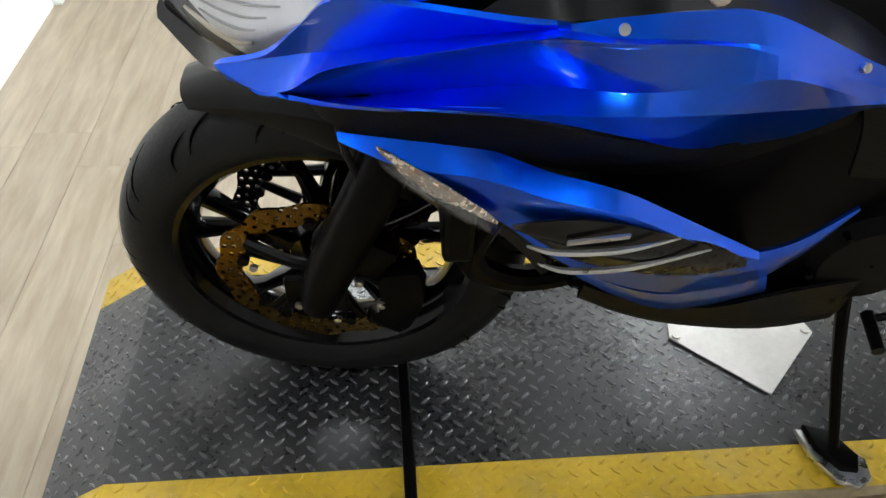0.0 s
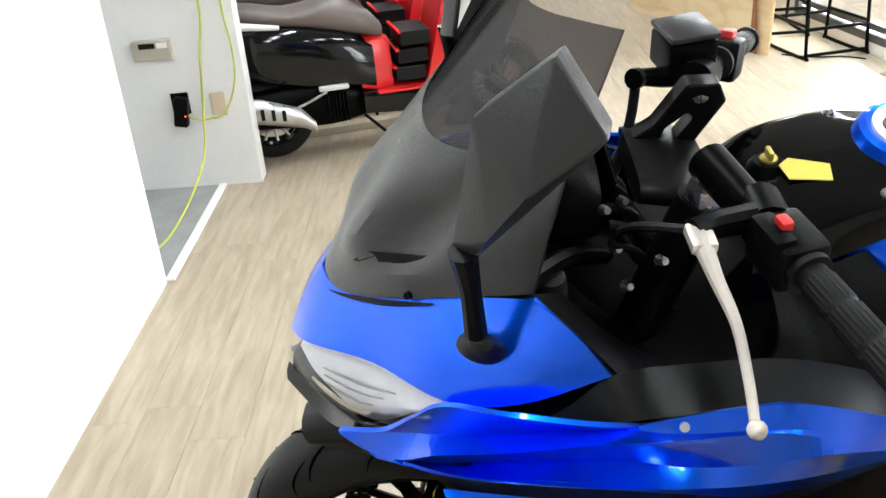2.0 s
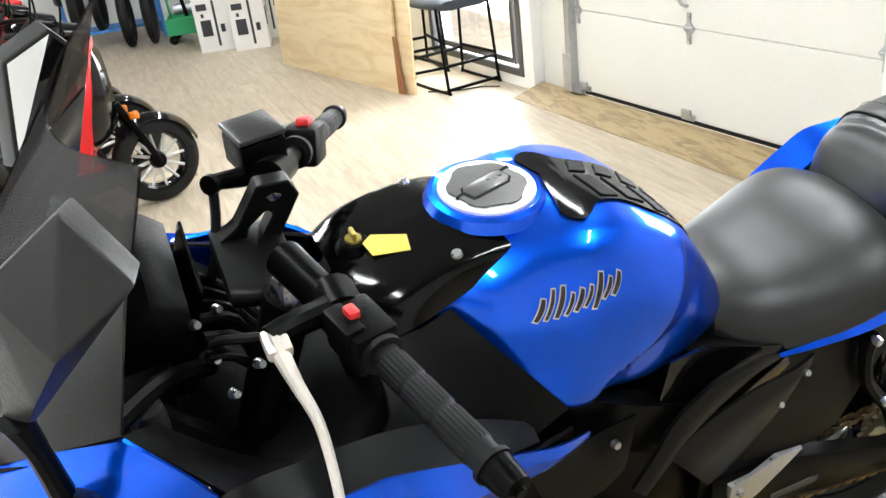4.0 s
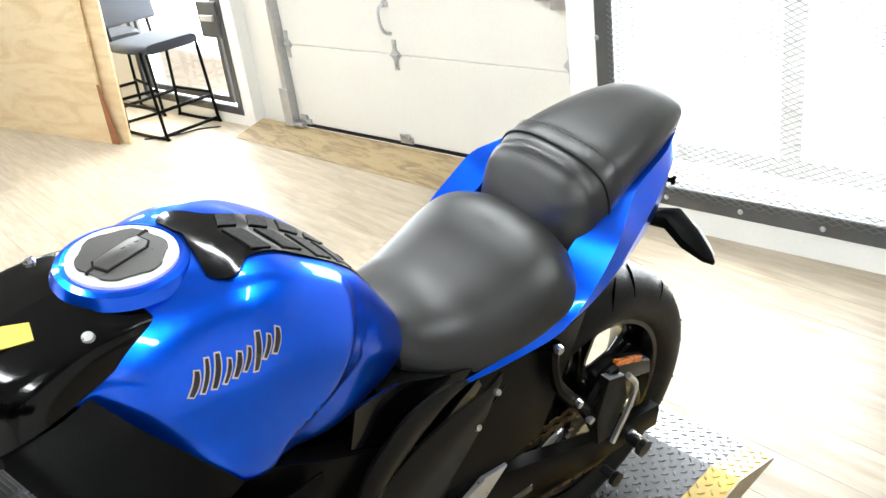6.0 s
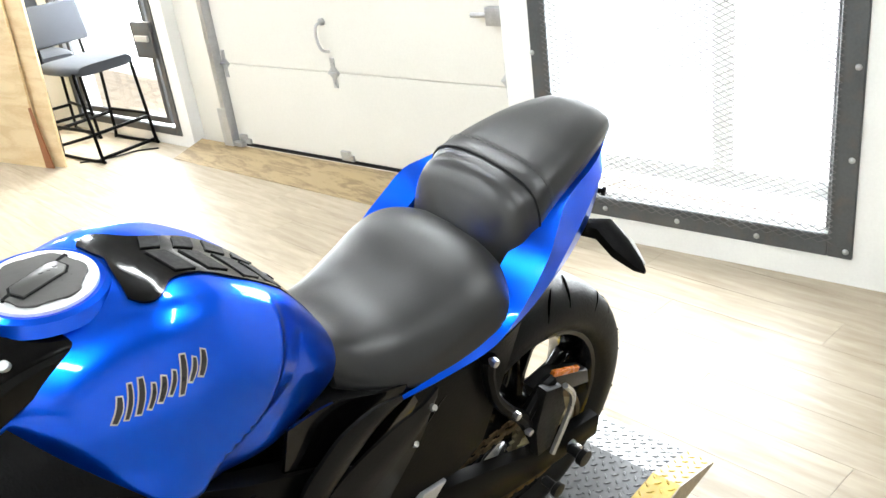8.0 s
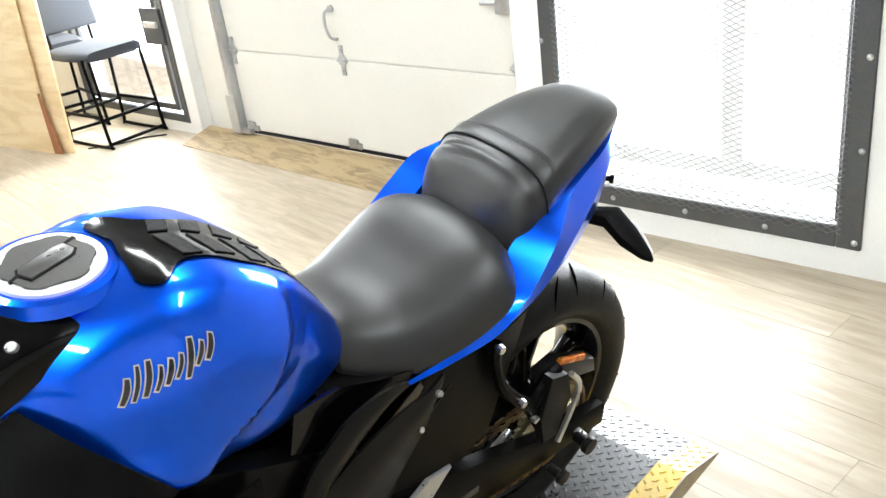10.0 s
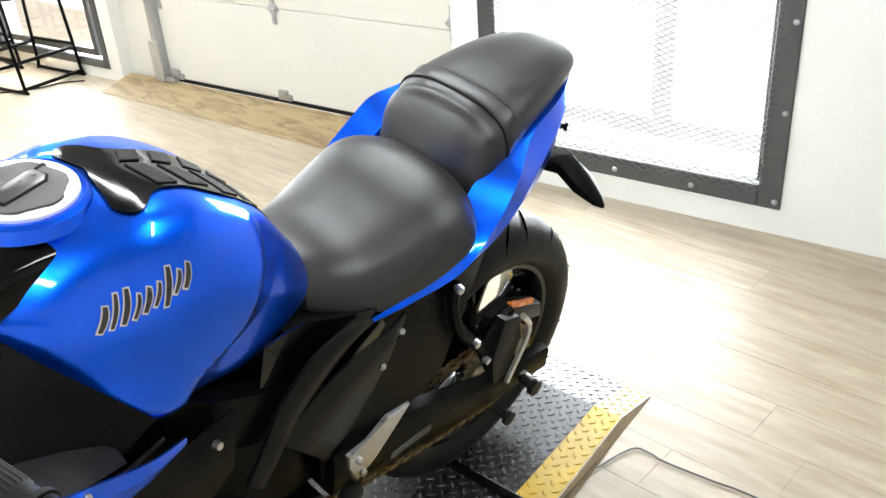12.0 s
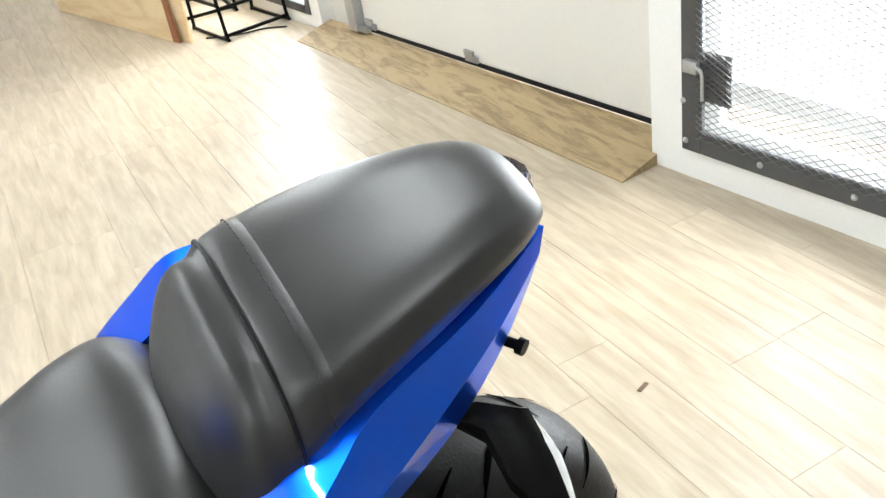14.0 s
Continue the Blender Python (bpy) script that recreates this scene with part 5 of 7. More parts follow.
# passenger peg bracket, rider peg, heel plate, shift lever
for s in (-1, 1):
    y = s * 0.158
    bm = B()
    tube(bm, [(1.165, y, 0.70), (1.17, y, 0.66), (1.19, y, 0.6), (1.23, y, 0.545), (1.27, y, 0.5), (1.315, y, 0.42)], [0.015, 0.011, 0.011, 0.011, 0.013, 0.015], 8)
    tube(bm, [(1.27, y, 0.49), (1.31, y, 0.54), (1.34, y, 0.55)], 0.012, 8)
    brk = part("peg_bracket", bm, M_blackmetal, bike, "black passenger peg bracket")
    for p in ((1.165, 0.70), (1.235, 0.54), (1.275, 0.475), (1.31, 0.415)):
        bm = B()
        lathe(bm, [(0.001, y + s * 0.02), (0.007, y + s * 0.019), (0.008, y + s * 0.01), (0.001, y)], 8, 'y', (p[0], 0, p[1]))
        part("bolt", bm, M_steel, brk)
    bm = B()
    slab(bm, [(1.30, y + s * 0.022, 0.56), (1.345, y + s * 0.022, 0.545), (1.365, y + s * 0.022, 0.48), (1.335, y + s * 0.022, 0.4), (1.3, y + s * 0.022, 0.4), (1.285, y + s * 0.022, 0.47)], (0, s, 0), 0.02, 0.004)
    part("passenger_peg", bm, M_rubber, brk, "folded black passenger footpeg")
    bm = B()
    tube(bm, [(1.34, y + s * 0.03, 0.555), (1.37, y + s * 0.03, 0.5), (1.33, y + s * 0.03, 0.395)], 0.006, 6)
    part("peg_edge", bm, M_silver, brk, "bright cast edge of the footpeg")
    bm = B()
    slab(bm, [(1.045, s * 0.2, 0.55), (0.995, s * 0.2, 0.555), (0.955, s * 0.2, 0.53), (0.915, s * 0.2, 0.525), (0.92, s * 0.2, 0.495), (0.935, s * 0.2, 0.45), (0.975, s * 0.2, 0.475), (1.0, s * 0.2, 0.505)], (0, s, 0), 0.008, 0.003)
    heel = part("heel_plate", bm, M_silver, bike, "bare cast aluminium heel plate")
    for p in ((0.935, 0.505), (0.945, 0.47)):
        bm = B()
        lathe(bm, [(0.001, s * 0.208), (0.006, s * 0.207), (0.007, s * 0.2), (0.001, s * 0.199)], 8, 'y', (p[0], 0, p[1]))
        part("bolt", bm, M_steel, heel)
    bm = rod(B(), (0.93, s * 0.2, 0.40), (0.92, s * 0.3, 0.41), 0.013, 0.011)
    lathe(bm, [(0.001, s * 0.21), (0.02, s * 0.208), (0.02, s * 0.19), (0.001, s * 0.188)], 14, 'y', (0.925, 0, 0.43))
    part("footpeg", bm, M_rubber, bike, "ribbed black rider footpeg")
bm = B()
tube(bm, [(0.93, -0.19, 0.41), (0.82, -0.205, 0.38), (0.74, -0.21, 0.36)], 0.006, 8)
rod(bm, (0.74, -0.2, 0.36), (0.735, -0.26, 0.36), 0.009)
part("shift_lever", bm, M_blackmetal, bike)

# side stand: base is on the deck, so its foot is placed in the bike's own frame
INV = BIKE.inverted()
foot = INV @ Vector((0.775, -0.29, ZP + 0.008))
bm = B()
tube(bm, [(0.735, -0.135, 0.36), tuple(Vector((0.745, -0.15, 0.3)).lerp(foot, 0.3)), tuple(foot + Vector((0, 0.01, 0.02)))], [0.012, 0.0095, 0.008], 10)
stand = part("side_stand", bm, M_blackmetal, bike, "black side stand leg")
bm = B()
pts = [(0.735, -0.235), (0.79, -0.25), (0.825, -0.3), (0.82, -0.335), (0.795, -0.35), (0.765, -0.335), (0.74, -0.285)]
slab(bm, [tuple(INV @ Vector((x, y, ZP + 0.014))) for x, y in pts], INV.to_3x3() @ Vector((0, 0, 1)), 0.009, 0.003)
part("stand_foot", bm, M_steel, stand, "worn bright steel foot plate")
bm = B()
slab(bm, [tuple(INV @ Vector((x, y, ZP + 0.026))) for x, y in [(0.745, -0.235), (0.785, -0.25), (0.81, -0.3), (0.8, -0.325), (0.775, -0.32), (0.75, -0.28)]], INV.to_3x3() @ Vector((0, 0, 1)), 0.012, 0.004)
part("stand_pad", bm, M_blackmetal, stand)

# ---- tank ----
def knee(p):
    q = p.copy()
    zs, cs = (0.74, 0.80, 0.83, 0.853, 0.90, 0.937, 0.99), (0.60, 0.655, 0.69, 0.764, 0.812, 0.828, 0.835)
    i = max(0, min(5, sum(1 for z in zs if z <= p.z) - 1))
    c = cs[i] + (cs[i + 1] - cs[i]) * (p.z - zs[i]) / (zs[i + 1] - zs[i])
    d = p.x - c
    if d > 0 and p.y > 0.02:
        # a sharp fold, then a flank drawn in for the rider's knee
        q.y -= (min(d, 0.012) * 0.75 + min(max(d - 0.012, 0), 0.05) * 0.12) * max(0.0, min(1.0, (0.985 - p.z) / 0.04))
    return q


TANK = [(0.50, [(0, 0.985), (0.05, 0.98), (0.085, 0.955), (0.1, 0.93), (0.11, 0.9), (0.12, 0.87), (0.1, 0.85), (0, 0.84)]),
        (0.56, [(0, 1.012), (0.06, 1.004), (0.105, 0.975), (0.13, 0.94), (0.15, 0.89), (0.165, 0.85), (0.14, 0.83), (0, 0.82)]),
        (0.63, [(0, 1.025), (0.065, 1.016), (0.112, 0.994), (0.15, 0.935), (0.172, 0.87), (0.187, 0.818), (0.15, 0.80), (0, 0.79)]),
        (0.70, [(0, 1.02), (0.07, 1.017), (0.118, 0.997), (0.158, 0.935), (0.175, 0.87), (0.178, 0.80), (0.14, 0.78), (0, 0.77)]),
        ]
TANK += [(0.78, [(0, 0.99), (0.07, 0.991), (0.116, 0.972), (0.155, 0.905), (0.165, 0.845), (0.164, 0.78), (0.13, 0.76), (0, 0.75)]),
        (0.86, [(0, 0.93), (0.068, 0.93), (0.108, 0.91), (0.135, 0.855), (0.14, 0.81), (0.135, 0.77), (0.1, 0.75), (0, 0.74)]),
        (0.92, [(0, 0.855), (0.05, 0.85), (0.085, 0.84), (0.105, 0.808), (0.11, 0.785), (0.105, 0.765), (0.08, 0.75), (0, 0.74)]),
        (0.945, [(0, 0.815), (0.04, 0.81), (0.065, 0.8), (0.08, 0.79), (0.085, 0.775), (0.08, 0.765), (0.06, 0.75), (0, 0.74)])]
tank = part("fuel_tank", body(TANK, 16, 10, deform=knee), M_blue, bike, "glossy candy blue fuel tank")

# filler cap: blue collar, bright ring, grey flap
CAP = Matrix.Translation((0.607, 0.0, 1.016)) @ Matrix.Rotation(radians(2), 4, 'Y') @ Matrix.Diagonal((1.1, 1.1, 1, 1))
bm = lathe(B(), [(0.055, 0.011), (0.06, 0.0125), (0.066, 0.009), (0.072, -0.004), (0.055, -0.01)], 40, 'z')
bmesh.ops.transform(bm, matrix=CAP, verts=bm.verts[:])
part("collar", bm, M_blue, tank, "raised blue collar round the filler")
bm = lathe(B(), [(0.03, 0.0145), (0.05, 0.0148), (0.0545, 0.0145), (0.056, 0.004), (0.03, 0.004)], 48, 'z')
bmesh.ops.transform(bm, matrix=CAP, verts=bm.verts[:])
cap = part("filler_cap", bm, mat("satin_white_metal", (0.85, 0.85, 0.85), 0.4, 0.35, var=0.04), tank, "bright aluminium filler cap ring")
M_cap = mat("dark_anodised_cap", (0.1, 0.097, 0.093), 0.38, 0.5, var=0.1)
M_slot = mat("black_slot", (0.004, 0.004, 0.004), 0.6, var=0.1, spec=0.1)
bm = B()
pr = [(0.0435 + 0.002 * math.tanh(2.5 * math.cos(6 * a + 0.8)), a) for a in (2 * math.pi * k / 72 for k in range(72))]
slab(bm, [(r * math.cos(a), r * math.sin(a), 0.0172) for r, a in pr], (0, 0, 1), 0.005, 0.0008, 1)
bmesh.ops.transform(bm, matrix=CAP, verts=bm.verts[:])
centre = part("cap_centre", bm, M_cap, cap, "dark grey scalloped cap centre")
FLAP = [(-0.03, -0.0125), (0.02, -0.0125), (0.0285, -0.006), (0.0285, 0.0085), (0.02, 0.0125), (-0.026, 0.0105), (-0.032, 0.003)]
TURN = CAP @ Matrix.Rotation(radians(20), 4, 'Z')
bm = B()
slab(bm, [(x * 1.09, y * 1.17, 0.0176) for x, y in FLAP], (0, 0, 1), 0.004)
for x0, y0, x1, y1 in ((-0.044, 0.0, -0.03, 0.006), (0.024, 0.007, 0.044, 0.013)):
    slab(bm, [(x0, y0, 0.0176), (x1, y0 + 0.001, 0.0176), (x1, y1, 0.0176), (x0, y1 - 0.003, 0.0176)], (0, 0, 1), 0.003)
bmesh.ops.transform(bm, matrix=TURN, verts=bm.verts[:])
part("flap_slot", bm, M_slot, centre, "black gap round the key flap")
bm = B()
slab(bm, [(x, y, 0.0196) for x, y in FLAP], (0, 0, 1), 0.005, 0.0012, 2)
bmesh.ops.transform(bm, matrix=TURN, verts=bm.verts[:])
part("key_flap", bm, M_cap, centre, "hinged dark key flap")


def tank_surface(x, f, up=0.0):
    """Point on the tank's left side, f from 0 (top middle) to 1 (bottom edge), lifted outwards."""
    xs = [s[0] for s in TANK]
    i = max(0, min(len(xs) - 2, sum(1 for q in xs if q <= x) - 1))
    def prof(k):
        k = max(0, min(len(TANK) - 1, k))
        P = [Vector((TANK[k][0], y, z)) for y, z in TANK[k][1][:6]]
        L = catmull(P, 8)
        g = f * (len(L) - 1)
        j = min(int(g), len(L) - 2)
        return L[j].lerp(L[j + 1], g - j)
    t = (x - xs[i]) / (xs[i + 1] - xs[i])
    p0, p1, p2, p3 = prof(i - 1), prof(i), prof(i + 1), prof(i + 2)
    p = 0.5 * ((2 * p1) + (p2 - p0) * t + (2 * p0 - 5 * p1 + 4 * p2 - p3) * t * t + (3 * p1 - p0 - 3 * p2 + p3) * t ** 3)
    n = Vector((0, p.y, p.z - 0.86)).normalized()
    p = knee(p) + n * up
    return Vector((p.x, -p.y, p.z))


# tank pad: black ribbed guard over the rear of the tank, with two round lobes at its front
def pad_half(x):
    """Half width of the pad, as a share of the tank's outline."""
    ks = ((0.668, 0.26), (0.676, 0.31), (0.69, 0.33), (0.705, 0.29), (0.725, 0.22), (0.76, 0.2), (0.81, 0.235), (0.86, 0.24), (0.9, 0.2))
    for (a, fa), (b, fb) in zip(ks, ks[1:]):
        if x <= b:
            return fa + (fb - fa) * max(0, (x - a) / (b - a))
    return 0.2


pad_rows = []
for f in (-1, -0.75, -0.4, 0.0, 0.4, 0.75, 1):
    row = []
    for x in (0.668, 0.676, 0.69, 0.705, 0.725, 0.76, 0.8, 0.84, 0.87, 0.9):
        p = tank_surface(x + (0.012 * (1 - abs(f)) if x < 0.7 else 0), abs(f) * pad_half(x) * (0.85 if f > 0 else 0.52), 0.004)
        row.append((p.x, p.y if f > 0 else -p.y, p.z))
    pad_rows.append(row)
pad = part("tank_pad", surf(pad_rows, 3, 3, 0.003, inner=(0.75, 0, 0.7)), M_blackgloss, bike, "black ribbed rubber tank pad")
for s in (-1, 1):
    for k, x in enumerate((0.735, 0.775, 0.815, 0.85)):
        rows = []
        for f in (0.15, 0.5, 0.85):
            r = []
            for dx in (-0.012, 0.012):
                p = tank_surface(x + dx + f * 0.015, f * pad_half(x) * (0.85 if s < 0 else 0.52), 0.0062)
                r.append((p.x, -s * p.y, p.z))
            rows.append(r)
        part("pad_rib", surf(rows, 2, 1, 0.002, inner=(0.75, 0, 0.7)), M_rubber, pad)


# emblem on the tank: plain slanted bars with silver edges
def emblem(mat_, grow, up):
    """A row of leaning tapered strokes along the tank's flank."""
    heights = (0.36, 0.46, 0.44, 0.27, 0.27, 0.25, 0.38, 0.26, 0.3)
    strokes = [(0.03 + 0.104 * k, -0.02 - 0.1 * (k == 6), 0.105 + 0.104 * k, h, 9.5 - 2.5 * (k % 2)) for k, h in enumerate(heights)]
    def P(u, v, lift):
        return tank_surface(0.597 + u * 0.118 + v * 0.012, 0.62 - u * 0.06 - v * 0.2, 0.001 + lift)
    for a, b, c, d, w in strokes:
        bm = B()
        du, dv = c - a, d - b
        run = math.hypot(du * 0.118, dv * 0.06)
        pts = []
        for k in range(6):
            t = -grow / run + (1 + 2 * grow / run) * k / 5
            half = w * 0.00034 * (0.55 + 0.45 * math.sin(math.pi * min(1, max(0, 0.15 + 0.7 * k / 5)))) + grow
            nx, ny = -dv * 0.06 / run * half / 0.118, du * 0.118 / run * half / 0.06
            u, v = a + du * t + 0.02 * math.sin(t * 3.0), b + dv * t
            pts.append((bm.verts.new(P(u + nx, v + ny, up)), bm.verts.new(P(u - nx, v - ny, up))))
        for (p, q), (r, s_) in zip(pts, pts[1:]):
            bm.faces.new((p, q, s_, r))
        part("emblem_bar", bm, mat_, tank, "leaning stroke of the tank emblem", False)


emblem(mat("emblem_silver", (0.62, 0.62, 0.6), 0.35, 0.4), 0.0015, 0.0006)
emblem(mat("emblem_black", (0.01, 0.01, 0.012), 0.3), 0.0, 0.0014)

# gloss black cover between steering head and filler, with pointed tails
rows = [[(0.40, 0, 0.985), (0.45, 0, 1.0), (0.50, 0, 1.012), (0.54, 0, 1.018)],
        [(0.40, -0.05, 0.982), (0.45, -0.06, 0.998), (0.51, -0.065, 1.008), (0.552, -0.05, 1.017)],
        [(0.40, -0.085, 0.965), (0.45, -0.1, 0.985), (0.53, -0.095, 1.003), (0.617, -0.082, 1.003)],
        [(0.395, -0.11, 0.935), (0.45, -0.12, 0.95), (0.52, -0.105, 0.962), (0.619, -0.089, 0.998)]]
for s in (1, -1):
    part("tank_cover", surf(rows, 4, 4, 0.006, flip=s), M_blackgloss, bike, "gloss black cover in front of the filler")
# matt black panel under the tank's nose
rows = [[(0.41, -0.115, 0.938), (0.435, -0.112, 0.942), (0.47, -0.118, 0.948), (0.511, -0.107, 0.954)],
        [(0.405, -0.185, 0.902), (0.44, -0.17, 0.90), (0.49, -0.158, 0.915), (0.539, -0.152, 0.929)],
        [(0.36, -0.235, 0.885), (0.43, -0.22, 0.86), (0.52, -0.195, 0.868), (0.577, -0.181, 0.887)],
        [(0.42, -0.26, 0.86), (0.48, -0.245, 0.815), (0.55, -0.215, 0.81), (0.624, -0.195, 0.824)]]
for s in (1, -1):
    inn = part("inner_panel", surf(rows, 4, 4, 0.005, flip=s), M_blackmatt, bike, "matt black panel between fairing and tank")
    bm = B()
    for p in ((0.551, -0.172, 0.869),):
        d = Vector((0.1, -0.75, 0.65)).normalized()
        c = Vector((p[0], p[1], p[2]))
        rod(bm, c, c + d * 0.006, 0.008, 0.006, 14)
    if s < 0:
        mirrored(bm)
    part("bolt", bm, M_steel, inn, "round bright bolt")
for y in (-0.082, 0.082):
    part("cover_bolt", rod(B(), (0.532, y, 1.003), (0.53, y * 1.03, 1.012), 0.008, 0.006, 14), M_steel, bike, "round bright bolt on the black cover")
# ignition lock with key and yellow tag
bm = lathe(B(), [(0.001, 0.03), (0.016, 0.03), (0.022, 0.022), (0.024, -0.02), (0.001, -0.02)], 20, 'z', (0.435, -0.0, 0.974))
lock_i = part("ignition_lock", bm, M_blackmetal, bike, "black ignition lock")
bm = lathe(B(), [(0.001, 0.034), (0.01, 0.033), (0.01, 0.028), (0.001, 0.028)], 14, 'z', (0.435, 0, 0.974))
box(bm, 0.432, 0.438, -0.009, 0.009, 1.006, 1.018, 0.0025)
part("key", bm, mat("brass_key", (0.55, 0.45, 0.12), 0.35, 0.8), lock_i, "brass key in the lock")
bm = B()
slab(bm, [(0.442, -0.014, 1.006), (0.455, -0.003, 1.007), (0.493, -0.024, 1.01), (0.488, -0.05, 1.007), (0.446, -0.038, 1.004)], (0, 0.1, 1), 0.0012)
part("key_tag", bm, M_yellowtag, lock_i, "yellow paper tag on the key", False)

# ---- seats and tail ----
SEAT = [(0.915, [(0, 0.838), (0.03, 0.836), (0.06, 0.825), (0.085, 0.8), (0.098, 0.775), (0.1, 0.752), (0.06, 0.74), (0, 0.735)]),
        (0.955, [(0, 0.806), (0.045, 0.804), (0.08, 0.793), (0.105, 0.768), (0.116, 0.748), (0.118, 0.735), (0.09, 0.725), (0, 0.72)]),
        (1.02, [(0, 0.797), (0.055, 0.795), (0.1, 0.782), (0.128, 0.756), (0.139, 0.735), (0.141, 0.716), (0.11, 0.705), (0, 0.7)]),
        (1.09, [(0, 0.812), (0.065, 0.81), (0.115, 0.797), (0.145, 0.77), (0.155, 0.745), (0.157, 0.722), (0.11, 0.71), (0, 0.7)]),
        (1.15, [(0, 0.834), (0.07, 0.832), (0.12, 0.82), (0.15, 0.796), (0.162, 0.77), (0.164, 0.745), (0.11, 0.73), (0, 0.72)]),
        (1.195, [(0, 0.847), (0.066, 0.844), (0.115, 0.831), (0.148, 0.808), (0.163, 0.788), (0.163, 0.768), (0.1, 0.75), (0, 0.74)]),
        (1.228, [(0, 0.846), (0.058, 0.841), (0.1, 0.826), (0.125, 0.808), (0.136, 0.79), (0.134, 0.775), (0.09, 0.76), (0, 0.75)]),
        (1.25, [(0, 0.825), (0.05, 0.82), (0.088, 0.806), (0.108, 0.792), (0.115, 0.78), (0.112, 0.77), (0.08, 0.76), (0, 0.755)])]
seat = part("rider_seat", body(SEAT, 6, 5), M_vinyl, bike, "black grained vinyl rider seat")
PAD = [(0, 0.93), (0.054, 0.925), (0.098, 0.905), (0.118, 0.872), (0.123, 0.835), (0.118, 0.805), (0.08, 0.79), (0, 0.785)]
PILL = [(1.219 + 0.066 * u, [(y * (1 - (1 - u) ** 2.3) ** 0.45, 0.815 + (z - 0.815) * (1 - (1 - u) ** 2.3) ** 0.45) for y, z in PAD]) for u in (0.03, 0.07, 0.13, 0.2, 0.3, 0.42, 0.56, 0.75, 1.0)]
PILL += [
        (1.305, [(0, 0.934), (0.056, 0.931), (0.1, 0.916), (0.119, 0.888), (0.123, 0.862), (0.119, 0.84), (0.08, 0.84), (0, 0.83)]),
        (1.36, [(0, 0.947), (0.056, 0.945), (0.097, 0.933), (0.111, 0.91), (0.113, 0.893), (0.108, 0.88), (0.07, 0.865), (0, 0.86)]),
        (1.45, [(0, 0.963), (0.049, 0.962), (0.082, 0.952), (0.093, 0.934), (0.094, 0.921), (0.09, 0.91), (0.06, 0.9), (0, 0.89)]),
        (1.53, [(0, 0.969), (0.036, 0.967), (0.06, 0.957), (0.068, 0.944), (0.069, 0.934), (0.066, 0.925), (0.045, 0.915), (0, 0.91)]),
        (1.562, [(0, 0.956), (0.024, 0.954), (0.041, 0.947), (0.047, 0.939), (0.047, 0.932), (0.044, 0.927), (0.03, 0.922), (0, 0.92)])]


def front_rake(p):
    """The pad's front face leans back towards its top."""
    p.x += max(0.0, p.z - 0.81) * 0.17 * max(0.0, min(1.0, (1.305 - p.x) / 0.07))
    return p


pill = part("pillion_seat", body(PILL, 3, 5, deform=front_rake), M_vinyl, bike, "black vinyl pillion seat with a stitched strap")


def seat_line(table, x, up, n=14, fmax=0.62, dx=0.0):
    """A line across a seat's top, a little above it."""
    xs = [s[0] for s in table]
    out = []
    for k in range(-n, n + 1):
        f = abs(k) / n * fmax
        xx = x + dx * (abs(k) / n) ** 2
        i = max(0, min(len(xs) - 2, sum(1 for q in xs if q <= xx) - 1))
        t = (xx - xs[i]) / (xs[i + 1] - xs[i])
        def pr(j):
            P = catmull([Vector((table[j][0], y, z)) for y, z in table[j][1][:6]], 8)
            g = f * (len(P) - 1)
            m = min(int(g), len(P) - 2)
            return P[m].lerp(P[m + 1], g - m)
        a = [pr(max(0, min(len(xs) - 1, q))) for q in (i - 1, i, i + 1, i + 2)]
        p = 0.5 * ((2 * a[1]) + (a[2] - a[0]) * t + (2 * a[0] - 5 * a[1] + 4 * a[2] - a[3]) * t * t + (3 * a[1] - a[0] - 3 * a[2] + a[3]) * t ** 3)
        nrm = Vector((-0.2, p.y * 4, 1)).normalized()
        p = p + nrm * up
        out.append((p.x, p.y if k > 0 else -p.y, p.z))
    return out


rows = [seat_line(PILL, x, u, 14, 0.66) for x, u in ((1.306, 0.0), (1.31, 0.001), (1.325, 0.0014), (1.34, 0.001), (1.344, 0.0))]
part("strap", surf(rows, 1, 1, 0, inner=(1.3, 0, 0.7)), M_vinyl, pill, "vinyl strap sewn across the seat")
bm = tube(B(), seat_line(PILL, 1.3035, 0.0015, 14, 0.9), 0.002, 6, 1)
part("seam", bm, M_rubber, pill, "dark seam")
bm = B()
L = seat_line(PILL, 1.335, 0.003, 40, 0.75)
for a, b in list(zip(L, L[1:]))[::2]:
    rod(bm, a, b, 0.0007, n=5)
part("stitching", bm, mat("dark_thread", (0.03, 0.03, 0.03), 0.8), pill)

# blue tail panels
TAIL_IN = [(0.985, -0.142, 0.714), (1.07, -0.155, 0.729), (1.145, -0.166, 0.752), (1.188, -0.15, 0.784), (1.227, -0.112, 0.813), (1.262, -0.108, 0.843), (1.3, -0.112, 0.868), (1.36, -0.104, 0.89), (1.46, -0.083, 0.913), (1.56, -0.034, 0.917)]
TAIL_RIDGE = [(0.988, -0.146, 0.711), (1.075, -0.164, 0.723), (1.155, -0.178, 0.742), (1.2, -0.182, 0.781), (1.243, -0.177, 0.82), (1.28, -0.168, 0.855), (1.318, -0.147, 0.874), (1.363, -0.125, 0.894), (1.463, -0.1, 0.916), (1.565, -0.046, 0.918)]
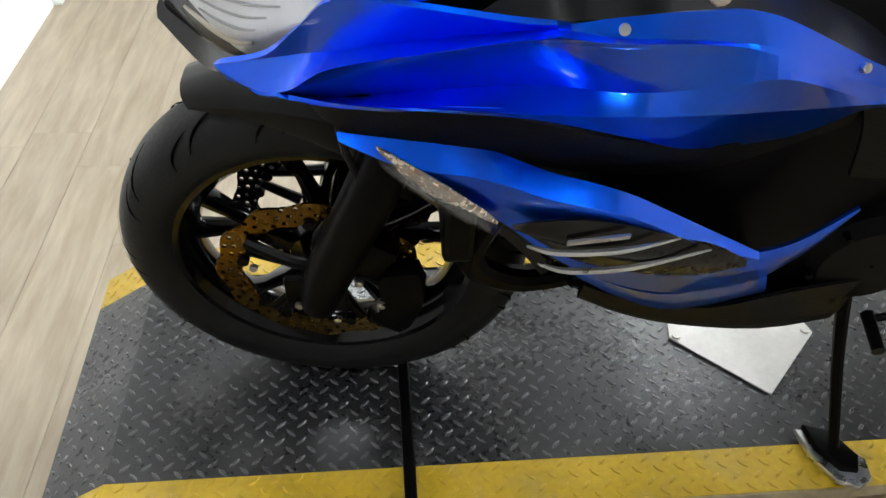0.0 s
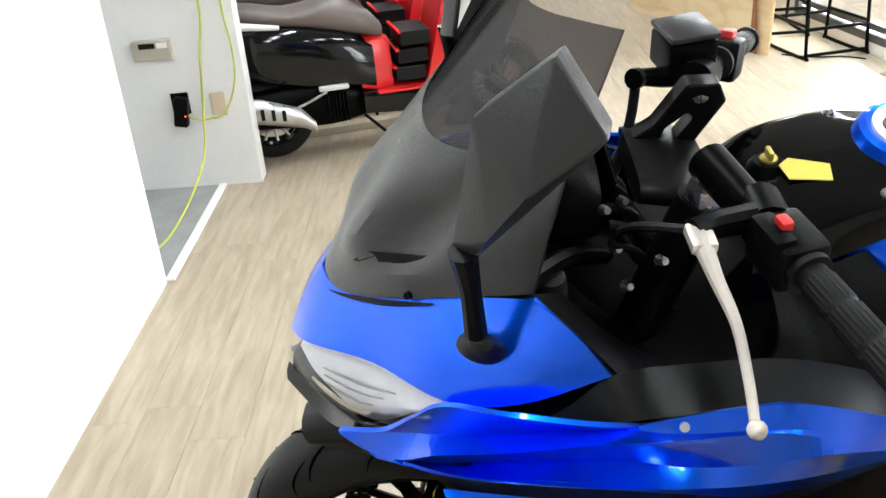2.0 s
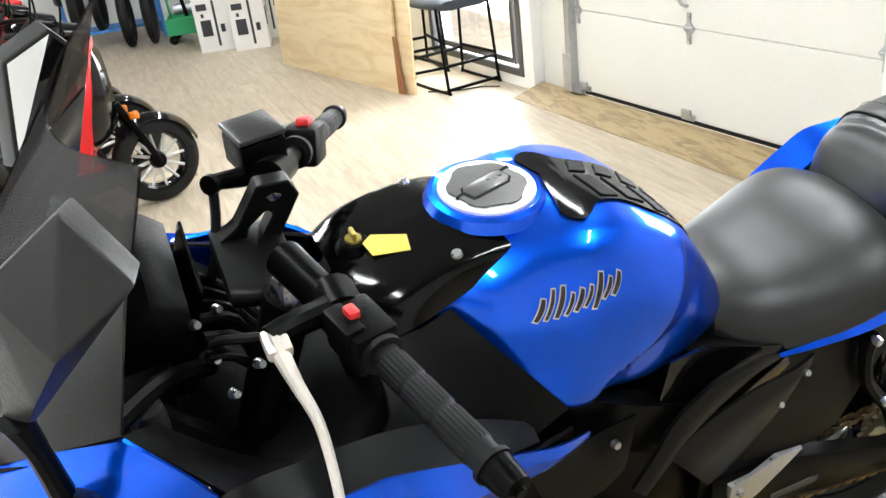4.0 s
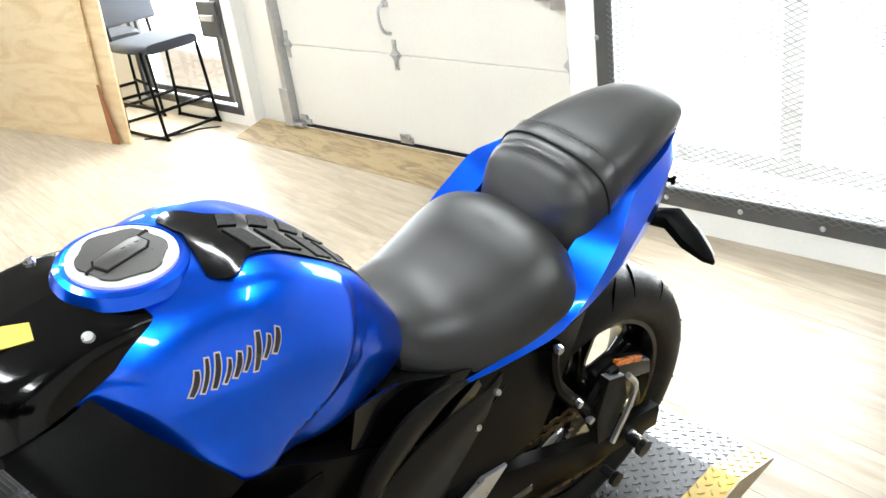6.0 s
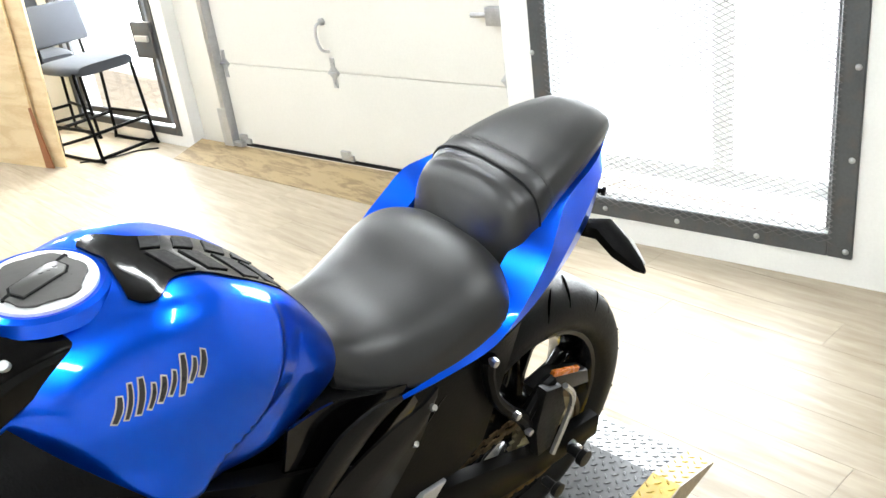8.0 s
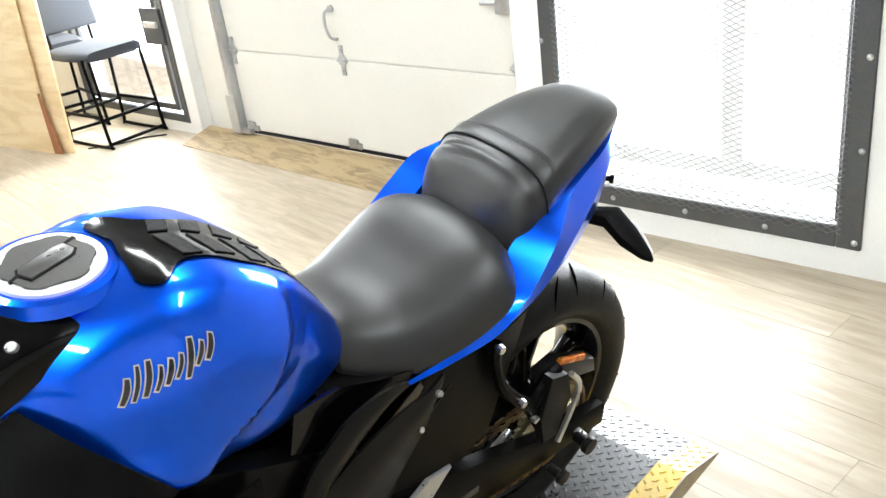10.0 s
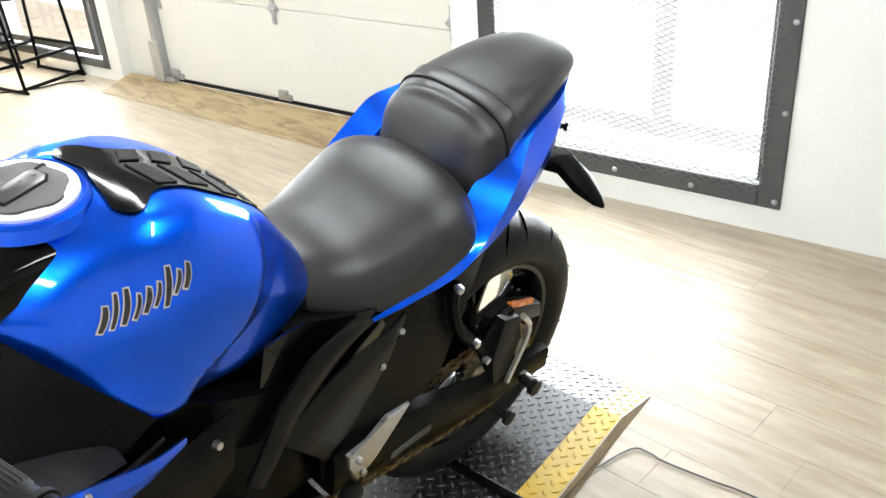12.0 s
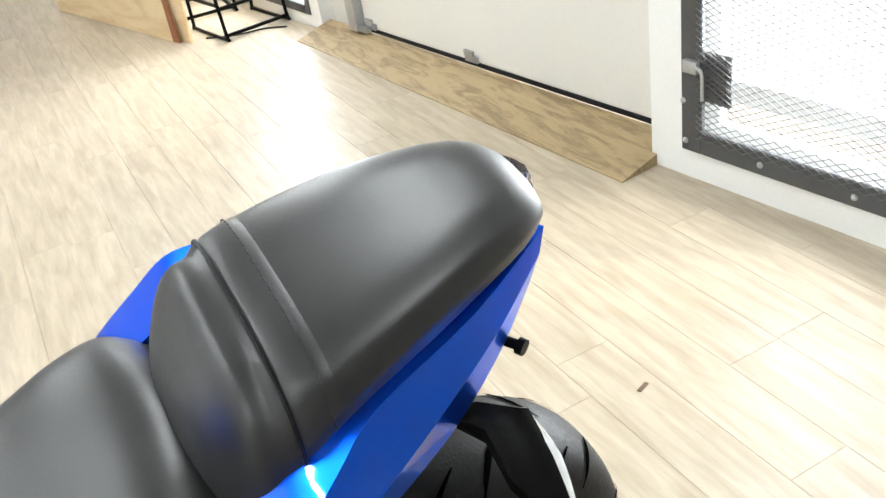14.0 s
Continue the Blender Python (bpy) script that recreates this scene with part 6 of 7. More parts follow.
TAIL_FLANK = [(0.989, -0.146, 0.709), (1.078, -0.161, 0.719), (1.163, -0.172, 0.739), (1.214, -0.18, 0.768), (1.265, -0.178, 0.796), (1.315, -0.166, 0.822), (1.36, -0.15, 0.836), (1.41, -0.132, 0.855), (1.483, -0.1, 0.88), (1.556, -0.054, 0.897)]
TAIL_FOOT = [(0.99, -0.143, 0.707), (1.08, -0.152, 0.714), (1.17, -0.16, 0.733), (1.225, -0.166, 0.752), (1.28, -0.16, 0.768), (1.34, -0.148, 0.785), (1.39, -0.134, 0.8), (1.44, -0.117, 0.82), (1.495, -0.09, 0.845), (1.542, -0.06, 0.872)]
for s in (1, -1):
    part("tail_panel", surf([TAIL_IN, TAIL_RIDGE, TAIL_FLANK, TAIL_FOOT], 3, 4, 0.005, lin_u=True, flip=s, inner=(1.3, 0, 0.8)), M_blue, bike, "glossy blue tail side panel", True, 12)
bm = body([(0.86, [(0, 0.765), (0.1, 0.76), (0.125, 0.745), (0.1, 0.68), (0, 0.67)]), (1.02, [(0, 0.74), (0.1, 0.735), (0.14, 0.72), (0.12, 0.68), (0, 0.67)]), (1.2, [(0, 0.78), (0.11, 0.775), (0.145, 0.755), (0.13, 0.7), (0, 0.69)]),
           (1.38, [(0, 0.855), (0.085, 0.85), (0.11, 0.83), (0.1, 0.775), (0, 0.77)]), (1.54, [(0, 0.92), (0.035, 0.92), (0.05, 0.91), (0.03, 0.88), (0, 0.87)])], 4, 3)
part("under_tail", bm, M_blackmatt, bike, "matt black undertail")
bm = surf([[(1.55, -0.055, 0.945), (1.575, 0, 0.95), (1.55, 0.055, 0.945)], [(1.545, -0.05, 0.895), (1.568, 0, 0.885), (1.545, 0.05, 0.895)]], 2, 4, 0.01, inner=(1.4, 0, 0.9))
part("tail_light", bm, glass_mat("tail_lens", (0.9, 0.85, 0.85), 0.1), bike, "clear tail light lens")
# plate hanger behind the wheel
for s in (1, -1):
    bm = B()
    rings = []
    for x, y, z, w, h in ((1.41, 0.07, 0.785, 0.012, 0.012), (1.455, 0.1, 0.79, 0.014, 0.014), (1.478, 0.125, 0.788, 0.022, 0.016), (1.478, 0.165, 0.768, 0.022, 0.014), (1.484, 0.2, 0.748, 0.012, 0.008), (1.488, 0.213, 0.74, 0.003, 0.003)):
        rings.append([(x + w * p, -y * s, z + h * q) for p, q in ((-1, -.6), (-.6, -1), (.6, -1), (1, -.6), (1, .6), (.6, 1), (-.6, 1), (-1, .6))])
    skin(bm, rings)
    wing = part("indicator_wing", bm, M_blackmatt, bike, "matt black rear indicator stalk")
    bm = tube(B(), [(1.498, -0.128 * s, 0.79), (1.502, -0.165 * s, 0.772), (1.496, -0.205 * s, 0.747)], [0.004, 0.006, 0.003], 6)
    part("lens_edge", bm, mat("white_lens", (0.8, 0.8, 0.78), 0.2), wing, "pale lens edge of the indicator")
bm = B()
rod(bm, (1.5, -0.06, 0.83), (1.515, -0.085, 0.832), 0.005)
rod(bm, (1.515, -0.085, 0.832), (1.518, -0.091, 0.832), 0.008)
part("helmet_hook", bm, M_blackmatt, bike)

# inner guard between the seat and the swingarm
for s in (1, -1):
    bm = surf([[(0.98, -0.138, 0.71), (1.1, -0.142, 0.695), (1.2, -0.145, 0.70), (1.26, -0.14, 0.71)], [(0.97, -0.14, 0.6), (1.08, -0.14, 0.57), (1.17, -0.138, 0.57), (1.24, -0.132, 0.6)], [(0.96, -0.138, 0.49), (1.06, -0.138, 0.46), (1.14, -0.135, 0.45), (1.2, -0.13, 0.47)]], 3, 3, 0.004, flip=s)
    part("inner_guard", bm, M_blackmatt, bike, "black inner guard in front of the rear wheel")

# ---- fairing ----
def mirrored_bm(bm):
    mirrored(bm)
    return bm


def far_side(bm):
    """The right-hand panels sit lower and closer in than the left-hand ones."""
    for v in bm.verts:
        if v.co.y > 0.02:
            k = max(0.0, min(1.0, (v.co.x + 0.02) / 0.15)) * min(1.0, (v.co.y - 0.02) / 0.1)
            v.co.y *= 1 - 0.18 * k
            v.co.z -= 0.055 * k
    return bm


COWL = [[(-0.08, 0, 0.90), (-0.062, -0.045, 0.905), (0.0, -0.12, 0.95), (0.06, -0.17, 0.99), (0.11, -0.205, 1.015), (0.15, -0.23, 1.032)],
        [(-0.115, 0, 0.845), (-0.086, -0.058, 0.872), (-0.008, -0.145, 0.92), (0.06, -0.22, 0.962), (0.125, -0.252, 0.982), (0.187, -0.26, 1.008)],
        [(-0.135, 0, 0.80), (-0.1, -0.075, 0.846), (-0.015, -0.16, 0.893), (0.06, -0.247, 0.924), (0.132, -0.273, 0.941), (0.214, -0.278, 0.976)]]
for s in (1, -1):
    part("nose_cowl", far_side(surf(COWL, 5, 5, 0.005, flip=s, inner=(0.25, 0, 0.85))), M_blue, bike, "glossy blue nose cowl")
for s in (1, -1):
    for f, n0, n1 in ((0.14, 1, 3),):
        row = catmull([Vector(a).lerp(Vector(b), f) + Vector((-0.002, -0.0025, 0.002)) for a, b in zip(COWL[0], COWL[1])], 5)[n0 * 5:n1 * 5 + 1]
        bm = tube(B(), [(p.x, p.y * s, p.z) for p in row], [0.0006 + 0.0028 * math.sin(math.pi * k / (len(row) - 1)) for k in range(len(row))], 6, 2)
        part("cowl_slit", far_side(bm), M_blackmatt, bike, "narrow black slit in the nose cowl")
# side fairing: the lines that crease it, top to bottom
SIDE_TOP = [(-0.068, -0.155, 0.78), (-0.012, -0.201, 0.828), (0.023, -0.232, 0.881), (0.06, -0.266, 0.937), (0.123, -0.298, 0.953), (0.212, -0.314, 0.949), (0.271, -0.308, 0.95), (0.336, -0.302, 0.95), (0.396, -0.296, 0.94), (0.517, -0.257, 0.859), (0.595, -0.232, 0.811), (0.655, -0.2, 0.774)]
SIDE_SHELF = [(-0.068, -0.155, 0.779), (-0.013, -0.194, 0.819), (0.023, -0.219, 0.845), (0.06, -0.248, 0.873), (0.124, -0.278, 0.906), (0.214, -0.311, 0.942), (0.272, -0.318, 0.939), (0.354, -0.312, 0.929), (0.412, -0.305, 0.913), (0.523, -0.259, 0.84), (0.593, -0.236, 0.804), (0.654, -0.202, 0.771)]
SIDE_RIDGE = [(-0.066, -0.159, 0.779), (-0.033, -0.184, 0.776), (0.007, -0.221, 0.804), (0.051, -0.272, 0.873), (0.123, -0.314, 0.923), (0.21, -0.334, 0.952), (0.269, -0.328, 0.942), (0.354, -0.316, 0.929), (0.412, -0.309, 0.908), (0.524, -0.26, 0.835), (0.592, -0.238, 0.8), (0.653, -0.203, 0.769)]
SIDE_WAIST = [(-0.063, -0.157, 0.770), (-0.034, -0.179, 0.769), (0.006, -0.207, 0.788), (0.050, -0.227, 0.801), (0.130, -0.257, 0.835), (0.218, -0.285, 0.865), (0.291, -0.307, 0.874), (0.357, -0.318, 0.888), (0.414, -0.318, 0.895), (0.533, -0.257, 0.813), (0.590, -0.238, 0.793), (0.652, -0.203, 0.766)]
SIDE_FLARE = [(-0.059, -0.156, 0.763), (-0.031, -0.180, 0.770), (0.008, -0.214, 0.793), (0.056, -0.249, 0.814), (0.129, -0.289, 0.844), (0.218, -0.316, 0.861), (0.293, -0.322, 0.862), (0.355, -0.322, 0.862), (0.437, -0.300, 0.844), (0.533, -0.258, 0.808), (0.587, -0.236, 0.788), (0.651, -0.202, 0.764)]
SIDE_FOOT = [(-0.059, -0.156, 0.762), (-0.031, -0.180, 0.770), (0.008, -0.214, 0.793), (0.056, -0.250, 0.814), (0.129, -0.290, 0.842), (0.221, -0.306, 0.845), (0.313, -0.289, 0.803), (0.380, -0.273, 0.771), (0.481, -0.249, 0.760), (0.543, -0.245, 0.789), (0.585, -0.234, 0.782), (0.650, -0.200, 0.762)]
SIDE = [SIDE_TOP, SIDE_SHELF, SIDE_RIDGE, SIDE_WAIST, SIDE_FLARE, SIDE_FOOT]
for s in (1, -1):
    sp = part("side_fairing", far_side(surf(SIDE, 4, 6, 0.005, lin_u=True, flip=s)), M_blue, bike, "creased glossy blue side fairing", True, 9)
    for c, d in (((0.274, -0.312, 0.942), (0, -0.8, 0.6)), ((0.508, -0.264, 0.858), (0.2, -0.8, 0.5))):
        c, d = Vector(c), Vector(d).normalized()
        bm = rod(B(), c - d * 0.003, c + d * 0.004, 0.0056, 0.0045, 14)
        if s < 0:
            far_side(mirrored_bm(bm))
        part("bolt", bm, M_steel, sp, "round bright fairing bolt")
    # black wedge between cowl and side fairing
    bm = surf([[(0.14, -0.272, 0.905), (0.18, -0.272, 0.935), (0.222, -0.268, 0.968), (0.30, -0.25, 0.955), (0.40, -0.225, 0.925), (0.5, -0.212, 0.88), (0.57, -0.2, 0.83)],
               [(0.14, -0.28, 0.895), (0.19, -0.295, 0.92), (0.235, -0.302, 0.942), (0.31, -0.295, 0.935), (0.42, -0.275, 0.905), (0.51, -0.25, 0.855), (0.575, -0.215, 0.81)]], 2, 4, 0.004, flip=s)
    part("wedge_panel", far_side(bm), M_satin, bike, "matt black wedge behind the nose cowl")
    # black band under the side fairing
    bm = surf([[(-0.05, -0.14, 0.765), (0.0, -0.19, 0.805), (0.065, -0.235, 0.815), (0.14, -0.258, 0.812), (0.224, -0.268, 0.805), (0.30, -0.27, 0.785), (0.41, -0.27, 0.772), (0.55, -0.235, 0.80)],
               [(-0.045, -0.12, 0.74), (0.0, -0.175, 0.775), (0.05, -0.222, 0.757), (0.13, -0.244, 0.752), (0.21, -0.25, 0.737), (0.30, -0.245, 0.71), (0.42, -0.235, 0.70), (0.56, -0.215, 0.74)]], 2, 4, 0.004, flip=s)
    part("band_panel", far_side(bm), M_blackmatt, bike, "matt black band between the blue panels")
    # rear edge closing panel over the frame
    bm = surf([[(0.41, -0.262, 0.78), (0.48, -0.25, 0.79), (0.56, -0.225, 0.80), (0.63, -0.2, 0.79)],
               [(0.40, -0.15, 0.70), (0.48, -0.14, 0.69), (0.58, -0.14, 0.685), (0.66, -0.16, 0.70)],
               [(0.46, -0.12, 0.6), (0.54, -0.12, 0.56), (0.62, -0.14, 0.56), (0.69, -0.16, 0.6)]], 3, 3, 0.005, flip=s)
    part("rear_fairing", bm, M_blackmatt, bike, "matt black rear part of the fairing")
    bm = surf([[(0.55, -0.232, 0.782), (0.61, -0.222, 0.775), (0.66, -0.2, 0.762), (0.722, -0.198, 0.77)],
               [(0.57, -0.226, 0.735), (0.62, -0.222, 0.728), (0.672, -0.212, 0.726), (0.718, -0.203, 0.732)],
               [(0.59, -0.215, 0.66), (0.635, -0.214, 0.655), (0.68, -0.208, 0.655), (0.715, -0.2, 0.67)]], 3, 3, 0.005, flip=s)
    fp = part("fairing_tail", bm, M_blackmatt, bike, "matt black tail of the side fairing")
    part("bolt", rod(B(), (0.688, -0.206 * s, 0.742), (0.689, -0.214 * s, 0.744), 0.006, 0.005, 12), M_steel, fp, "small round bolt")
LOW = [[(0.049, -0.228, 0.758), (0.125, -0.245, 0.76), (0.19, -0.252, 0.755), (0.25, -0.258, 0.729), (0.33, -0.262, 0.7), (0.398, -0.26, 0.656), (0.45, -0.257, 0.62), (0.507, -0.252, 0.579)],
       [(0.051, -0.236, 0.754), (0.12, -0.262, 0.742), (0.19, -0.276, 0.738), (0.25, -0.282, 0.715), (0.33, -0.283, 0.688), (0.398, -0.279, 0.645), (0.45, -0.272, 0.61), (0.507, -0.258, 0.573)],
       [(0.055, -0.238, 0.752), (0.113, -0.26, 0.738), (0.18, -0.268, 0.712), (0.217, -0.27, 0.688), (0.31, -0.27, 0.645), (0.378, -0.268, 0.6), (0.445, -0.265, 0.565), (0.515, -0.256, 0.55)],
       [(0.06, -0.228, 0.749), (0.104, -0.25, 0.733), (0.165, -0.258, 0.692), (0.213, -0.26, 0.653), (0.27, -0.255, 0.588), (0.348, -0.243, 0.517), (0.44, -0.24, 0.484), (0.53, -0.24, 0.507)]]
for s in (1, -1):
    lp = part("lower_fairing", surf(LOW, 3, 4, 0.005, lin_u=True, flip=s), M_blue, bike, "blue lower fairing with a dark vent", True, 12)
    # vent insert with slats and a small badge bar
    V0 = [(0.219, -0.276, 0.67), (0.26, -0.282, 0.681), (0.307, -0.283, 0.68), (0.371, -0.281, 0.657), (0.445, -0.273, 0.618), (0.49, -0.263, 0.58)]
    V1 = [(0.222, -0.274, 0.664), (0.26, -0.274, 0.63), (0.3, -0.272, 0.598), (0.373, -0.27, 0.57), (0.439, -0.267, 0.56), (0.488, -0.262, 0.567)]
    VM = [((a[0] + b[0]) / 2, min(a[1], b[1]) - 0.004, (a[2] + b[2]) / 2) for a, b in zip(V0, V1)]
    part("vent_insert", surf([V0, VM, V1], 3, 4, 0.004, flip=s), mat("dark_brown_insert", (0.006, 0.005, 0.004), 0.25, var=0.2, spec=0.3), lp, "dark glossy vent insert")
    for L in ([(0.235, -0.288, 0.65), (0.267, -0.291, 0.641), (0.33, -0.293, 0.644), (0.391, -0.289, 0.657)], [(0.25, -0.284, 0.614), (0.285, -0.288, 0.604), (0.351, -0.289, 0.609), (0.432, -0.283, 0.628)]):
        bm = tube(B(), [(x, y * s, z) for x, y, z in L], [0.0015, 0.004, 0.004, 0.0012], 6, 4)
        part("slat", bm, M_silver, lp, "thin silver slat")
    bm = B()
    slab(bm, [(0.274, -0.2935 * s, 0.655), (0.336, -0.2935 * s, 0.664), (0.337, -0.2935 * s, 0.67), (0.275, -0.2935 * s, 0.661)][::s], (0, -s, 0), 0.003)
    part("badge_bar", bm, M_silver, lp, "small plain silver badge bar", False)
    # belly pan
    bm = surf([[(0.30, -0.236, 0.54), (0.37, -0.24, 0.5), (0.441, -0.24, 0.482), (0.54, -0.24, 0.515)],
               [(0.32, -0.225, 0.5), (0.385, -0.225, 0.45), (0.46, -0.225, 0.425), (0.56, -0.225, 0.46)],
               [(0.34, -0.185, 0.455), (0.40, -0.19, 0.4), (0.48, -0.19, 0.375), (0.58, -0.195, 0.42)]], 3, 3, 0.005, flip=s)
    part("belly_pan", bm, M_blue, bike, "blue belly pan")
    bm = surf([[(0.33, -0.222, 0.48), (0.4, -0.222, 0.44), (0.5, -0.222, 0.42), (0.6, -0.215, 0.44), (0.7, -0.2, 0.44)],
               [(0.33, -0.205, 0.43), (0.4, -0.205, 0.385), (0.48, -0.205, 0.355), (0.6, -0.2, 0.33), (0.7, -0.19, 0.335)],
               [(0.35, -0.15, 0.4), (0.4, -0.15, 0.35), (0.5, -0.15, 0.325), (0.62, -0.15, 0.3), (0.7, -0.14, 0.31)]], 3, 3, 0.005, flip=s)
    part("lower_pan", bm, M_blackmatt, bike, "matt black lower pan")
    # blade that rises from the vee
    bm = surf([[(0.5, -0.252, 0.575), (0.55, -0.246, 0.588), (0.605, -0.238, 0.634)], [(0.51, -0.252, 0.555), (0.56, -0.248, 0.575), (0.607, -0.238, 0.63)], [(0.53, -0.242, 0.51), (0.575, -0.238, 0.56), (0.608, -0.235, 0.627)]], 2, 4, 0.005, flip=s)
    part("fairing_blade", bm, M_blue, bike, "blue blade at the fairing's rear")
    # front indicator let into the fairing
    I0 = [(0.086, -0.255, 0.758), (0.115, -0.268, 0.748), (0.15, -0.278, 0.728), (0.19, -0.28, 0.692), (0.206, -0.276, 0.668)]
    I1 = [(0.098, -0.252, 0.738), (0.12, -0.262, 0.712), (0.155, -0.27, 0.69), (0.185, -0.27, 0.673), (0.203, -0.272, 0.664)]
    IM = [((a[0] + b[0]) / 2, min(a[1], b[1]) - 0.012, (a[2] + b[2]) / 2) for a, b in zip(I0, I1)]
    ind = part("front_indicator", surf([I0, IM, I1], 3, 4, 0.003, flip=s), M_lens, bike, "clear faceted front indicator lens")
    # strong mottling paints the lens's orange and white sparkle into the reflector's colour
    part("reflector", surf([[(x, y + 0.006, z) for x, y, z in r] for r in (I0, [(x, y + 0.01, z) for x, y, z in IM], I1)], 3, 4, 0.002, flip=s),
         mat("amber_sparkle", (0.66, 0.6, 0.52), 0.25, 0.7, var=0.5, scale=70, fine=220, dirt_or_sheen=(0.7, 0.25, 0.08), dirt_or_sheen_amount=0.5), ind, "amber tinted reflector")
bm = body([(0.33, [(0, 0.45), (0.12, 0.44), (0.18, 0.42), (0.12, 0.37), (0, 0.36)]), (0.5, [(0, 0.42), (0.15, 0.41), (0.19, 0.37), (0.13, 0.29), (0, 0.28)]),
           (0.66, [(0, 0.42), (0.13, 0.4), (0.17, 0.35), (0.12, 0.27), (0, 0.26)]), (0.74, [(0, 0.4), (0.08, 0.39), (0.1, 0.35), (0.07, 0.31), (0, 0.3)])], 4, 4)
part("silencer_box", bm, M_blackmetal, bike, "black silencer box under the engine")
bm = box(B(), 0.16, 0.2, -0.17, 0.17, 0.46, 0.74, 0.008)
part("radiator", bm, M_blackmetal, bike, "black radiator behind the front wheel", False)
bm = B()
for y in (-0.13, -0.05, 0.05, 0.13):
    tube(bm, [(0.24, y, 0.55), (0.2, y, 0.42), (0.28, y * 0.8, 0.33), (0.42, y * 0.5, 0.31)], 0.02, 10)
part("exhaust_header", bm, M_blackmetal, bike, "dark exhaust header pipes")

# headlights, lip, nose keel
M_fin = mat("lamp_fin", (0.34, 0.34, 0.35), 0.35, 0.4)
M_lampstep = mat("lamp_step", (0.5, 0.44, 0.33), 0.35, 0.2)
for s in (1, -1):
    H0 = [(-0.13, -0.02, 0.80), (-0.1, -0.077, 0.842), (-0.02, -0.158, 0.888), (0.06, -0.246, 0.922)]
    H1 = [(-0.135, -0.02, 0.77), (-0.1, -0.09, 0.778), (-0.045, -0.142, 0.772), (0.04, -0.222, 0.885)]
    HM = [((a[0] + b[0]) / 2 - 0.008, min(a[1], b[1]) * 1.01 - 0.004, (a[2] + b[2]) / 2) for a, b in zip(H0, H1)]
    hl = part("headlight", surf([H0, HM, H1], 3, 5, 0.003, flip=s, inner=(0.1, 0, 0.8)), M_lens, bike, "clear sharp-edged headlight lens")
    part("reflector", surf([[(x + 0.016, y + 0.008, z - 0.002) for x, y, z in r] for r in (H0, HM, H1)], 3, 5, 0.003, flip=s, inner=(0.1, 0, 0.8)), mat("lamp_silver", (0.88, 0.88, 0.88), 0.35, 0.0, var=0.1, scale=25), hl, "bright reflector")
    up, dn = [catmull([Vector((x + 0.006, y + 0.004, z)) for x, y, z in r], 8) for r in (H0, H1)]
    for g, f0, f1, w in ((0.36, 0.45, 0.8, 0.0018), (0.5, 0.44, 0.77, 0.0018), (0.64, 0.43, 0.74, 0.0018), (0.8, 0.3, 0.72, 0.003)):
        line = [p.lerp(q, g) for p, q in zip(up, dn)][int(f0 * 24):int(f1 * 24) + 1]
        bm = tube(B(), [(p.x - 0.003, p.y * s - 0.003 * s, p.z) for p in line], [w * (0.5 + 0.5 * math.sin(math.pi * (k + 0.5) / len(line))) for k in range(len(line))], 6, 2)
        part("reflector_fin", bm, M_fin if g < 0.7 else M_lampstep, hl, "grey reflector fin" if g < 0.7 else "pale lower step of the reflector")
    bm = surf([[(-0.145, -0.012, 0.752), (-0.1, -0.06, 0.735), (-0.05, -0.14, 0.776)], [(-0.148, -0.03, 0.738), (-0.095, -0.085, 0.715), (-0.052, -0.148, 0.77)], [(-0.12, -0.02, 0.725), (-0.08, -0.07, 0.7), (-0.045, -0.13, 0.755)]], 2, 4, 0.005, flip=s, inner=(0.1, 0, 0.9))
    part("headlight_lip", bm, M_greyplastic, bike, "dark grey lip below the headlight")
bm = body([(-0.14, [(0, 0.755), (0.015, 0.75), (0.02, 0.745), (0.015, 0.735), (0, 0.73)]), (-0.05, [(0, 0.83), (0.08, 0.8), (0.11, 0.77), (0.08, 0.72), (0, 0.71)]), (0.08, [(0, 0.9), (0.14, 0.88), (0.2, 0.84), (0.16, 0.76), (0, 0.74)]), (0.2, [(0, 0.93), (0.15, 0.92), (0.22, 0.86), (0.2, 0.78), (0, 0.76)])], 4, 4)
part("nose_shell", bm, M_blackmatt, bike, "matt black inner nose shell")

# windscreen: matt foot and dark tinted upper sheet
SCR = [[(-0.075, 0, 0.905), (-0.055, -0.06, 0.912), (0.008, -0.132, 0.957), (0.08, -0.188, 1.003), (0.15, -0.228, 1.036)],
       [(-0.035, 0, 0.975), (-0.02, -0.06, 0.98), (0.038, -0.122, 1.01), (0.1, -0.17, 1.05), (0.165, -0.21, 1.085)],
       [(0.03, 0, 1.065), (0.042, -0.06, 1.068), (0.08, -0.114, 1.085), (0.128, -0.155, 1.115), (0.182, -0.193, 1.142)],
       [(0.095, 0, 1.15), (0.103, -0.055, 1.153), (0.13, -0.108, 1.165), (0.165, -0.15, 1.185), (0.205, -0.19, 1.207)],
       [(0.157, 0, 1.234), (0.163, -0.05, 1.237), (0.178, -0.098, 1.245), (0.2, -0.142, 1.255), (0.224, -0.187, 1.266)]]


def full(rows):
    return [[(x, -y, z) for x, y, z in reversed(r[1:])] + list(r) for r in rows]


M_tint = pane_mat("smoked_screen", (0.33, 0.3, 0.31), 0.05)
SPLIT = [tuple(a + (b - a) * 0.42 for a, b in zip(p, q)) for p, q in zip(SCR[2], SCR[3])]
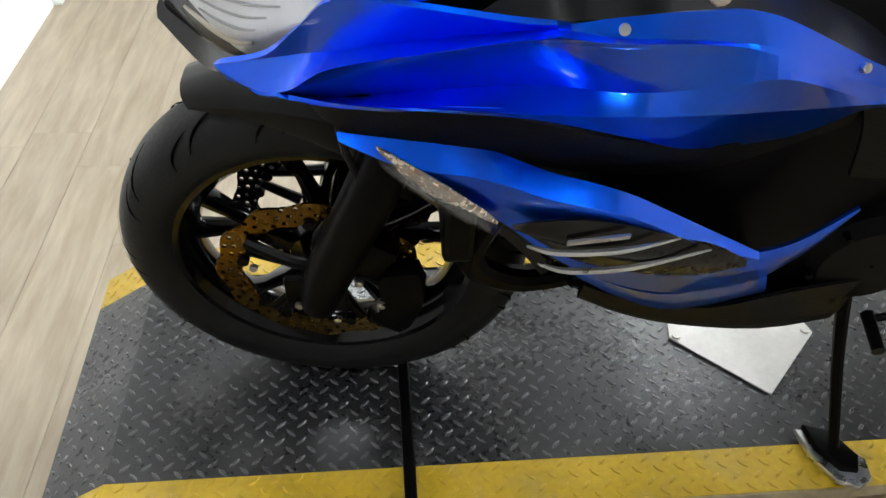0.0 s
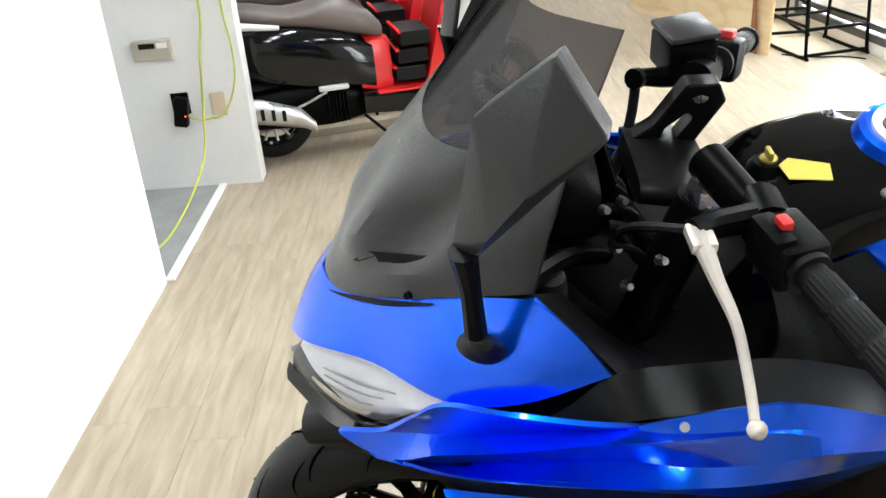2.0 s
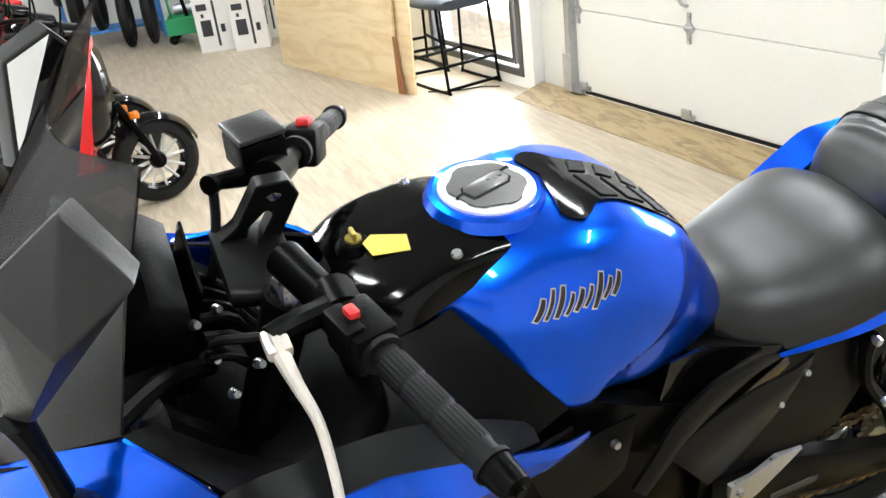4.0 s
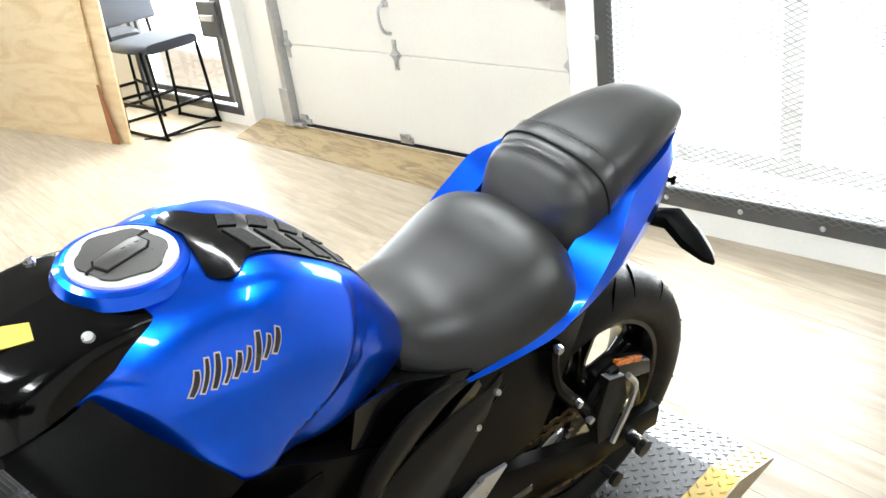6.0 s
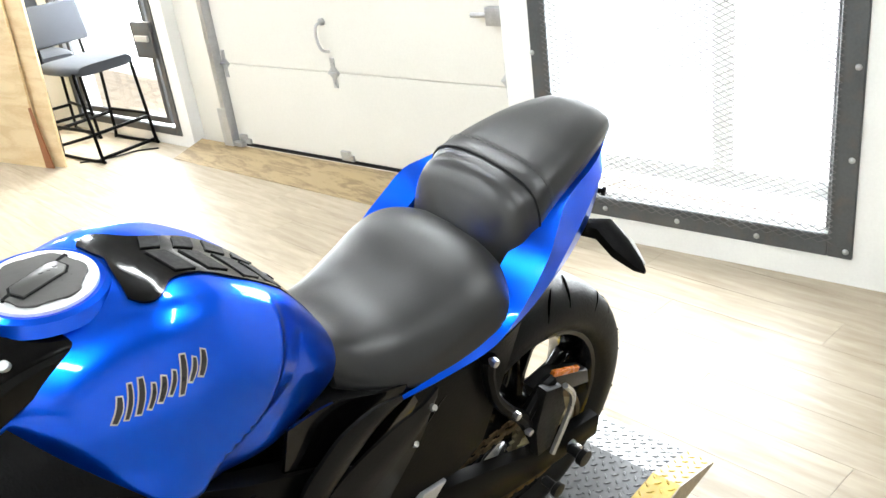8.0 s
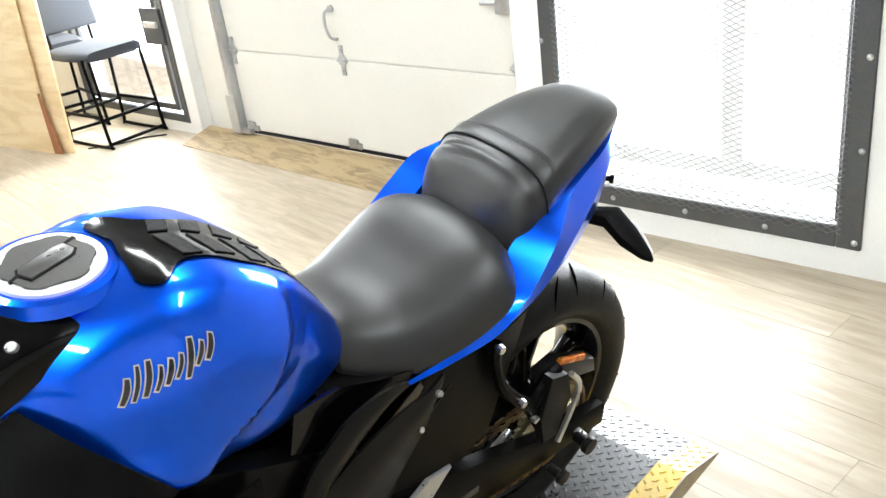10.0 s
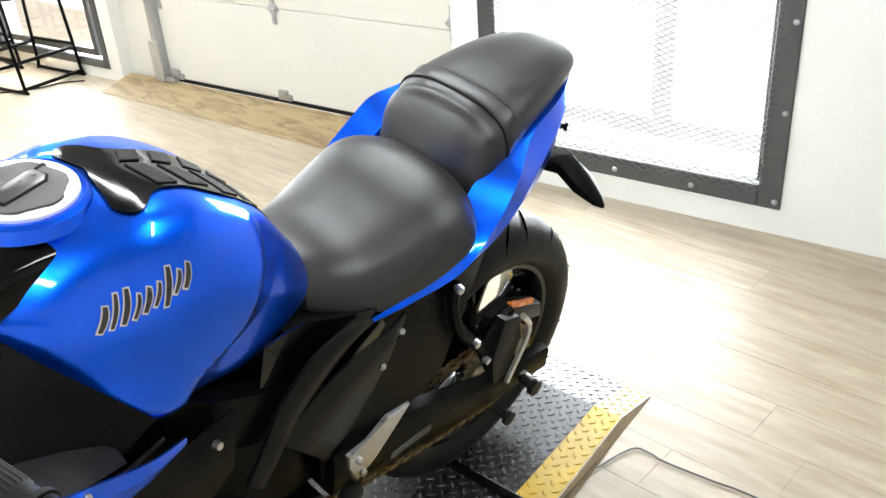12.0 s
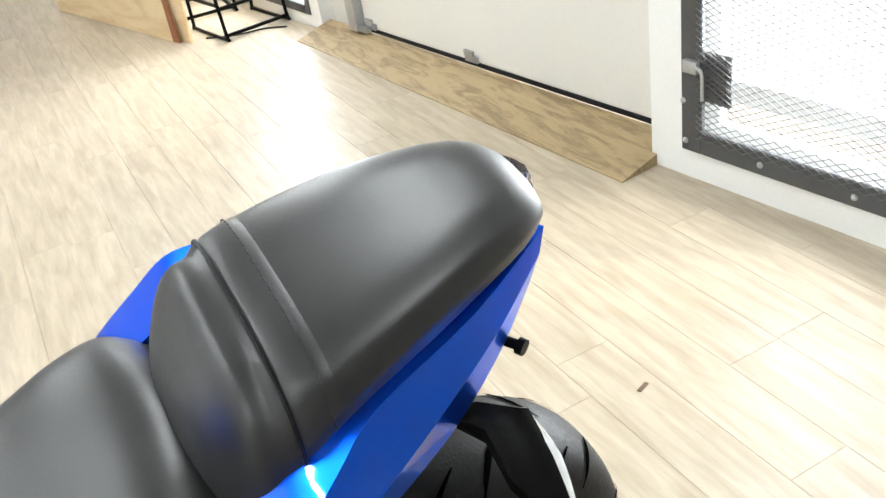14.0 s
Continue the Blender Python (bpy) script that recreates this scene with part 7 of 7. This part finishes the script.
# the foot swells into two ridges beside the middle and a flat lower hem
FOOT = [[tuple(Vector(p) + Vector((-0.5, -0.55, 0.6)) * h) for p, h in zip(r, hs)]
        for r, hs in zip([SCR[0], [tuple(a + (b - a) * 0.5 for a, b in zip(p, q)) for p, q in zip(SCR[0], SCR[1])], SCR[1], [tuple(a + (b - a) * 0.5 for a, b in zip(p, q)) for p, q in zip(SCR[1], SCR[2])], SCR[2], SPLIT],
                         ((0, 0, 0, 0, 0), (0.0, 0.004, 0.008, 0.006, 0), (0, 0.014, -0.006, 0.01, 0), (0, 0.012, -0.01, 0.002, 0), (0, 0.004, 0.004, -0.006, 0), (0, 0, 0, 0, 0)))]
scr = part("screen_foot", surf(full(FOOT), 3, 4, 0.004, inner=(0.3, 0, 0.9)), M_greyplastic, bike, "dark grey sculpted lower windscreen panel", True, 22)
part("windscreen", surf(full([SPLIT] + SCR[3:]), 3, 4, 0.003, inner=(0.3, 0, 0.9)), M_tint, bike, "dark smoked windscreen")
for s in (1, -1):
    bm = surf([[(-0.03, -0.075, 0.965), (0.03, -0.13, 0.992), (0.09, -0.172, 1.028)], [(-0.012, -0.085, 0.985), (0.045, -0.132, 1.012), (0.1, -0.17, 1.042)]], 2, 3, 0.006, flip=s, inner=(0.3, 0, 0.85))
    part("screen_vent", bm, M_blackmatt, scr)
    part("screw", rod(B(), (0.124, -0.195 * s, 1.024), (0.12, -0.205 * s, 1.03), 0.007, 0.005, 12), M_steel, scr)
    part("screw", rod(B(), (0.035, -0.148 * s, 0.975), (0.03, -0.156 * s, 0.98), 0.006, 0.004, 12), M_blackmetal, scr)
    # dash side under the screen
    bm = surf([[(0.15, -0.222, 1.03), (0.165, -0.21, 1.02), (0.18, -0.19, 1.0)], [(0.19, -0.25, 1.0), (0.215, -0.225, 0.975), (0.24, -0.2, 0.94)], [(0.222, -0.268, 0.968), (0.28, -0.24, 0.93), (0.33, -0.215, 0.89)]], 3, 3, 0.004, flip=s)
    part("cockpit_trim", far_side(bm), M_blackmatt, bike, "matt black cockpit trim")

# mirrors on short stems; the right-hand one sits lower and closer in
def mirror_side(bm, s):
    if s < 0:
        for v in bm.verts:
            v.co.y *= 0.84
            v.co.z -= 0.036
    return bm


for s in (1, -1):
    T, Lp, J, J2, Rr, C, C2 = (0.165, -0.252, 1.283), (0.104, -0.268, 1.248), (0.08, -0.258, 1.116), (0.092, -0.266, 1.106), (0.2, -0.282, 1.228), (0.137, -0.306, 1.199), (0.11, -0.288, 1.15)
    bm = B()
    P = lambda q: bm.verts.new((q[0], q[1] * s, q[2]))
    t, l, j, j2, r, c, c2 = [P(q) for q in (T, Lp, J, J2, Rr, C, C2)]
    off = Vector((0.012, 0.026 * s, 0.0))
    mid = (t.co + l.co + j.co + r.co) / 4
    tb, lb, jb, j2b, rb = [bm.verts.new(mid + (v.co - mid) * 0.93 + off) for v in (t, l, j, j2, r)]
    for f in ((t, l, c), (l, c2, c), (l, j, c2), (j, j2, c2), (c2, j2, r), (c, c2, r), (t, c, r)):
        bm.faces.new(f)
    ring, ringb = [t, l, j, j2, r], [tb, lb, jb, j2b, rb]
    for i in range(5):
        bm.faces.new((ring[i], ring[(i + 1) % 5], ringb[(i + 1) % 5], ringb[i]))
    bm.faces.new(ringb)
    bmesh.ops.recalc_face_normals(bm, faces=bm.faces[:])
    bmesh.ops.bevel(bm, geom=bm.edges[:], offset=0.003, segments=2, profile=0.7, affect='EDGES')
    mir = part("mirror", mirror_side(bm, s), M_greyplastic, bike, "faceted dark grey rear-view mirror", True, 50)
    bm = B()
    q = [mid + (Vector((x, y * s, z)) - mid) * 0.84 + off * 1.1 for x, y, z in (T, Lp, J, J2, Rr)]
    slab(bm, [tuple(p) for p in q][::s], (0.3, 0.95 * s, 0), 0.002)
    part("mirror_glass", mirror_side(bm, s), mat("mirror_silver", (0.9, 0.9, 0.9), 0.03, 1.0, var=0.01, bump=0), mir, "silvered mirror glass", False)
    bm = B()
    tube(bm, [(0.09, -0.268 * s, 1.125), (0.094, -0.262 * s, 1.08), (0.096, -0.254 * s, 1.02)], [0.013, 0.0095, 0.011], 10)
    part("mirror_stem", mirror_side(bm, s), M_blackmetal, mir, "short black mirror stem")
    bm = lathe(B(), [(0.001, 0.028), (0.012, 0.026), (0.02, 0.012), (0.026, 0.0), (0.028, -0.014), (0.001, -0.014)], 20, 'z')
    bmesh.ops.scale(bm, vec=(0.85, 0.52, 0.75), verts=bm.verts[:])
    bmesh.ops.transform(bm, matrix=Matrix.Translation((0.1, -0.253 * s, 1.0)) @ Matrix.Rotation(radians(38 * s), 4, 'X') @ Matrix.Rotation(radians(-20 * s), 4, 'Z'), verts=bm.verts[:])
    part("mirror_boot", mirror_side(bm, s), M_rubber, mir, "black rubber boot at the mirror's foot")

# ---- bars and cockpit ----
bm = body([(0.28, [(0, 1.03), (0.05, 1.028), (0.065, 1.015), (0.05, 0.995), (0, 0.99)]), (0.32, [(0, 1.03), (0.06, 1.026), (0.075, 1.014), (0.06, 0.995), (0, 0.99)]), (0.36, [(0, 1.02), (0.05, 1.016), (0.065, 1.005), (0.05, 0.985), (0, 0.98)])], 3, 3)
part("top_yoke", bm, M_satin, bike, "black top yoke")
for y, z in ((-0.1, 1.03), (0.1, 0.95)):
    bm = tube(B(), [(0.2, y, 0.62), (0.29, y, 0.9), (0.31 + (z - 0.95) * 0.3, y, z)], 0.0265, 14)
    tubef = part("fork_top", bm, M_blackmetal, bike, "black upper fork tube")
    bm = lathe(B(), [(0.001, 0.018), (0.016, 0.017), (0.02, 0.008), (0.021, -0.01), (0.001, -0.01)], 6, 'z', (0.312 + (z - 0.95) * 0.3, y, z + 0.012))
    part("cap_nut", bm, M_steel, tubef, "hexagon fork cap")


def handlebar(s, a, b, e):
    """Clip-on bar: riser arm, tube, grip, bar end."""
    a, b, e = Vector(a), Vector(b), Vector(e)
    bm = B()
    rod(bm, a, b, 0.021, 0.019, 18)
    rod(bm, b, e, 0.011)
    bar = part("handlebar", bm, M_blackmetal, bike, "black clip-on handlebar")
    d = (e - b).normalized()
    g0, g1 = b + d * 0.06, e - d * 0.012
    bm = B()
    _, u, v = frame_on(d)
    rings = []
    for t, r0, rib in ((0, 0.021, 0), (0.04, 0.021, 0), (0.045, 0.0148, 0), (0.1, 0.0148, 0), (0.11, 0.0148, 1), (0.3, 0.0148, 1), (0.31, 0.0148, 0), (0.33, 0.0148, 0), (0.34, 0.0148, 1), (0.56, 0.0148, 1),
                       (0.57, 0.0148, 0), (0.6, 0.0148, 0), (0.61, 0.0148, 1), (0.86, 0.0148, 1), (0.87, 0.0148, 0), (0.96, 0.0148, 0), (0.97, 0.019, 0), (1, 0.019, 0)):
        c = g0 + (g1 - g0) * t
        rings.append([c + (u * math.cos(2 * math.pi * k / 44) + v * math.sin(2 * math.pi * k / 44)) * (r0 + (0.0016 if rib and k % 2 else 0)) for k in range(44)])
    skin(bm, rings)
    part("grip", bm, M_rubber, bar, "ribbed black rubber grip")
    bm = rod(B(), g1 + d * 0.001, g1 + d * 0.028, 0.017, 0.014, 18)
    rod(bm, g1 + d * 0.028, g1 + d * 0.033, 0.006, n=10)
    part("bar_end", bm, M_blackmetal, bar, "round bar-end weight")
    return bar, d


bl, d = handlebar(-1, (0.338, -0.085, 1.068), (0.37, -0.185, 1.057), (0.428, -0.412, 1.048))
bm = B()
X = Matrix.Translation((0.379, -0.213, 1.055)) @ d.to_track_quat('Y', 'Z').to_matrix().to_4x4()
box(bm, -0.022, 0.026, -0.03, 0.03, -0.024, 0.024, 0.007, m=X)
box(bm, 0.008, 0.03, -0.024, 0.02, 0.0, 0.03, 0.004, m=X)
sw = part("switch_housing", bm, M_blackmatt, bl, "black switch housing")
bm = box(B(), 0.004, 0.016, -0.01, 0.006, 0.026, 0.037, 0.003, m=X)
part("red_button", bm, M_red, bl, "small red button")
bm = box(B(), -0.026, -0.018, -0.012, 0.01, -0.008, 0.008, 0.002, m=X)
part("grey_button", bm, M_steel, bl)
# clutch perch and lever
bm = B()
tube(bm, [(0.372, -0.172, 1.06), (0.345, -0.185, 1.07), (0.315, -0.2, 1.078), (0.292, -0.21, 1.08)], [0.02, 0.014, 0.013, 0.012], 10)
lathe(bm, [(0.001, 0.02), (0.024, 0.019), (0.024, -0.019), (0.001, -0.02)], 16, 'y', (0.368, -0.168, 1.06))
part("clutch_perch", bm, M_blackmetal, bl, "black clutch lever perch")
bm = B()
tube(bm, [(0.296, -0.205, 1.079), (0.297, -0.23, 1.078), (0.302, -0.262, 1.066), (0.309, -0.3, 1.052), (0.306, -0.35, 1.04), (0.3, -0.388, 1.036)], [0.009, 0.009, 0.0065, 0.005, 0.0045, 0.0042], 10)
box(bm, -0.012, 0.012, -0.022, 0.012, -0.006, 0.007, 0.004, m=Matrix.Translation((0.297, -0.214, 1.079)))
bmesh.ops.create_icosphere(bm, subdivisions=2, radius=0.008, matrix=Matrix.Translation((0.3, -0.394, 1.035)))
part("clutch_lever", bm, mat("cast_lever_alloy", (0.66, 0.6, 0.53), 0.4, 0.55, var=0.08, scale=20), bl, "silver clutch lever with a ball end")
bm = B()
tube(bm, [(0.29, -0.2, 1.075), (0.25, -0.16, 1.05), (0.26, -0.1, 0.98), (0.34, -0.06, 0.85)], 0.005, 8)
part("clutch_cable", bm, M_rubber, bl)

br, d = handlebar(1, (0.356, 0.05, 1.082), (0.388, 0.11, 1.059), (0.532, 0.388, 0.953))
# riser arm of the right bar, with a hole through it
bm = B()
RIM_A = [(0.337, 1.103), (0.372, 1.101), (0.383, 1.076), (0.356, 1.013), (0.344, 0.975), (0.32, 0.974), (0.289, 0.991), (0.284, 1.026), (0.309, 1.047)]
HOLE = [(0.335 + 0.013 * math.cos(q) + 0.008 * math.sin(q), 1.04 + 0.022 * math.sin(q)) for q in [math.atan2(z - 1.045, x - 0.336) for x, z in RIM_A]]
loops = [[bm.verts.new((x, y + (1.04 - z) * 0.25, z)) for x, z in ring] for ring, y in ((RIM_A, 0.02), (RIM_A, 0.045), (HOLE, 0.045), (HOLE, 0.02))]
for A_, B_ in zip(loops, loops[1:] + loops[:1]):
    for i in range(9):
        bm.faces.new((A_[i], A_[(i + 1) % 9], B_[(i + 1) % 9], B_[i]))
bmesh.ops.recalc_face_normals(bm, faces=bm.faces[:])
bmesh.ops.bevel(bm, geom=bm.edges[:], offset=0.002, segments=1, affect='EDGES')
part("riser_arm", bm, M_satin, br, "dark cast riser arm with a hole")
bm = lathe(B(), [(0.001, 0.006), (0.009, 0.005), (0.01, 0.0), (0.001, 0.0)], 12, 'y', (0, 0, 0))
bmesh.ops.transform(bm, matrix=Matrix.Translation((0.354, 0.014, 1.086)) @ Matrix.Rotation(radians(180), 4, 'Z'), verts=bm.verts[:])
part("bolt", bm, M_steel, br)
X = Matrix.Translation((0.438, 0.208, 1.022)) @ d.to_track_quat('Y', 'Z').to_matrix().to_4x4()
bm = box(B(), -0.024, 0.024, -0.03, 0.03, -0.026, 0.026, 0.007, m=X)
part("switch_housing", bm, M_blackmatt, br, "black switch housing")
part("red_button", box(B(), -0.008, 0.01, -0.012, 0.018, 0.024, 0.036, 0.003, m=X), M_red, br, "red kill switch")
# brake reservoir, master cylinder, lever
bm = B()
X = Matrix.Translation((0.358, 0.112, 1.088)) @ Matrix.Rotation(radians(12), 4, 'Z')
box(bm, -0.028, 0.03, -0.03, 0.03, -0.022, 0.022, 0.006, m=X)
res = part("brake_reservoir", bm, M_blackmetal, br, "black brake fluid reservoir")
part("lid", box(B(), -0.029, 0.031, -0.031, 0.031, 0.0225, 0.031, 0.004, m=X), M_greyplastic, res, "grey screw-down lid")
bm = B()
tube(bm, [(0.362, 0.1, 1.062), (0.33, 0.085, 1.07), (0.298, 0.072, 1.08)], [0.014, 0.012, 0.009], 10)
rod(bm, (0.298, 0.066, 1.082), (0.292, 0.06, 1.084), 0.012, n=12)
part("master_cylinder", bm, M_blackmetal, br)
bm = B()
tube(bm, [(0.298, 0.072, 1.078), (0.29, 0.055, 1.03), (0.27, 0.04, 0.97), (0.22, 0.05, 0.86)], 0.006, 8)
part("brake_hose", bm, M_rubber, br, "black brake hose")
bm = B()
tube(bm, [(0.345, 0.14, 1.07), (0.38, 0.2, 1.05), (0.44, 0.3, 1.0)], [0.009, 0.007, 0.006], 8)
part("brake_lever", bm, M_blackmetal, br, "black brake lever")

# instrument binnacle, cables and brackets inside the nose
bm = body([(0.15, [(0, 1.03), (0.07, 1.02), (0.085, 1.0), (0.07, 0.96), (0, 0.95)]), (0.2, [(0, 1.075), (0.08, 1.06), (0.1, 1.02), (0.08, 0.97), (0, 0.96)]), (0.235, [(0, 1.05), (0.075, 1.04), (0.09, 1.01), (0.075, 0.975), (0, 0.97)])], 3, 3)
bin_ = part("instrument_binnacle", bm, M_blackmatt, bike, "black instrument binnacle")
part("display", box(B(), -0.003, 0.003, -0.07, 0.07, -0.03, 0.035, 0.004, m=Matrix.Translation((0.242, 0, 1.01)) @ Matrix.Rotation(radians(18), 4, 'Y')), M_blackgloss, bin_, "dark glass display", False)
for s in (-1, 1):
    bm = B()
    tube(bm, [(0.14, s * 0.2, 1.02), (0.19, s * 0.14, 1.0), (0.24, s * 0.09, 0.96)], 0.011, 8)
    tube(bm, [(0.165, s * 0.15, 0.985), (0.2, s * 0.16, 0.95), (0.25, s * 0.15, 0.88)], 0.016, 10)
    part("fairing_stay", bm, M_blackmetal, bike, "black fairing stay")
    bm = B()
    lathe(bm, [(0.001, 0.02), (0.016, 0.018), (0.018, 0.0), (0.018, -0.02), (0.001, -0.02)], 16, 'z', (0.172, s * 0.168, 0.985))
    part("relay", bm, M_greyplastic, bike, "grey electrical relay")
for k in range(6):
    bm = tube(B(), [(0.24, -0.12 + 0.03 * k, 1.0), (0.28, -0.1 + 0.03 * k, 0.96 + 0.01 * math.sin(k * 0.9)), (0.3, -0.1 + 0.035 * k, 0.9), (0.36, -0.06 + 0.02 * k, 0.82)], 0.005 + 0.001 * (k % 3), 8)
    part("cable", bm, M_rubber, bike, "black cable behind the headstock")
# bright steel bits added as glints among the dark cables
for p in ((0.245, -0.11, 0.985), (0.255, -0.13, 0.95), (0.235, -0.09, 1.02), (0.285, -0.14, 0.99), (0.262, -0.05, 1.0)):
    part("glint_clip", rod(B(), p, (p[0] + 0.004, p[1] - 0.01, p[2] + 0.006), 0.006, 0.004, 10), M_steel, bike, "small bright clip added as a glint")
bm = body([(0.21, [(0, 0.86), (0.13, 0.855), (0.17, 0.83), (0.14, 0.8), (0, 0.78)]), (0.34, [(0, 0.87), (0.14, 0.865), (0.19, 0.84), (0.16, 0.8), (0, 0.78)]), (0.46, [(0, 0.9), (0.1, 0.895), (0.13, 0.87), (0.11, 0.82), (0, 0.8)])], 3, 3)
part("air_box", bm, M_blackmatt, bike, "matt black air box behind the headstock")

# ---- fittings on the alcove wall, cables ----
th = thing("wall_thermostat", "beige wall thermostat with a dark display", "thermostat", pose(-1.36, 3.213, 0.735))
part("case", box(B(), -.095, .095, -.03, 0, -.05, .05, .006), mat("beige_plastic", (0.42, 0.38, 0.3), 0.5, var=0.08), th, "", False)
part("display", box(B(), -.06, .02, -.033, -.0305, .01, .035, .002), M_blackgloss, th, "dark display", False)
part("button_strip", box(B(), .03, .08, -.033, -.0305, .01, .035, .002), M_white, th, "", False)
ch = thing("wall_charger", "black plug-in charger hanging on its outlet", "charger", pose(-1.275, 3.213, 0.42))
part("case", box(B(), -.035, .035, -.06, -.006, -.075, .075, .01, m=Matrix.Rotation(radians(10), 4, 'Y')), M_blackmatt, ch, "", False)
part("plate", box(B(), -.05, .04, -.006, 0, -.02, .09, .003), M_blackmatt, ch, "dark outlet plate", False)
part("light", box(B(), .02, .026, -.063, -.06, -.02, -.014), lamp_mat("red_led", (1, 0.05, 0.05), 3), ch, "small red light", False)
pl = thing("wall_plate", "beige blank wall plate", "wall plate", pose(-1.09, 3.213, 0.44))
part("cover", box(B(), -.038, .038, -.008, 0, -.06, .06, .003), mat("peach_plastic", (0.62, 0.5, 0.38), 0.5, var=0.05), pl, "", False)
M_cable = mat("yellow_green_cable", (0.5, 0.52, 0.08), 0.5, var=0.1)
cord = thing("yellow_cable", "thin yellow cable hanging down the wall", "cable", pose(0, 0, 0))
part("drop", tube(B(), [(-1.09, 3.19, 1.6), (-1.09, 3.19, .95), (-1.13, 3.19, .7), (-1.17, 3.19, .4), (-1.18, 3.1, .22), (-1.21, 2.9, .1), (-1.26, 2.6, .012), (-1.3, 2.4, .012)], .006, 6, 6), M_cable, cord)
part("loop", tube(B(), [(-.99, 3.19, 1.6), (-.985, 3.19, .95), (-.97, 3.19, .72), (-.985, 3.19, .55), (-1.06, 3.19, .4), (-1.16, 3.19, .37), (-1.23, 3.18, .385), (-1.265, 3.17, .44)], .005, 6, 6), M_cable, cord)
fc = part("floor_cable", tube(B(), [(1.55, -.05, .006), (1.8, -.12, .006), (1.97, -.16, .006), (1.99, -.21, .006), (1.985, -.26, .006), (2.0, -.4, .006), (2.015, -.55, .006), (2.02, -1.2, .006), (1.7, -2.4, .006)], .0028, 6, 4), M_frame, None)
tagged(fc, "thin dark cable lying on the floor beside the lift", "cable")
for x, y, a in ((2.35, 0.62, 20), (0.85, 1.35, 40)):
    bm = box(B(), -.02, .02, -.006, .006, 0, .004, .0015, m=pose(x, y, 0, 0, 0, a))
    tagged(part("wood_scrap", bm, mat("dark_scrap", (0.12, 0.07, 0.04), 0.7), None, "", False), "tiny dark scrap lying on the floor", "scrap")

# ---- floor boards, laid along y ----
rng = random.Random(4)
W = 0.178
floor_ob = bpy.data.objects["floor"]
bm = box(B(), -W / 2 + .0006, W / 2 - .0006, 0, 1.22 - .0012, -.011, 0.0)
plank = finish("floor_board", bm, M_floor, False)
n_parts = 0
rest = B()
for i in range(-32, 22):
    y = -4.4 + rng.random() * 1.1 - 1.2
    while y < 10.6:
        x = i * W
        near = -1.2 < x < 3.2 and 0.2 < y + .6 < 6 and not (-0.35 < x < 1.6 and y < 0.2)
        if near and n_parts < 300:
            ob = new("floor_board", plank)
            ob.parent = floor_ob
            ob.location = (x, y, 0)
            n_parts += 1
        else:
            box(rest, x - W / 2 + .0006, x + W / 2 - .0006, y, y + 1.22 - .0012, -.011, 0.0)
        y += 1.22
tagged(part("floor_boards_rest", rest, M_floor, floor_ob, "", False), kind="stuff")
